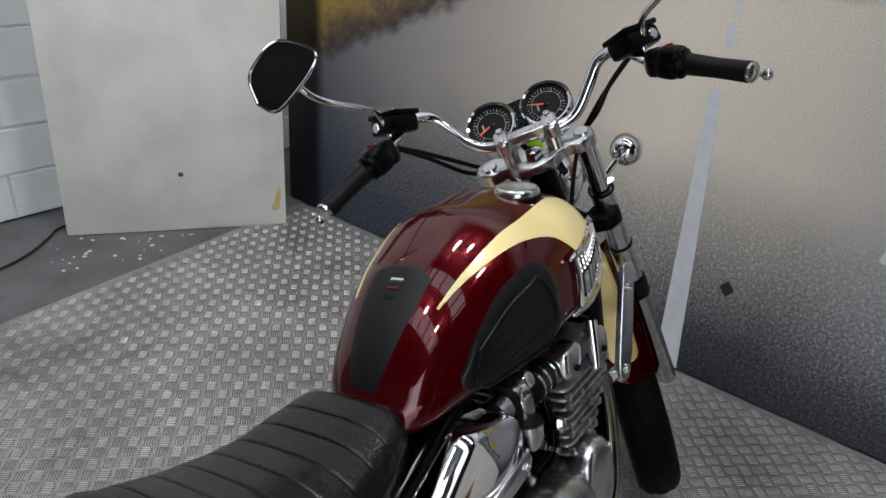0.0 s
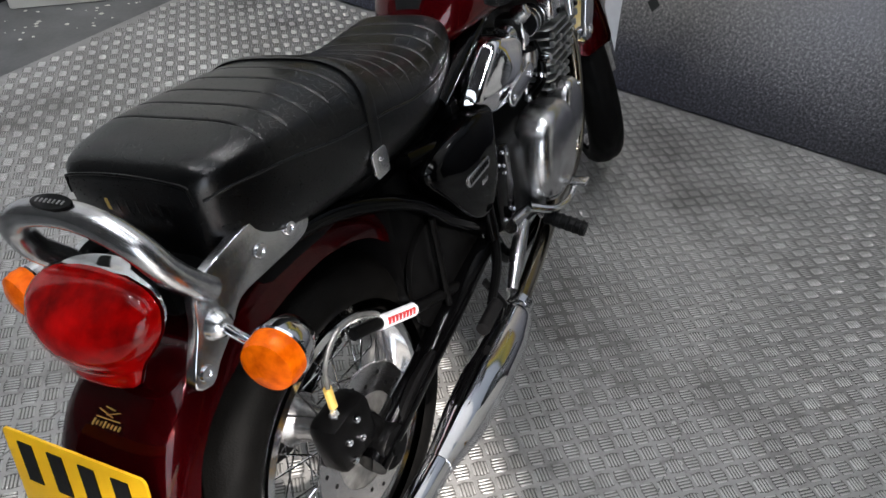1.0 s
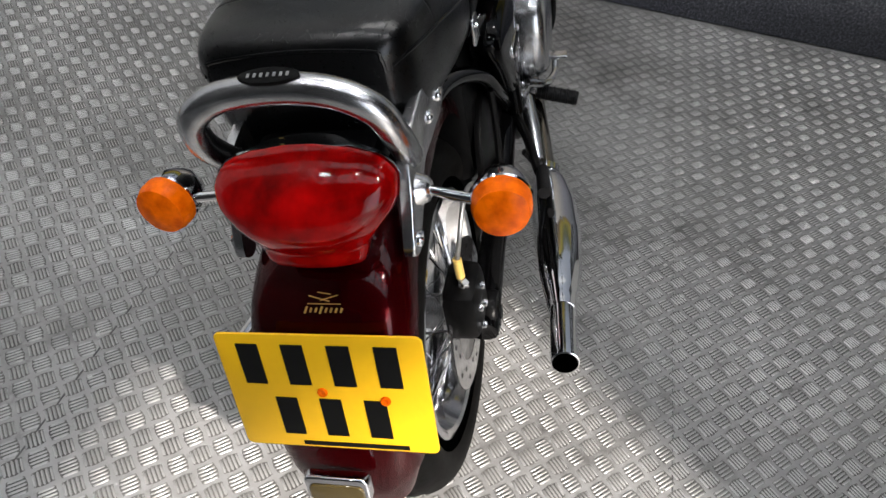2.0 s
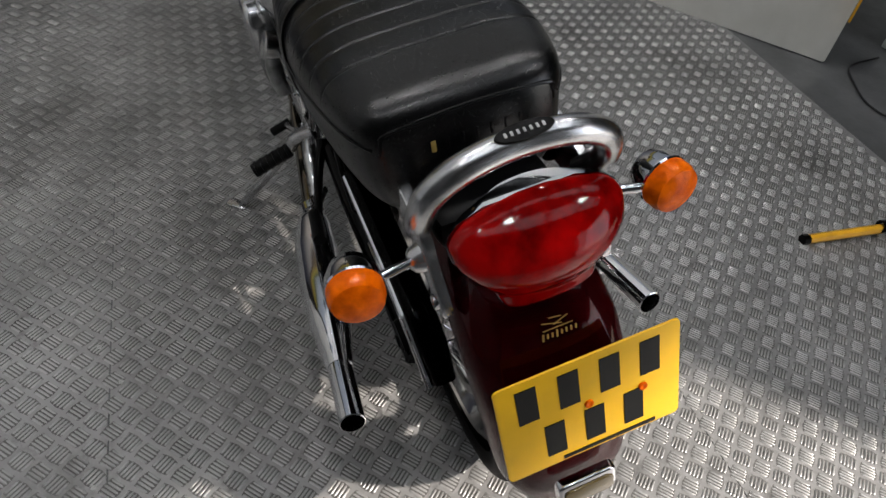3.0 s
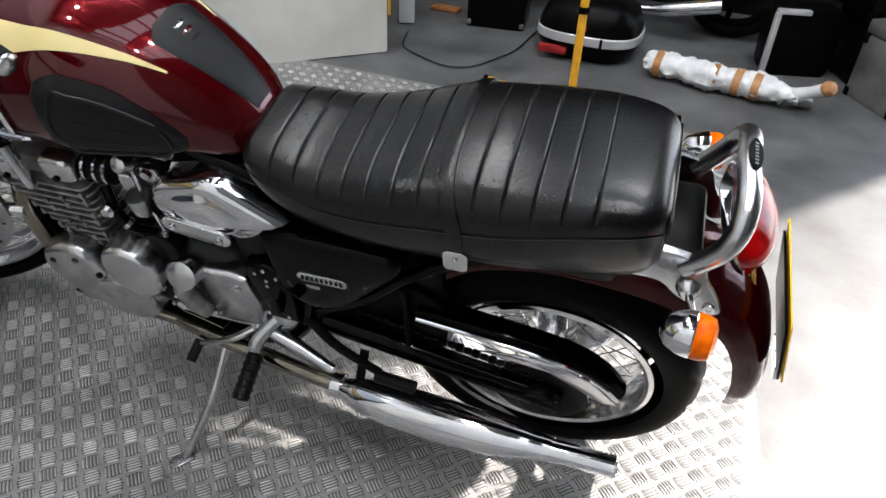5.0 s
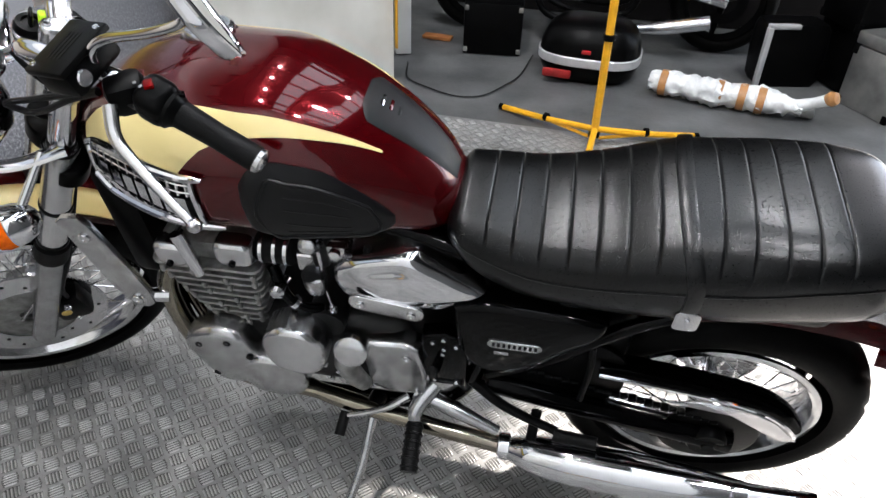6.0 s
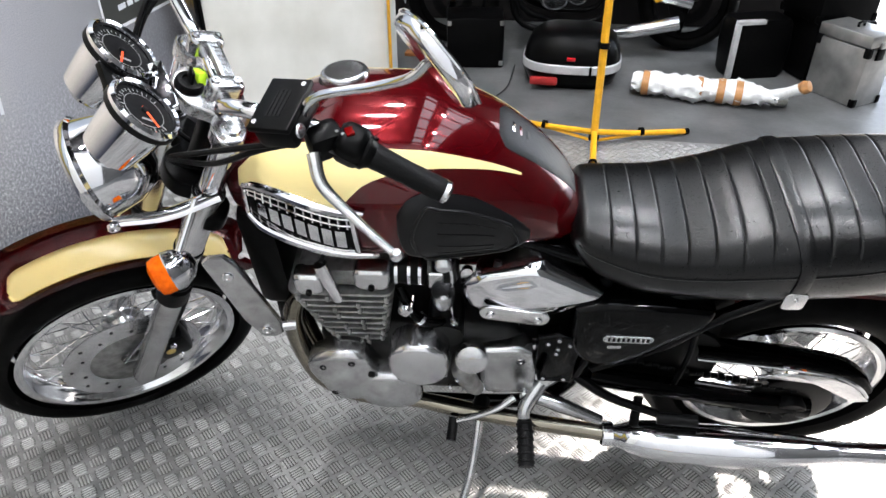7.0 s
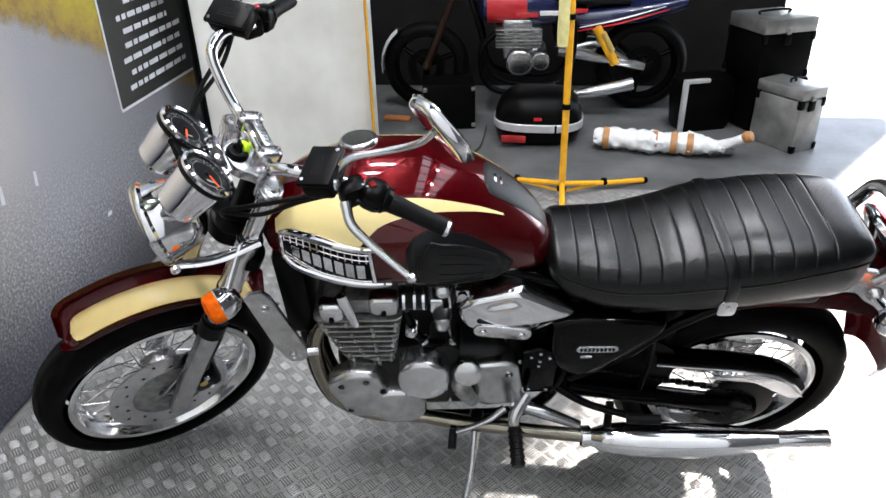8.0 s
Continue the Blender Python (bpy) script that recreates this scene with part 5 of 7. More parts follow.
# -- the chassis lengthened to its true wheelbase; wheels and front guard keep their shape
def lengthen(factor, about):
    rigid = {front_wheel, front_guard, *front_wheel.children_recursive, *front_guard.children_recursive}
    rear = {rear_wheel, *rear_wheel.children_recursive}
    for ob in bike.children_recursive:
        if ob in rigid:
            continue
        shift = (factor - 1) * (REAR.x - about)
        for v in ob.data.vertices:
            v.co.x += shift if ob in rear else (factor - 1) * (v.co.x - about)


lengthen(1.035, -0.10)

# -- front end, all turned with the steering
FA, FB = Vector((1.165, 0, 1.055)), Vector((1.548, -0.008, 0.326))


def fork(t, y):
    return FA.lerp(FB, t) + Vector((0, y, 0))


for s in SIDES:
    y = s * 0.098
    leg = part("fork_leg", tube([fork(-0.02, y), fork(0.55, y)], 0.0205, 24, 1), CHROME, bike, "chrome fork tube with an alloy slider", FORKS)
    part("slider", tube([fork(0.56, y), fork(0.62, y), fork(0.9, y), fork(1.0, y), fork(1.02, y)], [0.027, 0.027, 0.026, 0.027, 0.020], 24, 4), ALLOY, leg, "cast alloy slider", FORKS)
    part("dust_seal", tube([fork(0.515, y), fork(0.57, y)], 0.032, 24, 1), RUBBER, leg, "black dust seal", FORKS)
    part("shroud", tube([fork(0.16, y), fork(0.50, y)], 0.0265, 24, 1), POLISHED, leg, "", FORKS)
    for t in (0.155, 0.36, 0.50):
        part("band", lathe([(0.026, -0.003), (0.0285, -0.003), (0.0285, 0.003), (0.026, 0.003)], axis_pose(fork(t, y), FB - FA), 24), SATIN, leg, "", FORKS)
    part("axle_clamp", box(fork(1.0, y + s * 0.004), (0.03, 0.03, 0.036), 0.006), SATIN, leg, "", FORKS)
    part("fork_cap", lathe([(0.001, 0.016), (0.013, 0.016), (0.016, 0.012), (0.024, 0.0), (0.024, -0.02)], axis_pose(fork(-0.02, y), FA - FB), 24), POLISHED, leg, "", FORKS)
    # front indicators on long stalks
    way = (1, 0.12 * s, 0)
    body = part("front_indicator", lathe([(0.001, -0.045), (0.012, -0.043), (0.026, -0.033), (0.034, -0.014), (0.036, 0.0), (0.034, 0.003)], axis_pose((1.335 if s > 0 else 1.305, s * 0.185, 0.902 if s > 0 else 1.0), way), 32), CHROME, bike, "chrome indicator with an amber lens", STEER)
    part("lens", lathe([(0.0345, 0.002), (0.0345, 0.016), (0.031, 0.026), (0.020, 0.031), (0.001, 0.033)], axis_pose((1.335 if s > 0 else 1.305, s * 0.185, 0.902 if s > 0 else 1.0), way), 32), AMBER, body, "ribbed amber lens", STEER)
    part("stalk", tube([(1.25, s * 0.11, 0.965), (1.315 if s > 0 else 1.29, s * 0.172, 0.915 if s > 0 else 0.997)], 0.0075, 12, 1), CHROME, body, "", STEER)
    # headlamp ears
    part("lamp_ear", tube([fork(0.12, s * 0.118), Vector((1.30, s * 0.112, 0.955)), Vector((1.385, s * 0.098, 0.97))], [0.016, 0.013, 0.010], 12, 5, flat=0.4), CHROME, bike, "chrome headlamp ear", STEER)
    bolt((1.385, s * 0.108, 0.97), (0, s, 0), bike, 0.010, 0.006, m=STEER)
    # mudguard stays
    part("guard_stay", tube([FRONT + Vector((0.02, s * 0.075, 0.02)), FRONT + Vector((-0.20, s * 0.072, 0.24))], 0.004, 8, 1), CHROME, front_guard, "", FORKS)
    part("guard_bridge", box(FRONT + Vector((-0.155, s * 0.078, 0.26)), (0.05, 0.02, 0.05), 0.006), SATIN, front_guard, "", FORKS)
# front caliper on the left
cal = part("front_caliper", box((1.455, 0.075, 0.40), (0.075, 0.055, 0.10), 0.016), SATIN, bike, "black front brake caliper", FORKS)
for dz in (-0.03, 0.03):
    bolt((1.45, 0.104, 0.40 + dz), (0, 1, 0), cal, 0.008, 0.005, m=FORKS)
part("caliper_hose", tube([(1.44, 0.09, 0.45), (1.42, 0.105, 0.52), (1.36, 0.10, 0.62), (1.28, 0.06, 0.76), (1.20, 0.03, 0.92)], 0.005, 8), RUBBER, cal, "", FORKS)
part("caliper_mark", lathe([(0.001, 0.002), (0.011, 0.002), (0.011, 0)], axis_pose((1.463, 0.1035, 0.405), (0, 1, 0)), 16), GOLD, cal, "small yellow disc", FORKS)
# yokes
yo = [(-0.036, -0.03), (-0.04, 0.03), (-0.015, 0.06), (-0.02, 0.095), (0.0, 0.124), (0.03, 0.12), (0.036, 0.085), (0.022, 0.06), (0.058, 0.036), (0.07, 0.0), (0.058, -0.036), (0.022, -0.06), (0.036, -0.085), (0.03, -0.12), (0.0, -0.124), (-0.02, -0.095), (-0.015, -0.06)]
ym = Matrix.Translation((1.158, 0, 1.062)) @ Matrix.Rotation(radians(-RAKE), 4, "Y")
yoke = part("top_yoke", fat([(p.x, p.y) for p in smooth_path([(a, b, 0) for a, b in yo + yo[:1]], 4)[:-1]], 0.024, ym, 0.008, 3), ALLOY, bike, "bright cast top yoke", STEER)
part("bottom_yoke", fat([(p.x, p.y) for p in smooth_path([(a, b, 0) for a, b in yo + yo[:1]], 4)[:-1]], 0.035, Matrix.Translation((1.235, 0, 0.872)) @ Matrix.Rotation(radians(-RAKE), 4, "Y"), 0.008, 3), SATIN, bike, "black bottom yoke", STEER)
part("steering_stem", tube([(1.14, 0, 1.06), (1.245, 0, 0.86)], 0.03, 20, 1), SATIN, bike, "", STEER)
part("stem_nut", lathe([(0.001, 0.018), (0.009, 0.018), (0.016, 0.015), (0.019, 0.008), (0.019, 0)], ym @ Matrix.Translation((-0.012, 0, 0.028)), 6), CHROME, yoke, "", STEER)
ig = part("ignition_lock", lathe([(0.001, 0.012), (0.012, 0.012), (0.013, 0.016), (0.020, 0.015), (0.023, 0.008), (0.023, 0.0)], ym @ Matrix.Translation((0.045, 0.0, 0.022)), 24), SATIN, yoke, "black ignition lock", STEER)
part("key", box((0.045, 0.0, 0.046), (0.006, 0.022, 0.024), 0.004, m=ym), SATIN, yoke, "black ignition key", STEER)
part("key_tag", box((0.028, 0.008, 0.036), (0.014, 0.03, 0.022), 0.004, m=ym @ Matrix.Rotation(radians(25), 4, "X")), LIME, yoke, "lime green key tag", STEER)
for s in SIDES:
    part("riser", tube([ym @ Vector((0.0, s * 0.045, 0.02)), ym @ Vector((0.012, s * 0.045, 0.062))], 0.0165, 20, 1), POLISHED, yoke, "", STEER)
    for dx in (-0.016, 0.018):
        bolt(ym @ Vector((0.012 + dx, s * 0.05, 0.0835)), ym.to_3x3() @ Vector((0, 0, 1)), yoke, 0.007, 0.004, m=STEER)
clamp = part("bar_clamp", fat(rounded(0.022, 0.10, 0.008), 0.016, ym @ Matrix.Translation((0.006, 0, 0.066)), 0.005, 3), ALLOY, yoke, "cast handlebar clamp bridge", STEER)
for s in SIDES:
    part("clamp_boss", fat(rounded(0.056, 0.032, 0.013), 0.030, ym @ Matrix.Translation((0.012, s * 0.05, 0.054)), 0.010, 4), ALLOY, clamp, "", STEER)
for k in range(7):
    part("letter_block", box((0.006, -0.03 + 0.010 * k, 0.0823), (0.010, 0.006, 0.0015), 0.0004, m=ym, segments=1), ALLOY, clamp, "", STEER)
# handlebar, set a little askew in its clamp
BARS = STEER @ Matrix.Translation((1.195, 0, 1.128)) @ Matrix.Rotation(radians(3.2), 4, 'X') @ Matrix.Translation((-1.195, 0, -1.141))
BAR = [(1.145, 0.0, 1.134), (1.145, 0.06, 1.134), (1.15, 0.105, 1.148), (1.155, 0.145, 1.195), (1.15, 0.175, 1.232), (1.11, 0.212, 1.238), (1.045, 0.247, 1.2075), (0.9975, 0.2945, 1.1838), (0.924, 0.367, 1.1465)]
bar = part("handlebar", tube([(x, -y, z) for x, y, z in BAR[:0:-1]] + BAR, 0.0115, 18), CHROME, bike, "chrome handlebar with black grips", BARS)


def along(t):
    """A place on the straight outer end of the bar."""
    return Vector((1.03, 0.262, 1.20)).lerp(Vector((0.919, 0.372, 1.144)), t)


WAYOUT = (along(1) - along(0)).normalized()
for s in SIDES:
    f = BARS @ SIDE_WAY[s]
    gp = part("grip", tube([along(0.33), along(0.36), along(0.65), along(0.95), along(0.985)], [0.017, 0.0185, 0.0165, 0.0175, 0.018], 20, 4), RUBBER, bar, "black rubber grip", f)
    part("bar_end", lathe([(0.012, -0.004), (0.0165, 0.0), (0.017, 0.006), (0.012, 0.010), (0.001, 0.012)], axis_pose(along(0.99), WAYOUT), 20), POLISHED, bar, "bright bar end", f)
    up = Vector((0.1, 0, 1)).normalized()
    back = WAYOUT.cross(up).normalized()
    sm = Matrix.Translation(along(0.14)) @ Matrix((WAYOUT, back, WAYOUT.cross(back))).transposed().to_4x4()
    sw = part("switch_box", box((0, 0, 0), (0.046, 0.050, 0.056), 0.015, m=sm, segments=4), SATIN, bike, "black handlebar switch box", f)
    part("switch_collar", tube([along(0.25), along(0.28), along(0.31), along(0.345)], [0.026, 0.026, 0.021, 0.018], 20, 2), SATIN, sw, "", f)
    part("shell_seam", box((0.0, 0, 0), (0.0475, 0.0515, 0.0012), 0, m=sm), PLATE_BLACK, sw, "", f)
    part("red_button", box((0, 0, 0), (0.012, 0.014, 0.007), 0.002, m=Matrix.Translation(along(0.15) + up * 0.029 - back * 0.002 * s)), LENS, sw, "red switch", f)
    for k in range(4):
        part("button", box((0, 0, 0), (0.008, 0.008, 0.006), 0.0015, m=Matrix.Translation(along(0.06 + 0.06 * k) + up * 0.016 + Vector((-0.022, 0, 0)))), BLACK, sw, "", f)
        part("legend_bar", box((0, 0, 0), (0.004, 0.0035, 0.001), 0, m=Matrix.Translation(along(0.08 + 0.05 * k) + up * 0.0283 + Vector((0.006, 0, 0)))), DIAL_WHITE, sw, "tiny white legend bar", f)
    # reservoir
    rm = Matrix.Translation((1.084, 0.234, 1.247)) @ Matrix.Rotation(radians(-42), 4, "Z") @ Matrix.Rotation(radians(14), 4, "Y")
    res = part("fluid_reservoir", box((0, 0, -0.006), (0.058, 0.085, 0.034), 0.008, m=rm), SATIN, bike, "black fluid reservoir", f)
    part("reservoir_lid", box((0, 0, 0.015), (0.062, 0.089, 0.010), 0.003, m=rm), SATIN, res, "", f)
    for a, b in ((-0.022, -0.034), (0.022, 0.034)):
        bolt(rm @ Vector((a, b, 0.02)), rm.to_3x3() @ Vector((0, 0, 1)), res, 0.004, 0.002, m=f)
    for k in range(4):
        part("caption_bar", box((-0.008 + 0.006 * k, 0, 0.0203), (0.003, 0.045, 0.0008), 0, m=rm), RUBBER, res, "", f)
    part("sight_glass", lathe([(0.001, 0.003), (0.009, 0.003), (0.011, 0.0)], rm @ axis_pose((-0.028, 0.022, -0.006), (-1, 0, 0)), 18), POLISHED, res, "round sight glass", f)
    part("lever_perch", box((1.046, 0.258, 1.198), (0.05, 0.04, 0.05), 0.012), SATIN, bike, "black lever perch", f)
    lv = part("hand_lever", tube([(1.068, 0.275, 1.203), (1.074, 0.308, 1.180), (1.060, 0.343, 1.160), (1.040, 0.382, 1.140), (1.019, 0.420, 1.121)], [0.010, 0.009, 0.0075, 0.0065, 0.006], 12, flat=0.7), POLISHED, bike, "bright alloy hand lever", f)
    ball = part("lever_ball", lathe([(0.001, -0.010), (0.006, -0.0085), (0.0095, -0.003), (0.0095, 0.003), (0.006, 0.0085), (0.001, 0.010)], axis_pose((1.017, 0.423, 1.120), (0, 0, 1)), 16), POLISHED, lv, "", f)
    # mirror
    part("mirror_stem", tube([(1.065, 0.245, 1.225), (1.062, 0.25, 1.262), (1.038, 0.258, 1.284), (0.980, 0.298, 1.312), (0.944, 0.328, 1.340), (0.926, 0.346, 1.378)], 0.0062, 12), CHROME, bike, "cranked chrome mirror stem", f)
    ml, mn = Vector((-0.35, 0.78, -0.52)).normalized(), Vector((-0.9, -0.2, 0.36))
    mn = (mn - ml * mn.dot(ml)).normalized()
    mm = Matrix.Translation((0.920, 0.360, 1.392)) @ Matrix((ml, mn.cross(ml), mn)).transposed().to_4x4() @ Matrix.Diagonal((0.84, 0.84, 1, 1))
    mo = [(0.078, 0.005), (0.07, 0.043), (0.03, 0.052), (-0.045, 0.048), (-0.078, 0.03), (-0.068, -0.02), (-0.045, -0.052), (-0.01, -0.058), (0.045, -0.045)]
    mo = [(p.x, p.y) for p in smooth_path([(a, b, 0) for a, b in mo + mo[:1]], 4)[:-1]]
    mir = part("mirror", fat(mo, 0.016, mm @ Matrix.Rotation(radians(180), 4, "X") @ Matrix.Diagonal((1, -1, 1, 1)), 0.012, 4), CHROME, bike, "chrome-backed rear view mirror", f)
    part("mirror_glass", slab([(a * 0.95, b * 0.94) for a, b in mo], 0.0012, mm, 0), MIRROR, mir, "silvered glass", f)
    part("mirror_rim", tube([mm @ Vector((a, b, 0.001)) for a, b in mo] + [mm @ Vector((mo[0][0], mo[0][1], 0.001))], 0.0028, 8, 1), CHROME, mir, "", f)
# cables
for k, (dy, dz) in enumerate(((0.0, 0.0), (0.016, -0.01))):
    part("cable", tube([(1.08, 0.24 + dy * 0.2, 1.20), (1.13, 0.20, 1.165 + dz), (1.20, 0.13 + dy, 1.10 + dz), (1.26, 0.07, 1.04), (1.22, 0.03, 0.93), (1.12, 0.03, 0.86)], 0.0048, 8), RUBBER, bike, "black control cable", STEER)
    part("cable", tube([(1.08, -0.24 + dy * 0.2, 1.205), (1.14, -0.20 + dy, 1.17 + dz), (1.22, -0.15, 1.12 + dz), (1.265, -0.09, 1.05), (1.22, -0.03, 0.93), (1.12, -0.03, 0.86)], 0.0048, 8), RUBBER, bike, "", STEER)
part("horn_box", box((1.165, 0, 0.765), (0.07, 0.235, 0.26), 0.02), SATIN, bike, "black bracket and horn between the frame tubes")
part("gearbox_rear", box((0.50, 0, 0.47), (0.15, 0.21, 0.22), 0.03), SATIN, bike, "black swinging arm pivot housing")
# headlamp
hm = axis_pose((1.380, 0, 0.992), (1, -0.06, -0.10)) @ Matrix.Diagonal((0.93, 0.93, 0.93, 1))
bowl = part("headlamp", lathe([(0.001, -0.105), (0.03, -0.102), (0.06, -0.088), (0.082, -0.055), (0.09, -0.015), (0.092, 0.0)], hm, 40), CHROME, bike, "round chrome headlamp", STEER)
part("headlamp_rim", lathe([(0.092, -0.004), (0.0985, 0.002), (0.099, 0.012), (0.094, 0.02), (0.088, 0.018)], hm, 40), CHROME, bowl, "", STEER)
part("headlamp_lens", lathe([(0.089, 0.014), (0.07, 0.022), (0.04, 0.027), (0.001, 0.029)], hm, 36), GLASSY, bowl, "clear headlamp lens", STEER)
# gauges
for s in SIDES:
    gm = axis_pose((1.262, s * 0.062 + 0.006, 1.156), Vector((-0.8, 0, 0.6))) @ Matrix.Diagonal((1.13, 1.13, 1.2, 1))
    cup = part("gauge_cup", lathe([(0.001, -0.082), (0.026, -0.08), (0.036, -0.07), (0.042, -0.03), (0.0445, -0.004)], gm, 40), CHROME, bike, "chrome gauge cup with a black dial", STEER)
    part("gasket", lathe([(0.045, -0.006), (0.050, -0.004), (0.050, 0.003), (0.046, 0.004)], gm, 40), RUBBER, cup, "", STEER)
    part("bezel", lathe([(0.045, 0.002), (0.0495, 0.004), (0.050, 0.009), (0.0465, 0.013), (0.0425, 0.011), (0.042, 0.006)], gm, 40), CHROME, cup, "chrome bezel", STEER)
    dial = part("dial", lathe([(0.001, 0.0045), (0.0425, 0.0045), (0.0425, 0.0)], gm, 36), DIAL, cup, "black dial with white marks", STEER)
    for k in range(25):
        a = radians(225 - 270 * k / 24)
        big = k % 3 == 0
        bm = box((0.034 if not big else 0.0325, 0, 0.0049), (0.004 if not big else 0.007, 0.0008 if not big else 0.0012, 0.0005), 0, m=gm @ Matrix.Rotation(a, 4, "Z"))
        part("scale_mark", bm, DIAL_WHITE, cup, "", STEER)
    ring = lathe([(0.0275, 0.0048), (0.0283, 0.0048), (0.0283, 0.0046)], gm, 36)
    part("scale_ring", ring, DIAL_WHITE, cup, "", STEER)
    part("needle", box((0.012, 0, 0.0065), (0.034, 0.0028, 0.001), 0, m=gm @ Matrix.Rotation(radians(205 if s > 0 else 160), 4, "Z")), NEEDLE, cup, "orange needle", STEER)
    part("needle_hub", lathe([(0.001, 0.008), (0.0045, 0.0075), (0.005, 0.0045)], gm, 14), DIAL, cup, "", STEER)
    part("caption_bar", box((0, -0.016, 0.005), (0.016, 0.003, 0.0005), 0, m=gm @ Matrix.Rotation(radians(-90), 4, "Z")), DIAL_WHITE, cup, "", STEER)
up = Vector((0.6, 0, 0.8))
facing = Vector((-0.8, 0, 0.6))
pm = Matrix.Translation((1.262, 0.006, 1.150)) @ Matrix((Vector((0, -1, 0)), up, facing)).transposed().to_4x4()
pan = part("warning_panel", fat([(-0.024, -0.048), (0.024, -0.048), (0.013, -0.018), (0.013, 0.018), (0.026, 0.048), (-0.026, 0.048), (-0.013, 0.018), (-0.013, -0.018)], 0.010, pm @ Matrix.Translation((0, 0, -0.008)), 0.003, 2), SATIN, bike, "black warning lamp panel", STEER)
for side in (-1, 1):
    edge = [pm @ Vector((side * a, b, 0.002)) for a, b in ((0.025, -0.048), (0.0145, -0.02), (0.0145, 0.02), (0.027, 0.048))]
    part("panel_edge", tube(edge, 0.0022, 8, 4), CHROME, pan, "chrome edge", STEER)
for k in range(5):
    p = pm @ Vector((0, -0.028 + 0.014 * k, 0.0015))
    part("lamp_ring", lathe([(0.0044, 0.0005), (0.0048, 0.003), (0.0062, 0.003), (0.0068, 0.0), (0.0068, -0.002)], axis_pose(p, facing), 18), CHROME, pan, "", STEER)
    part("warning_lamp", lathe([(0.001, 0.0016), (0.0030, 0.0012), (0.0046, 0.0)], axis_pose(p, facing), 14), SATIN, pan, "dark warning lens", STEER)
part("gauge_bracket", box((1.24, 0, 1.12), (0.06, 0.10, 0.012), 0.004), CHROME, bike, "chrome gauge bracket", STEER)

# ---- things round the motorcycle ----
def along_floor(a, b, z=0.0):
    """The pose of something between two floor points: x along the line, y across, z up."""
    a, b = Vector((*a, z)), Vector((*b, z))
    d = (b - a).normalized()
    return Matrix.Translation((a + b) / 2) @ Matrix(((d.x, -d.y, 0, 0), (d.y, d.x, 0, 0), (0, 0, 1, 0), (0, 0, 0, 1))), (b - a).length


# white boards standing at both ends of the backdrop
m, w = along_floor((1.458, 2.685), (2.213, 2.078), 0)
lean_b = m @ Matrix.Rotation(radians(-1.5), 4, "X")
board = tagged(finish("white_board", fat(rounded(w, 1.95, 0.012), 0.035, Matrix.Translation((0, 0, 0.97)) @ Matrix.Rotation(radians(90), 4, "X"), 0.004, 2), BOARD), "tall white painted board, scuffed, standing on the floor", "board", group="white boards by the backdrop")
board.matrix_world = lean_b @ Matrix.Translation((0, 0.0, 0.0))
part("scuff", fat(oval(0.012, 0.011, 12), 0.001, Matrix.Translation((0.02, -0.036, 0.27)) @ Matrix.Rotation(radians(90), 4, "X"), 0.0003, 1), GREY_WALL, board, "grey scuff")
part("stain", fat([(0.0, -0.06), (0.02, -0.05), (0.03, 0.02), (0.025, 0.07), (0.012, 0.05), (0.0, 0.0), (-0.02, -0.05)], 0.001, Matrix.Translation((w / 2 - 0.05, -0.0355, 0.13)) @ Matrix.Rotation(radians(90), 4, "X"), 0.0003, 1), STAIN, board, "yellow glue stain")
strip = tagged(finish("wall_post", box((0, 0, 1.1), (0.05, 0.05, 2.2), 0.004), GREY_WALL), "grey painted post beside the backdrop", "post", kind="structure")
strip.matrix_world = Matrix.Translation((2.30, 2.215, 0))
m, w = along_floor((1.987, -1.640), (1.272, -2.210), 0)
board = tagged(finish("white_board", fat(rounded(w, 1.95, 0.012), 0.045, Matrix.Translation((0, 0, 0.975)) @ Matrix.Rotation(radians(90), 4, "X"), 0.004, 2), BOARD), "tall cream-white board with a dark edge beside the notice", "board", group="white boards by the backdrop")
board.matrix_world = m @ Matrix.Rotation(radians(180), 4, "Z")
part("dark_edge", box((w / 2 + 0.012, 0.0, 0.975), (0.02, 0.05, 1.95), 0.003), SATIN, board, "dark edge strip")
part("yellow_edge", box((-w / 2 - 0.006, 0.02, 1.05), (0.010, 0.02, 1.7), 0.002), YELLOW, board, "yellow edge strip")
post = tagged(finish("white_post", box((0, 0, 0.5), (0.09, 0.07, 1.0), 0.006), WHITE_WALL), "square white post behind the board", "post")
post.matrix_world = Matrix.Translation((1.335, -2.72, 0)) @ Matrix.Rotation(radians(20), 4, "Z")

# yellow folding tripod
tri = thing("tripod_stand", "yellow folding tripod work stand with black clamps", "tripod", Matrix.Translation((0.241, -1.721, 0)))
pole = part("pole", tube([(0, 0, 0.045), (0.006, -0.012, 1.0)], 0.0175, 8, 1), YELLOW, tri, "square yellow pole")
part("pole_upper", tube([(0.006, -0.012, 1.0), (0.012, -0.025, 1.75)], 0.0135, 8, 1), YELLOW, tri, "")
for z in (0.05, 0.485, 0.912):
    part("clamp", lathe([(0.018, -0.014), (0.026, -0.012), (0.026, 0.012), (0.018, 0.014)], axis_pose((0.006 * z, -0.012 * z, z), (0, 0, 1)), 12), SATIN, tri, "black plastic clamp")
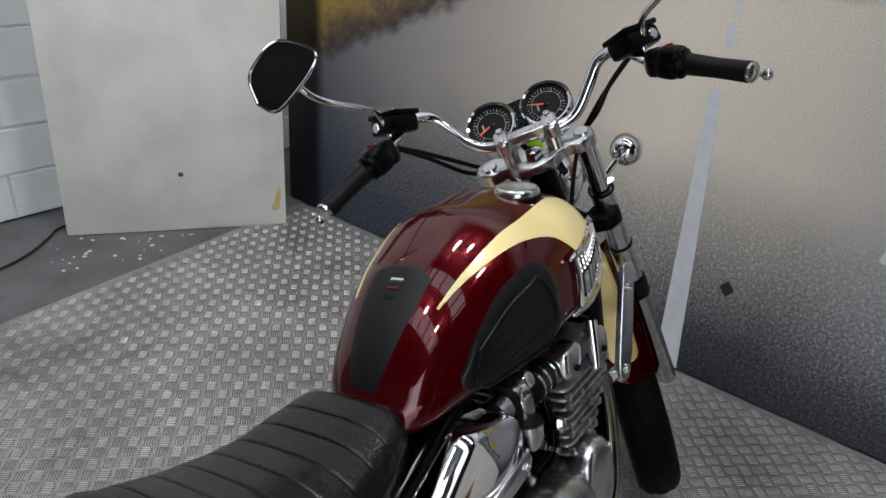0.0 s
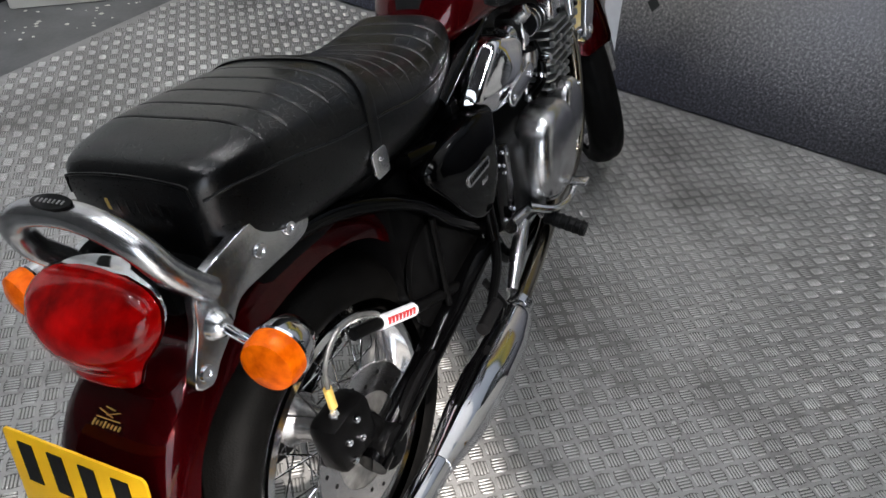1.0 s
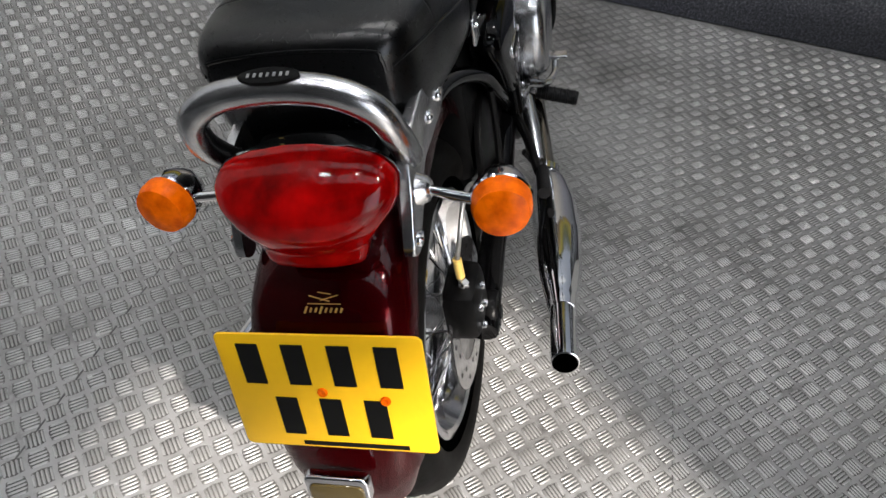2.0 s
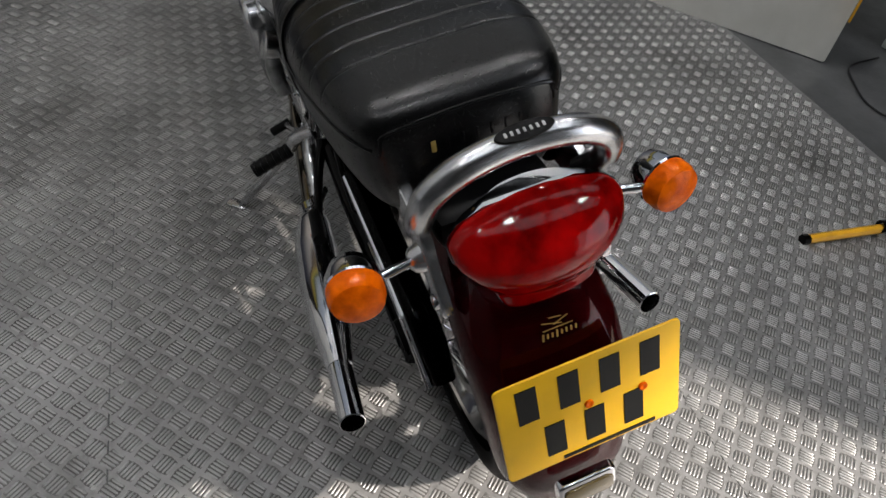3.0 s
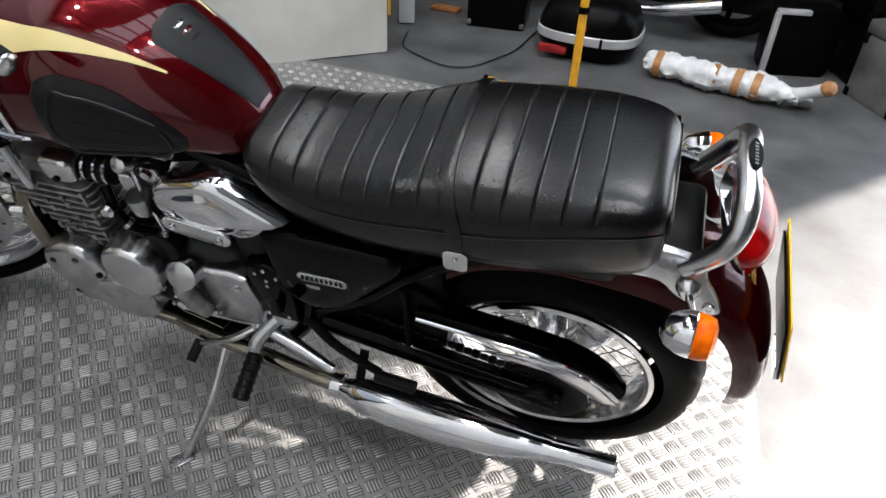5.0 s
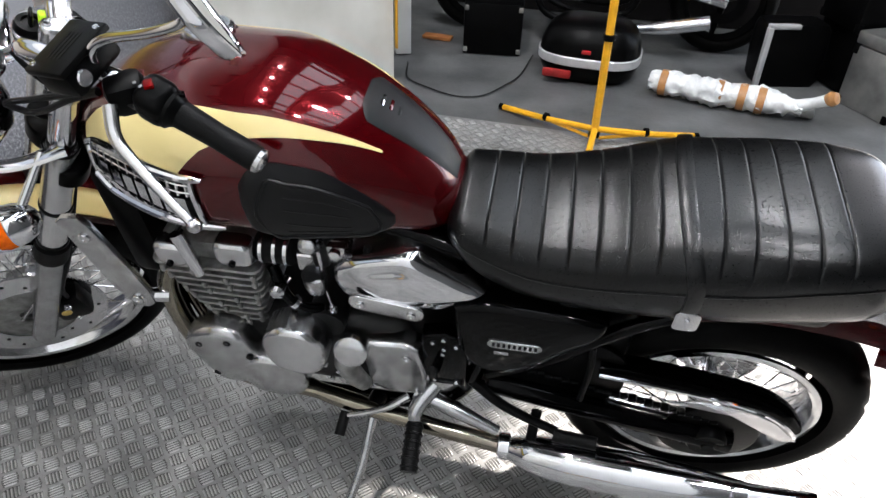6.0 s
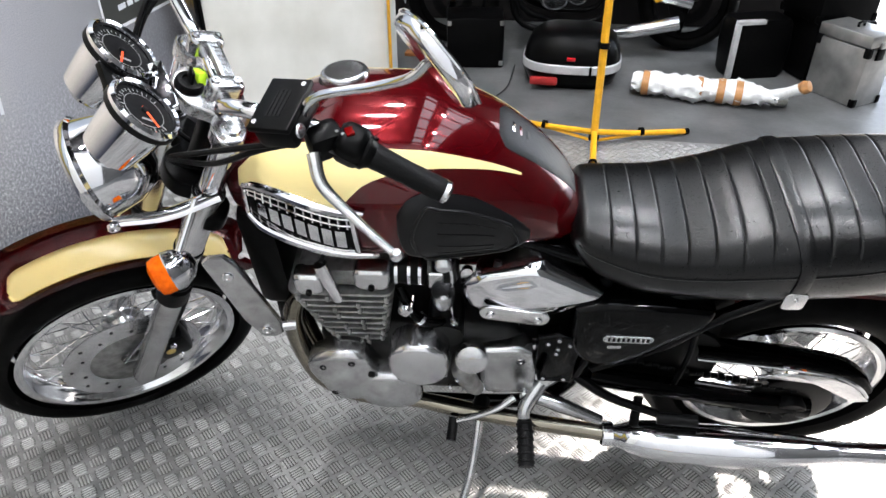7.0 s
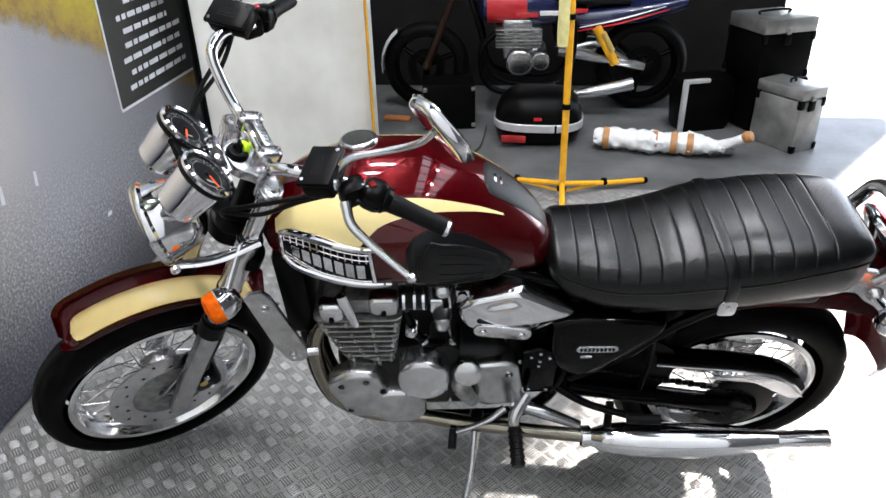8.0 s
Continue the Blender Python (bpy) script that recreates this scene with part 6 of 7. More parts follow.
for fx, fy in ((0.441, -0.305), (-0.474, -0.172), (0.072, 0.54)):
    d = Vector((fx, fy, 0))
    foot = d + Vector((0, 0, 0.012))
    leg = part("leg", tube([(0, 0, 0.075), foot * 0.5 + Vector((0, 0, 0.03)), foot], 0.0145, 8, 1), YELLOW, tri, "square yellow leg")
    part("foot", tube([foot - d.normalized() * 0.01, foot + d.normalized() * 0.012], 0.0165, 8, 1), SATIN, leg, "black foot cap")
    part("brace", tube([d * 0.05 + Vector((0, 0, 0.03)), d * 0.5 + Vector((0, 0, 0.035))], 0.008, 6, 1), YELLOW, leg)
    part("joint", lathe([(0.015, -0.01), (0.021, -0.008), (0.021, 0.008), (0.015, 0.01)], axis_pose(d * 0.5 + Vector((0, 0, 0.045)), d), 12), SATIN, leg)
hl = thing("hanging_lamp", "pale yellow plastic hand lamp hanging on the tripod", "lamp", Matrix.Translation((0.282, -1.72, 0.05)))
part("lamp_body", tube([(0, 0, 0.73), (0, 0, 0.80), (0, 0, 0.98)], [0.024, 0.028, 0.026], 16, 2), PALE_YELLOW, hl)
part("hook", tube([(0, 0, 0.98), (-0.01, 0, 1.02), (-0.035, -0.005, 1.02), (-0.035, -0.005, 0.99)], 0.004, 8), SATIN, hl)

# cables on the floor
cb = tagged(finish("floor_cable", tube([(1.27, -2.55, 0.004), (1.22, -2.32, 0.004), (1.08, -2.20, 0.004), (0.93, -2.125, 0.004), (0.80, -2.16, 0.004), (0.70, -2.33, 0.004), (0.63, -2.50, 0.004), (0.58, -2.85, 0.004)], 0.0045, 8), CABLE), "thin black cable lying in a loop on the floor", "cable")
cb = tagged(finish("floor_cable", tube([(0.95, 2.52, 0.004), (1.20, 2.585, 0.004), (1.36, 2.68, 0.004), (1.46, 2.745, 0.004), (1.68, 2.74, 0.004)], 0.006, 8), CABLE), "black cable running behind the white board", "cable")
yb = tagged(finish("yellow_pipe", tube([(0.55, 2.52, 0.011), (1.045, 2.556, 0.011)], 0.016, 10, 1), YELLOW), "short yellow pipe lying on the floor", "pipe")

# flakes of white paint on the concrete by the board
random.seed(23)
bm = bmesh.new()
for k in range(46):
    x, y, r = 1.25 + 0.62 * random.random(), 2.22 + 0.42 * random.random(), 0.004 + 0.009 * random.random() ** 2
    if x * 0.65 + y * 0.76 < 2.93:
        a0 = random.random() * 6
        slab([(x + r * (0.6 + 0.5 * random.random()) * math.cos(a0 + 1.26 * j), y + r * (0.6 + 0.5 * random.random()) * math.sin(a0 + 1.26 * j)) for j in range(5)], 0.0015, Matrix.Translation((0, 0, -0.005)), 0, bm)
tagged(finish("paint_flakes", bm, BOARD, smooth=0), "small flakes of white paint scattered on the concrete", "paint flakes", kind="stuff")

# rounded black top box with a silver band
tc = thing("top_box", "black rounded motorcycle top box with a silver band on the floor", "top box", Matrix.Translation((0.262, -2.66, -0.006)) @ Matrix.Rotation(radians(-8), 4, "Z") @ Matrix.Diagonal((1.1, 1.1, 1.0, 1)))


def box_ring(z, a, b, n=40):
    return [Vector((x, y, z)) for x, y in oval(a, b, n, 2.9)]


part("lower_shell", grid(bmesh.new(), [box_ring(0.0, 0.19, 0.15), box_ring(0.03, 0.225, 0.18), box_ring(0.085, 0.245, 0.20), box_ring(0.10, 0.247, 0.202)], True, True), SATIN, tc, "black lower shell")
part("silver_band", grid(bmesh.new(), [box_ring(0.10, 0.249, 0.204), box_ring(0.105, 0.254, 0.21), box_ring(0.145, 0.254, 0.21), box_ring(0.15, 0.249, 0.204)], True, True), SILVER_PAINT, tc, "silver band")
part("lid", grid(bmesh.new(), [box_ring(0.15, 0.247, 0.202), box_ring(0.20, 0.24, 0.195), box_ring(0.26, 0.215, 0.172), box_ring(0.30, 0.17, 0.13), box_ring(0.318, 0.09, 0.07)], True, True), SATIN, tc, "black domed lid")
part("red_reflector", box((0.13, 0.198, 0.055), (0.14, 0.03, 0.045), 0.01), FELT_RED, tc, "red reflector")
part("latch", box((0.0, 0.20, 0.185), (0.045, 0.02, 0.02), 0.005), SCARLET, tc, "red latch")
part("band_gap", box((-0.10, 0.208, 0.125), (0.012, 0.012, 0.05), 0.002), SATIN, tc)

# hard case with bright corners, and a scrap of board behind it
hc = thing("hard_case", "black hard case with bright metal corners", "case", Matrix.Translation((0.83, -2.94, -0.006)) @ Matrix.Rotation(radians(3), 4, "Z"))
part("shell", box((0, 0, 0.15), (0.34, 0.26, 0.30), 0.012), SATIN, hc)
for sx in (-1, 1):
    for z in (0.03, 0.27):
        part("corner", box((sx * 0.155, 0.12, z), (0.028, 0.024, 0.032), 0.006), BRUSHED, hc, "bright metal corner")
wd = tagged(finish("wood_scrap", box((0, 0, 0.012), (0.18, 0.07, 0.02), 0.002), CARD), "scrap of orange-brown board on the floor", "board")
wd.matrix_world = Matrix.Translation((1.18, -3.03, -0.004)) @ Matrix.Rotation(radians(-8), 4, "Z")

# parcel in bubble wrap
m, w = along_floor((-0.055, -2.445), (-0.775, -2.235), 0.062)
pc = thing("wrapped_parcel", "long parcel in white bubble wrap with brown tape bands", "parcel", m)
rows = []
random.seed(11)
for k in range(41):
    t = k / 40
    r = 0.062 * min(1, 0.55 + 3 * t, 0.35 + 3.2 * (1 - t)) * (0.88 + 0.09 * math.sin(t * 19) + 0.07 * math.sin(t * 43 + 1.0) + 0.05 * math.sin(t * 71))
    rows.append([Vector((-w / 2 + w * t, (r * 0.90 + 0.026 * random.random()) * 1.12 * math.cos(a) + 0.010 * math.sin(t * 11), (r * 0.90 + 0.026 * random.random()) * math.sin(a) * 0.95)) for a in (2 * math.pi * j / 20 for j in range(20))])
part("wrapping", grid(bmesh.new(), rows, True, True), WRAP, pc, "white bubble wrap", smooth=70)
for t in (0.10, 0.47, 0.62, 0.74):
    bm = bmesh.new()
    rr = [0.0665, 0.0685, 0.0685, 0.0665]
    grid(bm, [[Vector((-w / 2 + w * t + dx, r * 1.12 * math.cos(a), r * 0.96 * math.sin(a))) for a in (2 * math.pi * j / 20 for j in range(20))] for dx, r in zip((-0.019, -0.018, 0.018, 0.019), rr)], True)
    part("tape_band", bm, TAPE, pc, "brown tape band", smooth=60)
part("wrapped_end", tube([(w / 2 - 0.03, 0, 0.0), (w / 2 + 0.04, -0.03, 0.045), (w / 2 + 0.10, -0.06, 0.085)], [0.036, 0.026, 0.03], 14), WRAP, pc, "twisted end of the wrap")
part("wrapped_tip", lathe([(0.001, -0.03), (0.026, -0.026), (0.036, 0.0), (0.028, 0.026), (0.001, 0.034)], axis_pose((w / 2 + 0.105, -0.063, 0.090), (1, -0.5, 0.6)), 16), TAPE, pc, "brown taped tip")
part("metal_end", tube([(w / 2 - 0.02, 0.02, -0.03), (w / 2 + 0.05, 0.05, -0.035)], [0.024, 0.028], 16, 1), BRUSHED, pc, "bare metal pipe end")

# black side case, tilted back
bc = thing("black_side_case", "black plastic side case with a silver rim leaning on another", "case", Matrix.Translation((-0.80, -2.80, -0.006)) @ Matrix.Rotation(radians(12), 4, "Z"))
bm = bmesh.new()
grid(bm, [[Vector((x * k, y * k - 0.05 * z, z)) for x, y in rounded(0.36, 0.22, 0.04, 4)] for z, k in ((0.0, 0.86), (0.03, 0.95), (0.2, 1.0), (0.30, 0.97), (0.33, 0.88))], True, True)
part("shell", bm, SATIN, bc)
part("rim", box((0.172, 0.085, 0.165), (0.028, 0.036, 0.31), 0.006), SILVER_PAINT, bc, "silver rim")
part("rim", box((0.095, 0.078, 0.325), (0.17, 0.036, 0.026), 0.006), SILVER_PAINT, bc, "silver rim")
lo = thing("black_side_case", "low black case under the top box", "case", Matrix.Translation((-1.21, -2.86, -0.006)) @ Matrix.Rotation(radians(12), 4, "Z"))
part("shell", box((0, 0, 0.17), (0.38, 0.36, 0.34), 0.03), SATIN, lo)


def metal_case(name, label, m, size, lid, lid_mat, body_mat):
    w, d, h = size
    c = thing(name, label, "case", m)
    part("body", box((0, 0, (h - lid) / 2), (w, d, h - lid), 0.010), body_mat, c)
    part("lid", box((0, 0, h - lid / 2 + 0.002), (w + 0.006, d + 0.006, lid - 0.004), 0.010), lid_mat, c, "lid")
    for sx in (-1, 1):
        for sy in (-1, 1):
            part("corner_guard", box((sx * (w / 2 - 0.012), sy * (d / 2 - 0.012), h - lid - 0.02), (0.034, 0.034, 0.055), 0.008), SATIN, c, "black corner guard")
            part("foot_guard", box((sx * (w / 2 - 0.012), sy * (d / 2 - 0.012), 0.022), (0.034, 0.034, 0.046), 0.008), SATIN, c, "black corner guard")
    lt = part("latch", box((0.02, d / 2 + 0.006, h - lid - 0.03), (0.05, 0.016, 0.06), 0.004), SATIN, c, "black latch")
    part("hasp", box((0.02, d / 2 + 0.008, h - lid + 0.015), (0.03, 0.012, 0.03), 0.003), BRUSHED, lt)
    part("handle", tube([(w / 2 - 0.08, 0, h), (w / 2 - 0.08, 0, h + 0.02), (-w / 2 + 0.08, 0, h + 0.02), (-w / 2 + 0.08, 0, h)], 0.007, 8, 3), SATIN, c)
    return c


metal_case("pannier_case", "brushed aluminium pannier case with black corners on the floor", Matrix.Translation((-1.20, -2.46, -0.006)) @ Matrix.Rotation(radians(28), 4, "Z"), (0.20, 0.32, 0.38), 0.07, BRUSHED, BRUSHED)
metal_case("pannier_case", "black pannier case with a pale metal lid stacked on another", Matrix.Translation((-1.17, -2.82, 0.336)) @ Matrix.Rotation(radians(16), 4, "Z"), (0.36, 0.34, 0.36), 0.09, BRUSHED, SATIN)

# the second motorcycle, parked in the dark behind
def spoked(name, parent, c, r, w, rim_mat):
    axle = axis_pose(c, (0, 1, 0))
    prof = [(r - 0.06 + 0.06 * math.cos(radians(a)), w / 2 * math.sin(radians(a))) for a in range(-110, 111, 20)]
    whl = part(name, grid(bmesh.new(), [[axle @ Vector((q * math.cos(t), q * math.sin(t), h)) for t in (2 * math.pi * j / 48 for j in range(48))] for q, h in prof], True), TYRE, parent, "black treaded tyre")
    part("rim", grid(bmesh.new(), [[axle @ Vector((q * math.cos(t), q * math.sin(t), h)) for t in (2 * math.pi * j / 48 for j in range(48))] for q, h in ((r - 0.085, -w * 0.36), (r - 0.105, 0), (r - 0.085, w * 0.36))], True), rim_mat, whl)
    for k in range(3):
        a = 2 * math.pi * k / 3 + 0.4
        part("wheel_spoke", tube([axle @ Vector((0.03 * math.cos(a), 0.03 * math.sin(a), 0)), axle @ Vector(((r - 0.09) * math.cos(a), (r - 0.09) * math.sin(a), 0))], [0.026, 0.016], 8, 1), rim_mat, whl)
    part("brake_disc", lathe([(0.07, 0.002), (0.13, 0.002), (0.13, -0.002), (0.07, -0.002)], axis_pose(Vector(c) + Vector((0, 0.06, 0)), (0, 1, 0)), 40), SATIN, whl, "dark brake disc")
    return whl


b2 = thing("parked_motorcycle", "dark blue, red and white motorcycle parked in the shade", "motorcycle", Matrix.Translation((0.0, -3.27, -0.006)) @ Matrix.Rotation(radians(-3), 4, "Z"))
spoked("front_wheel", b2, (0.98, 0, 0.30), 0.30, 0.12, SATIN)
spoked("rear_wheel", b2, (-0.50, 0, 0.31), 0.31, 0.17, SATIN)
for s in SIDES:
    part("fork_leg", tube([(0.98, s * 0.10, 0.30), (0.72, s * 0.10, 0.92)], [0.026, 0.022], 12, 1), ORANGE_RIM, b2, "dull gold fork leg")
    part("swing_arm", tube([(0.08, s * 0.12, 0.42), (-0.25, s * 0.12, 0.36), (-0.50, s * 0.12, 0.31)], [0.03, 0.028, 0.03], 10), POLISHED, b2, "bright braced swinging arm")
    part("arm_brace", tube([(0.0, s * 0.12, 0.44), (-0.18, s * 0.12, 0.47), (-0.38, s * 0.12, 0.36)], 0.018, 8), POLISHED, b2)
    sh = part("suspension_unit", tube([(-0.16, s * 0.15, 0.58), (-0.30, s * 0.15, 0.34)], 0.030, 14, 1), YELLOW, b2, "yellow rear spring unit")
    part("reservoir", tube([(-0.20, s * 0.17, 0.55), (-0.27, s * 0.175, 0.43)], 0.02, 12, 1), GOLD, sh)
    for k in range(3):
        x = 0.30 + 0.10 * k
        part("carburettor", box((x - 0.08, s * 0.13, 0.53), (0.06, 0.06, 0.10), 0.015), ALLOY, b2)
    part("frame_tube", tube([(0.70, s * 0.05, 0.85), (0.60, s * 0.12, 0.55), (0.50, s * 0.14, 0.25), (0.05, s * 0.14, 0.22), (-0.02, s * 0.13, 0.60), (0.1, s * 0.1, 0.75)], 0.018, 10), SATIN, b2, "black frame tube")
    part("engine_cover", fat(oval(0.09, 0.085, 24, 2.3), 0.05, upright(0.34, s * 0.16, 0.36, s), 0.02), ALLOY, b2, "alloy engine cover")
    part("engine_cover", fat(oval(0.06, 0.06, 24, 2.3), 0.05, upright(0.20, s * 0.16, 0.37, s), 0.015), ALLOY, b2)
    part("cam_box", box((0.36, s * 0.09, 0.60), (0.20, 0.14, 0.07), 0.02), ALLOY, b2)
    for k in range(3):
        part("side_stripe", box((0.30 - 0.16 * k, s * 0.148, 0.66 + 0.012 * k), (0.15, 0.008, 0.03), 0.003), (SCARLET, WHITE_GLOSS, SCARLET)[k], b2)
part("engine_block", box((0.33, 0, 0.48), (0.26, 0.30, 0.22), 0.03), ALLOY, b2, "grey engine block")
for k in range(6):
    part("cooling_fin", box((0.35, 0, 0.46 + 0.022 * k), (0.30, 0.36, 0.007), 0.002), DULL, b2)
bm = bmesh.new()
grid(bm, [[Vector((x, y * k, zc - 0.15 + z * k)) for y, z in oval(0.15, 0.13, 24, 2.5)] for x, k, zc in ((0.62, 0.35, 0.84), (0.58, 0.8, 0.85), (0.42, 1.0, 0.86), (0.20, 0.95, 0.83), (0.05, 0.55, 0.80))], True, True)
part("fuel_tank", bm, BLUE, b2, "dark blue fuel tank with a red flash")
part("tank_flash", grid(bmesh.new(), [[Vector((x, y * k * 1.015, zc - 0.15 + z * k * 1.015)) for y, z in oval(0.15, 0.13, 24, 2.5)] for x, k, zc in ((0.56, 0.85, 0.85), (0.42, 1.0, 0.86), (0.30, 0.98, 0.845))], True), SCARLET, b2, "red flash")
bm = bmesh.new()
grid(bm, [[Vector((x, y * k, zc - 0.15 + z * k)) for y, z in oval(0.13, 0.07, 20, 3)] for x, k, zc in ((0.08, 0.7, 0.78), (-0.1, 1.0, 0.76), (-0.45, 1.0, 0.80), (-0.75, 0.6, 0.86))], True, True)
part("tail_cowl", bm, BLUE, b2, "dark blue tail")
for s in SIDES:
    part("tail_stripe", tube([(-0.02, s * 0.132, 0.55), (-0.30, s * 0.136, 0.60), (-0.62, s * 0.115, 0.68)], [0.012, 0.02, 0.01], 8, flat=0.4), SCARLET, b2, "red stripe")
    part("tail_stripe", tube([(-0.05, s * 0.134, 0.575), (-0.30, s * 0.138, 0.625), (-0.6, s * 0.117, 0.70)], [0.008, 0.012, 0.006], 8, flat=0.4), WHITE_GLOSS, b2, "white stripe")
part("silencer", tube([(0.10, 0.19, 0.14), (-0.05, 0.20, 0.15), (-0.15, 0.21, 0.165), (-0.42, 0.22, 0.225)], [0.022, 0.028, 0.042, 0.042], 18), POLISHED, b2, "bright steel silencer")
part("header_pipe", tube([(0.50, 0.14, 0.55), (0.60, 0.15, 0.42), (0.52, 0.17, 0.18), (0.10, 0.19, 0.14)], 0.02, 12), SATIN, b2)
part("seat", box((-0.18, 0, 0.74), (0.42, 0.22, 0.06), 0.025), LEATHER, b2)
part("handlebar", tube([(0.68, 0.36, 1.0), (0.70, 0.2, 1.0), (0.72, 0, 0.97), (0.70, -0.2, 1.0), (0.68, -0.36, 1.0)], 0.012, 10), SATIN, b2)
part("front_mudguard", grid(bmesh.new(), [[Vector((0.98 + (0.325 - 0.02 * abs(f)) * math.cos(radians(a)), 0.07 * f, 0.30 + (0.325 - 0.02 * abs(f)) * math.sin(radians(a)))) for f in (-1, -0.5, 0, 0.5, 1)] for a in range(-8, 53, 10)]), WHITE_GLOSS, b2, "white front mudguard")
part("side_panel", box((0.0, 0, 0.58), (0.22, 0.22, 0.24), 0.03), SATIN, b2)
part("prop_stand", tube([(0.05, 0.12, 0.24), (0.08, 0.24, 0.006)], 0.010, 8, 1), SATIN, b2)

# round ceiling lamps hung under the beams
def bay_lamp(m):
    c = thing("ceiling_lamp", "round white workshop lamp hanging under a beam, lit", "lamp", m, group="round ceiling lamps")
    part("hood", lathe([(0.011, 0.14), (0.05, 0.14), (0.06, 0.06), (0.13, 0.0), (0.135, -0.006), (0.125, -0.002)], Matrix(), 28), WHITE_GLOSS, c, "white metal hood")
    part("diffuser", lathe([(0.001, -0.012), (0.09, -0.010), (0.124, -0.001), (0.001, 0.004)], Matrix(), 28), LED, c, "glowing round diffuser")
    return c


light = bay_lamp(BUILD @ Matrix.Translation((-0.70, -1.7, CEIL - 0.10)))
for a, b in ((-0.70, -0.5), (-0.70, 0.7), (-0.70, 1.9), (-3.4, -1.7), (-3.4, 0.7), (-3.4, 2.5)):
    copy_thing(light, BUILD @ Matrix.Translation((a, b, CEIL - 0.10)))

# ---- pieces of walls and floor ----
# block wall: painted blocks proud of their joints
north = bpy.data.objects["wall_north"]
bw, bh, gap = 0.44, 0.215, 0.010
bm = box((0, 0, 0), (bw - gap, 0.02, bh - gap), 0.005, segments=1)
block_mesh = bpy.data.meshes.new("block")
bm.to_mesh(block_mesh)
bm.free()
block_mesh.materials.append(WHITE_WALL)
for row in range(25):
    for k in range(8):
        ob = new("block", block_mesh)
        ob.parent = north
        ob.matrix_world = BUILD @ Matrix.Translation((-2.66 + k * bw + (bw / 2 if row % 2 else 0), NORTH + 0.016, bh * (row + 0.5)))

# raised-bar metal floor: sheets with seams, five-bar pattern
OUTLINE = [(-0.462, 2.155), (2.425, 2.175), (2.092, -1.97), (-0.462, -1.77)]
PLATE_TURN = Matrix.Rotation(radians(-4.4), 4, "Z")


def clip(poly, normal, limit):
    out = []
    for a, b in zip(poly, poly[1:] + poly[:1]):
        da, db = normal[0] * a[0] + normal[1] * a[1] - limit, normal[0] * b[0] + normal[1] * b[1] - limit
        if da <= 0:
            out.append(a)
        if da * db < 0:
            t = da / (da - db)
            out.append((a[0] + t * (b[0] - a[0]), a[1] + t * (b[1] - a[1])))
    return out


plates = thing("tread_floor", "scuffed aluminium tread plate floor in screwed sheets", "floor", kind="structure")
across = PLATE_TURN @ Vector((0, 1, 0))
lengthwise = PLATE_TURN @ Vector((1, 0, 0))
LINES = [-2.9, -1.677, -0.457, 0.768, 1.988, 3.2]
for a, b in zip(LINES, LINES[1:]):
    poly = clip(OUTLINE, (across.x, across.y), b - 0.0016)
    poly = clip(poly, (-across.x, -across.y), -a - 0.0016)
    if len(poly) > 2:
        part("sheet", slab(poly, 0.005, Matrix.Translation((0, 0, -0.005)), 0), TREAD, plates, smooth=0)
# the bars, one joined mesh
PITCH, BAR_L, BAR_W, BAR_H = 0.0435, 0.0365, 0.0036, 0.0026
ang = radians(-4.4 + 45)
ca, sa = math.cos(ang), math.sin(ang)
cells = []
for i in range(-80, 80):
    for j in range(-80, 80):
        x, y = 0.47 + (i * ca - j * sa) * PITCH, 0.634 + (i * sa + j * ca) * PITCH
        inside = all((b[0] - a[0]) * (y - a[1]) - (b[1] - a[1]) * (x - a[0]) < -0.03 * math.hypot(b[0] - a[0], b[1] - a[1]) for a, b in zip(OUTLINE, OUTLINE[1:] + OUTLINE[:1]))
        if inside:
            cells.append((x, y, (i + j + 1) % 2))
cells = np.array(cells)
shape = np.array([(-0.5, 0, 0), (-0.36, -0.5, 0), (0.36, -0.5, 0), (0.5, 0, 0), (0.36, 0.5, 0), (-0.36, 0.5, 0), (-0.33, -0.16, 1), (0.33, -0.16, 1), (0.33, 0.16, 1), (-0.33, 0.16, 1)]) * (BAR_L, BAR_W * 1.5, BAR_H)
allv = []
for k in range(5):
    off = (k - 2) * 0.0076
    length = 0.86 if k in (0, 4) else 1.0
    for turn in (0, 1):
        sel = cells[cells[:, 2] == turn]
        p = shape.copy()
        p[:, 0] *= length
        p[:, 1] += off
        if turn:
            p = np.stack([-p[:, 1], p[:, 0], p[:, 2]], 1)
        q = np.stack([p[:, 0] * ca - p[:, 1] * sa, p[:, 0] * sa + p[:, 1] * ca, p[:, 2]], 1)
        allv.append((sel[:, None, :2] + q[None, :, :2], np.broadcast_to(q[None, :, 2:], (len(sel), 10, 1))))
V = np.concatenate([np.concatenate([xy, z], 2).reshape(-1, 3) for xy, z in allv])
n_bars = len(V) // 10
quads = [(0, 1, 6, 9), (1, 2, 7, 6), (2, 3, 8, 7), (4, 5, 9, 8), (6, 7, 8, 9)]
tris = [(3, 4, 8), (5, 0, 9)]
me = bpy.data.meshes.new("tread_bars")
base = np.arange(n_bars)[:, None] * 10
F4 = np.concatenate([base + np.array(f)[None, :] for f in quads])
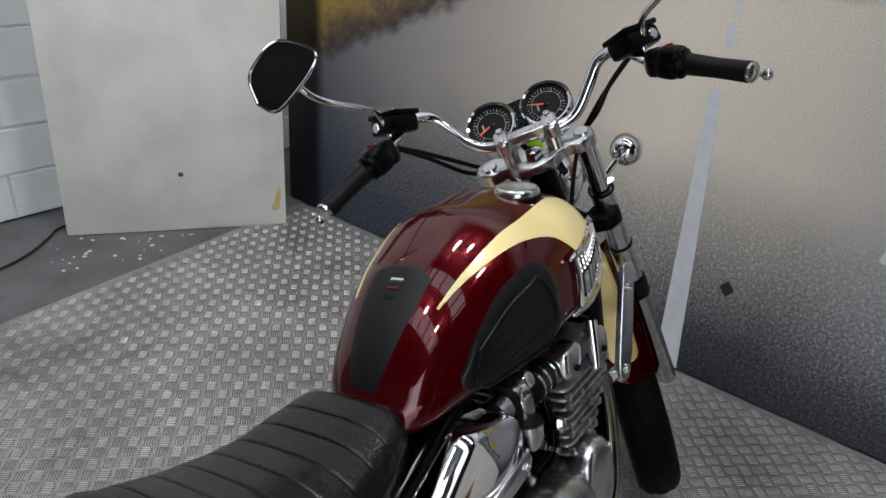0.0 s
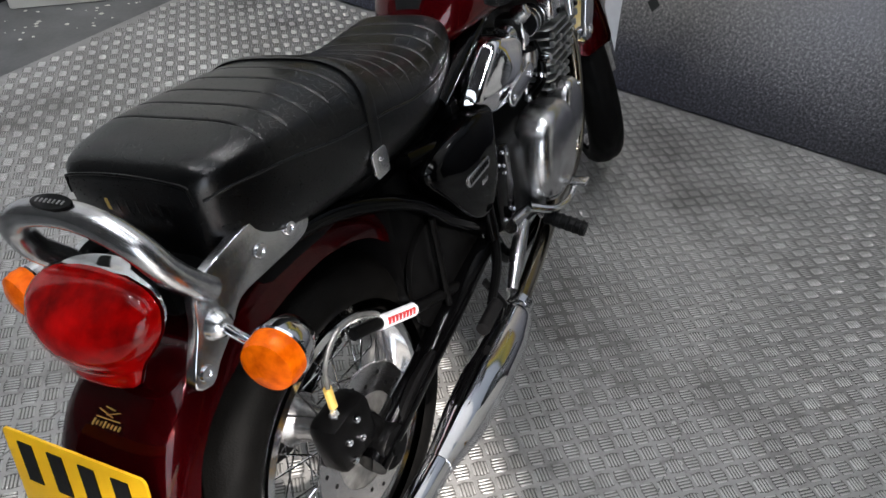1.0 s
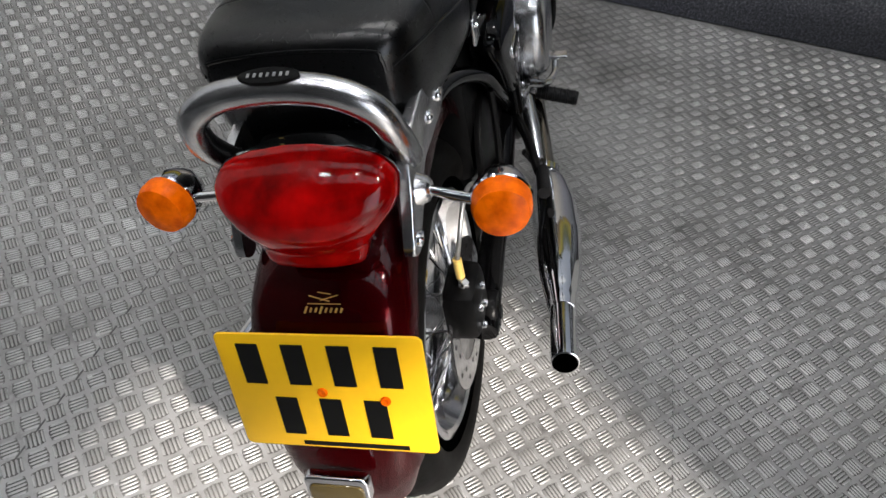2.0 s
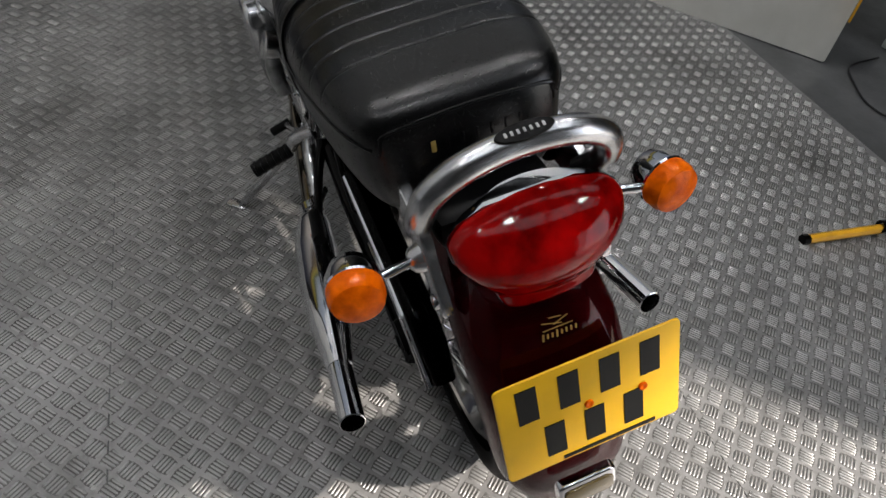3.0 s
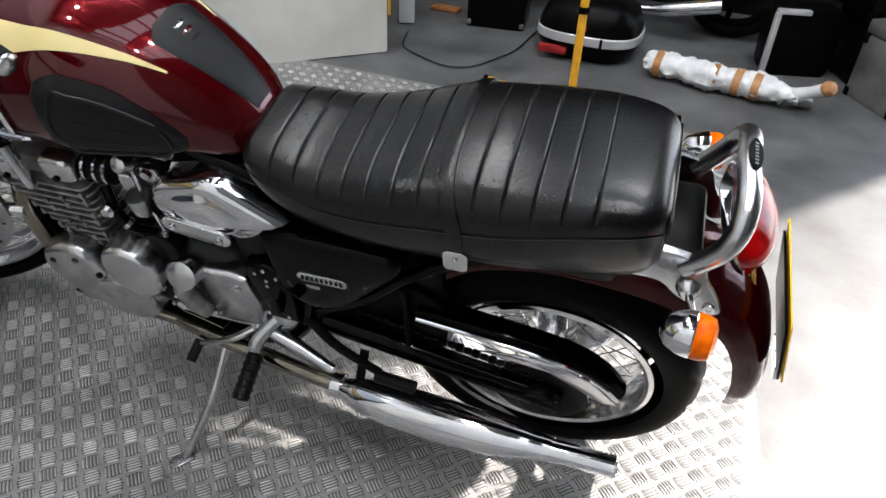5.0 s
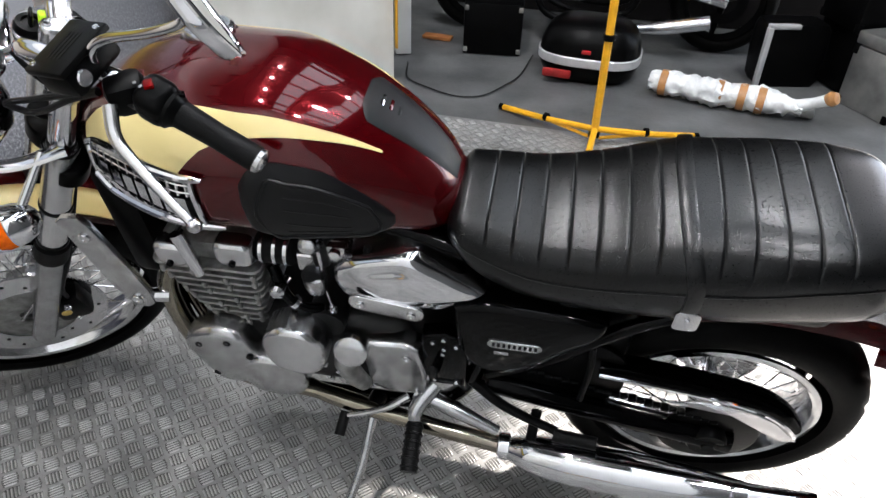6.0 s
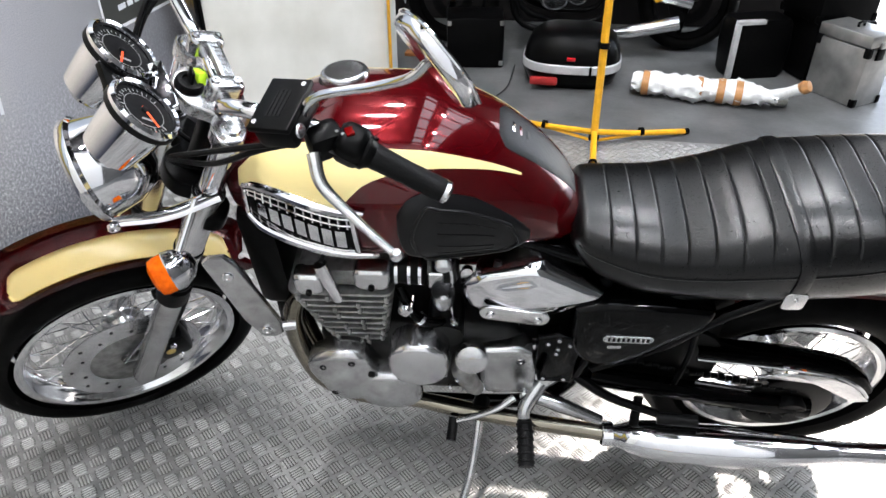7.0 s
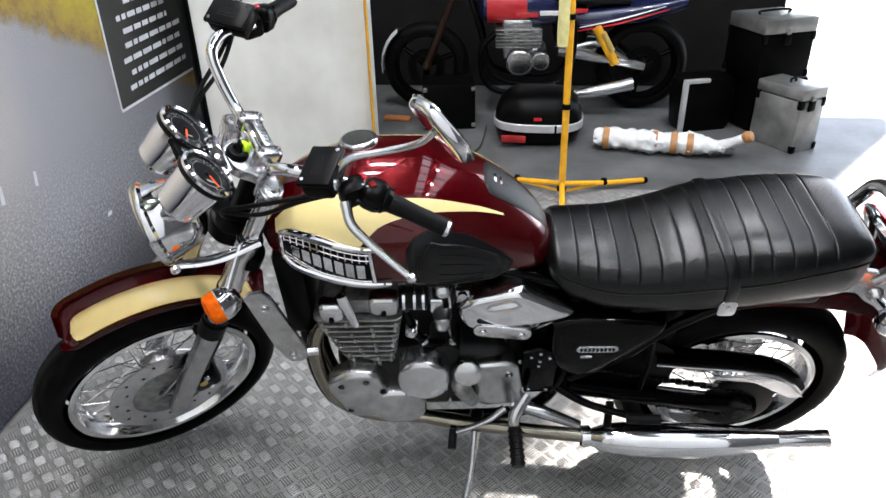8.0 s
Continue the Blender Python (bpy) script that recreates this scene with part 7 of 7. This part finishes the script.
F3 = np.concatenate([base + np.array(f)[None, :] for f in tris])
me.vertices.add(len(V))
me.vertices.foreach_set("co", V.astype(np.float32).ravel())
me.loops.add(F4.size + F3.size)
me.loops.foreach_set("vertex_index", np.concatenate([F4.ravel(), F3.ravel()]).astype(np.int32))
me.polygons.add(len(F4) + len(F3))
me.polygons.foreach_set("loop_start", np.concatenate([np.arange(len(F4)) * 4, F4.size + np.arange(len(F3)) * 3]).astype(np.int32))
me.update(calc_edges=True)
me.validate()
me.materials.append(TREAD_BAR)
bars = new("tread_bars", me)
bars.parent = plates
tagged(bars, "raised five-bar tread pattern", kind="stuff")
# dark grime lodged between the bars of each cluster
half = np.array([(-0.0155, -0.0175), (0.0155, -0.0175), (0.0185, 0.0), (0.0155, 0.0175), (-0.0155, 0.0175), (-0.0185, 0.0)])
V = []
for turn in (0, 1):
    sel = cells[cells[:, 2] == turn]
    p = half if not turn else np.stack([-half[:, 1], half[:, 0]], 1)
    r = np.stack([p[:, 0] * ca - p[:, 1] * sa, p[:, 0] * sa + p[:, 1] * ca], 1)
    V.append((sel[:, None, :2] + r[None]).reshape(-1, 2))
V = np.concatenate(V)
V = np.concatenate([V, np.full((len(V), 1), 0.0005)], 1)
me = bpy.data.meshes.new("tread_grime")
me.vertices.add(len(V))
me.vertices.foreach_set("co", V.astype(np.float32).ravel())
me.loops.add(len(V))
me.loops.foreach_set("vertex_index", np.arange(len(V), dtype=np.int32))
me.polygons.add(len(V) // 6)
me.polygons.foreach_set("loop_start", (np.arange(len(V) // 6) * 6).astype(np.int32))
me.update(calc_edges=True)
me.validate()
me.materials.append(TREAD_GRIME)
grime = new("tread_grime", me)
grime.parent = plates
tagged(grime, "dark dirt lodged between the raised bars", kind="stuff")
# countersunk screws along the seams
for line in LINES[2:4]:
    for k in range(9):
        for side in (-1, 1):
            p = across * (line + side * 0.022) + lengthwise * (-0.35 + 0.33 * k + 0.05 * side)
            bolt((p.x, p.y, 0.0), (0, 0, 1), plates, 0.0055, 0.0016, BRUSHED, name="screw")
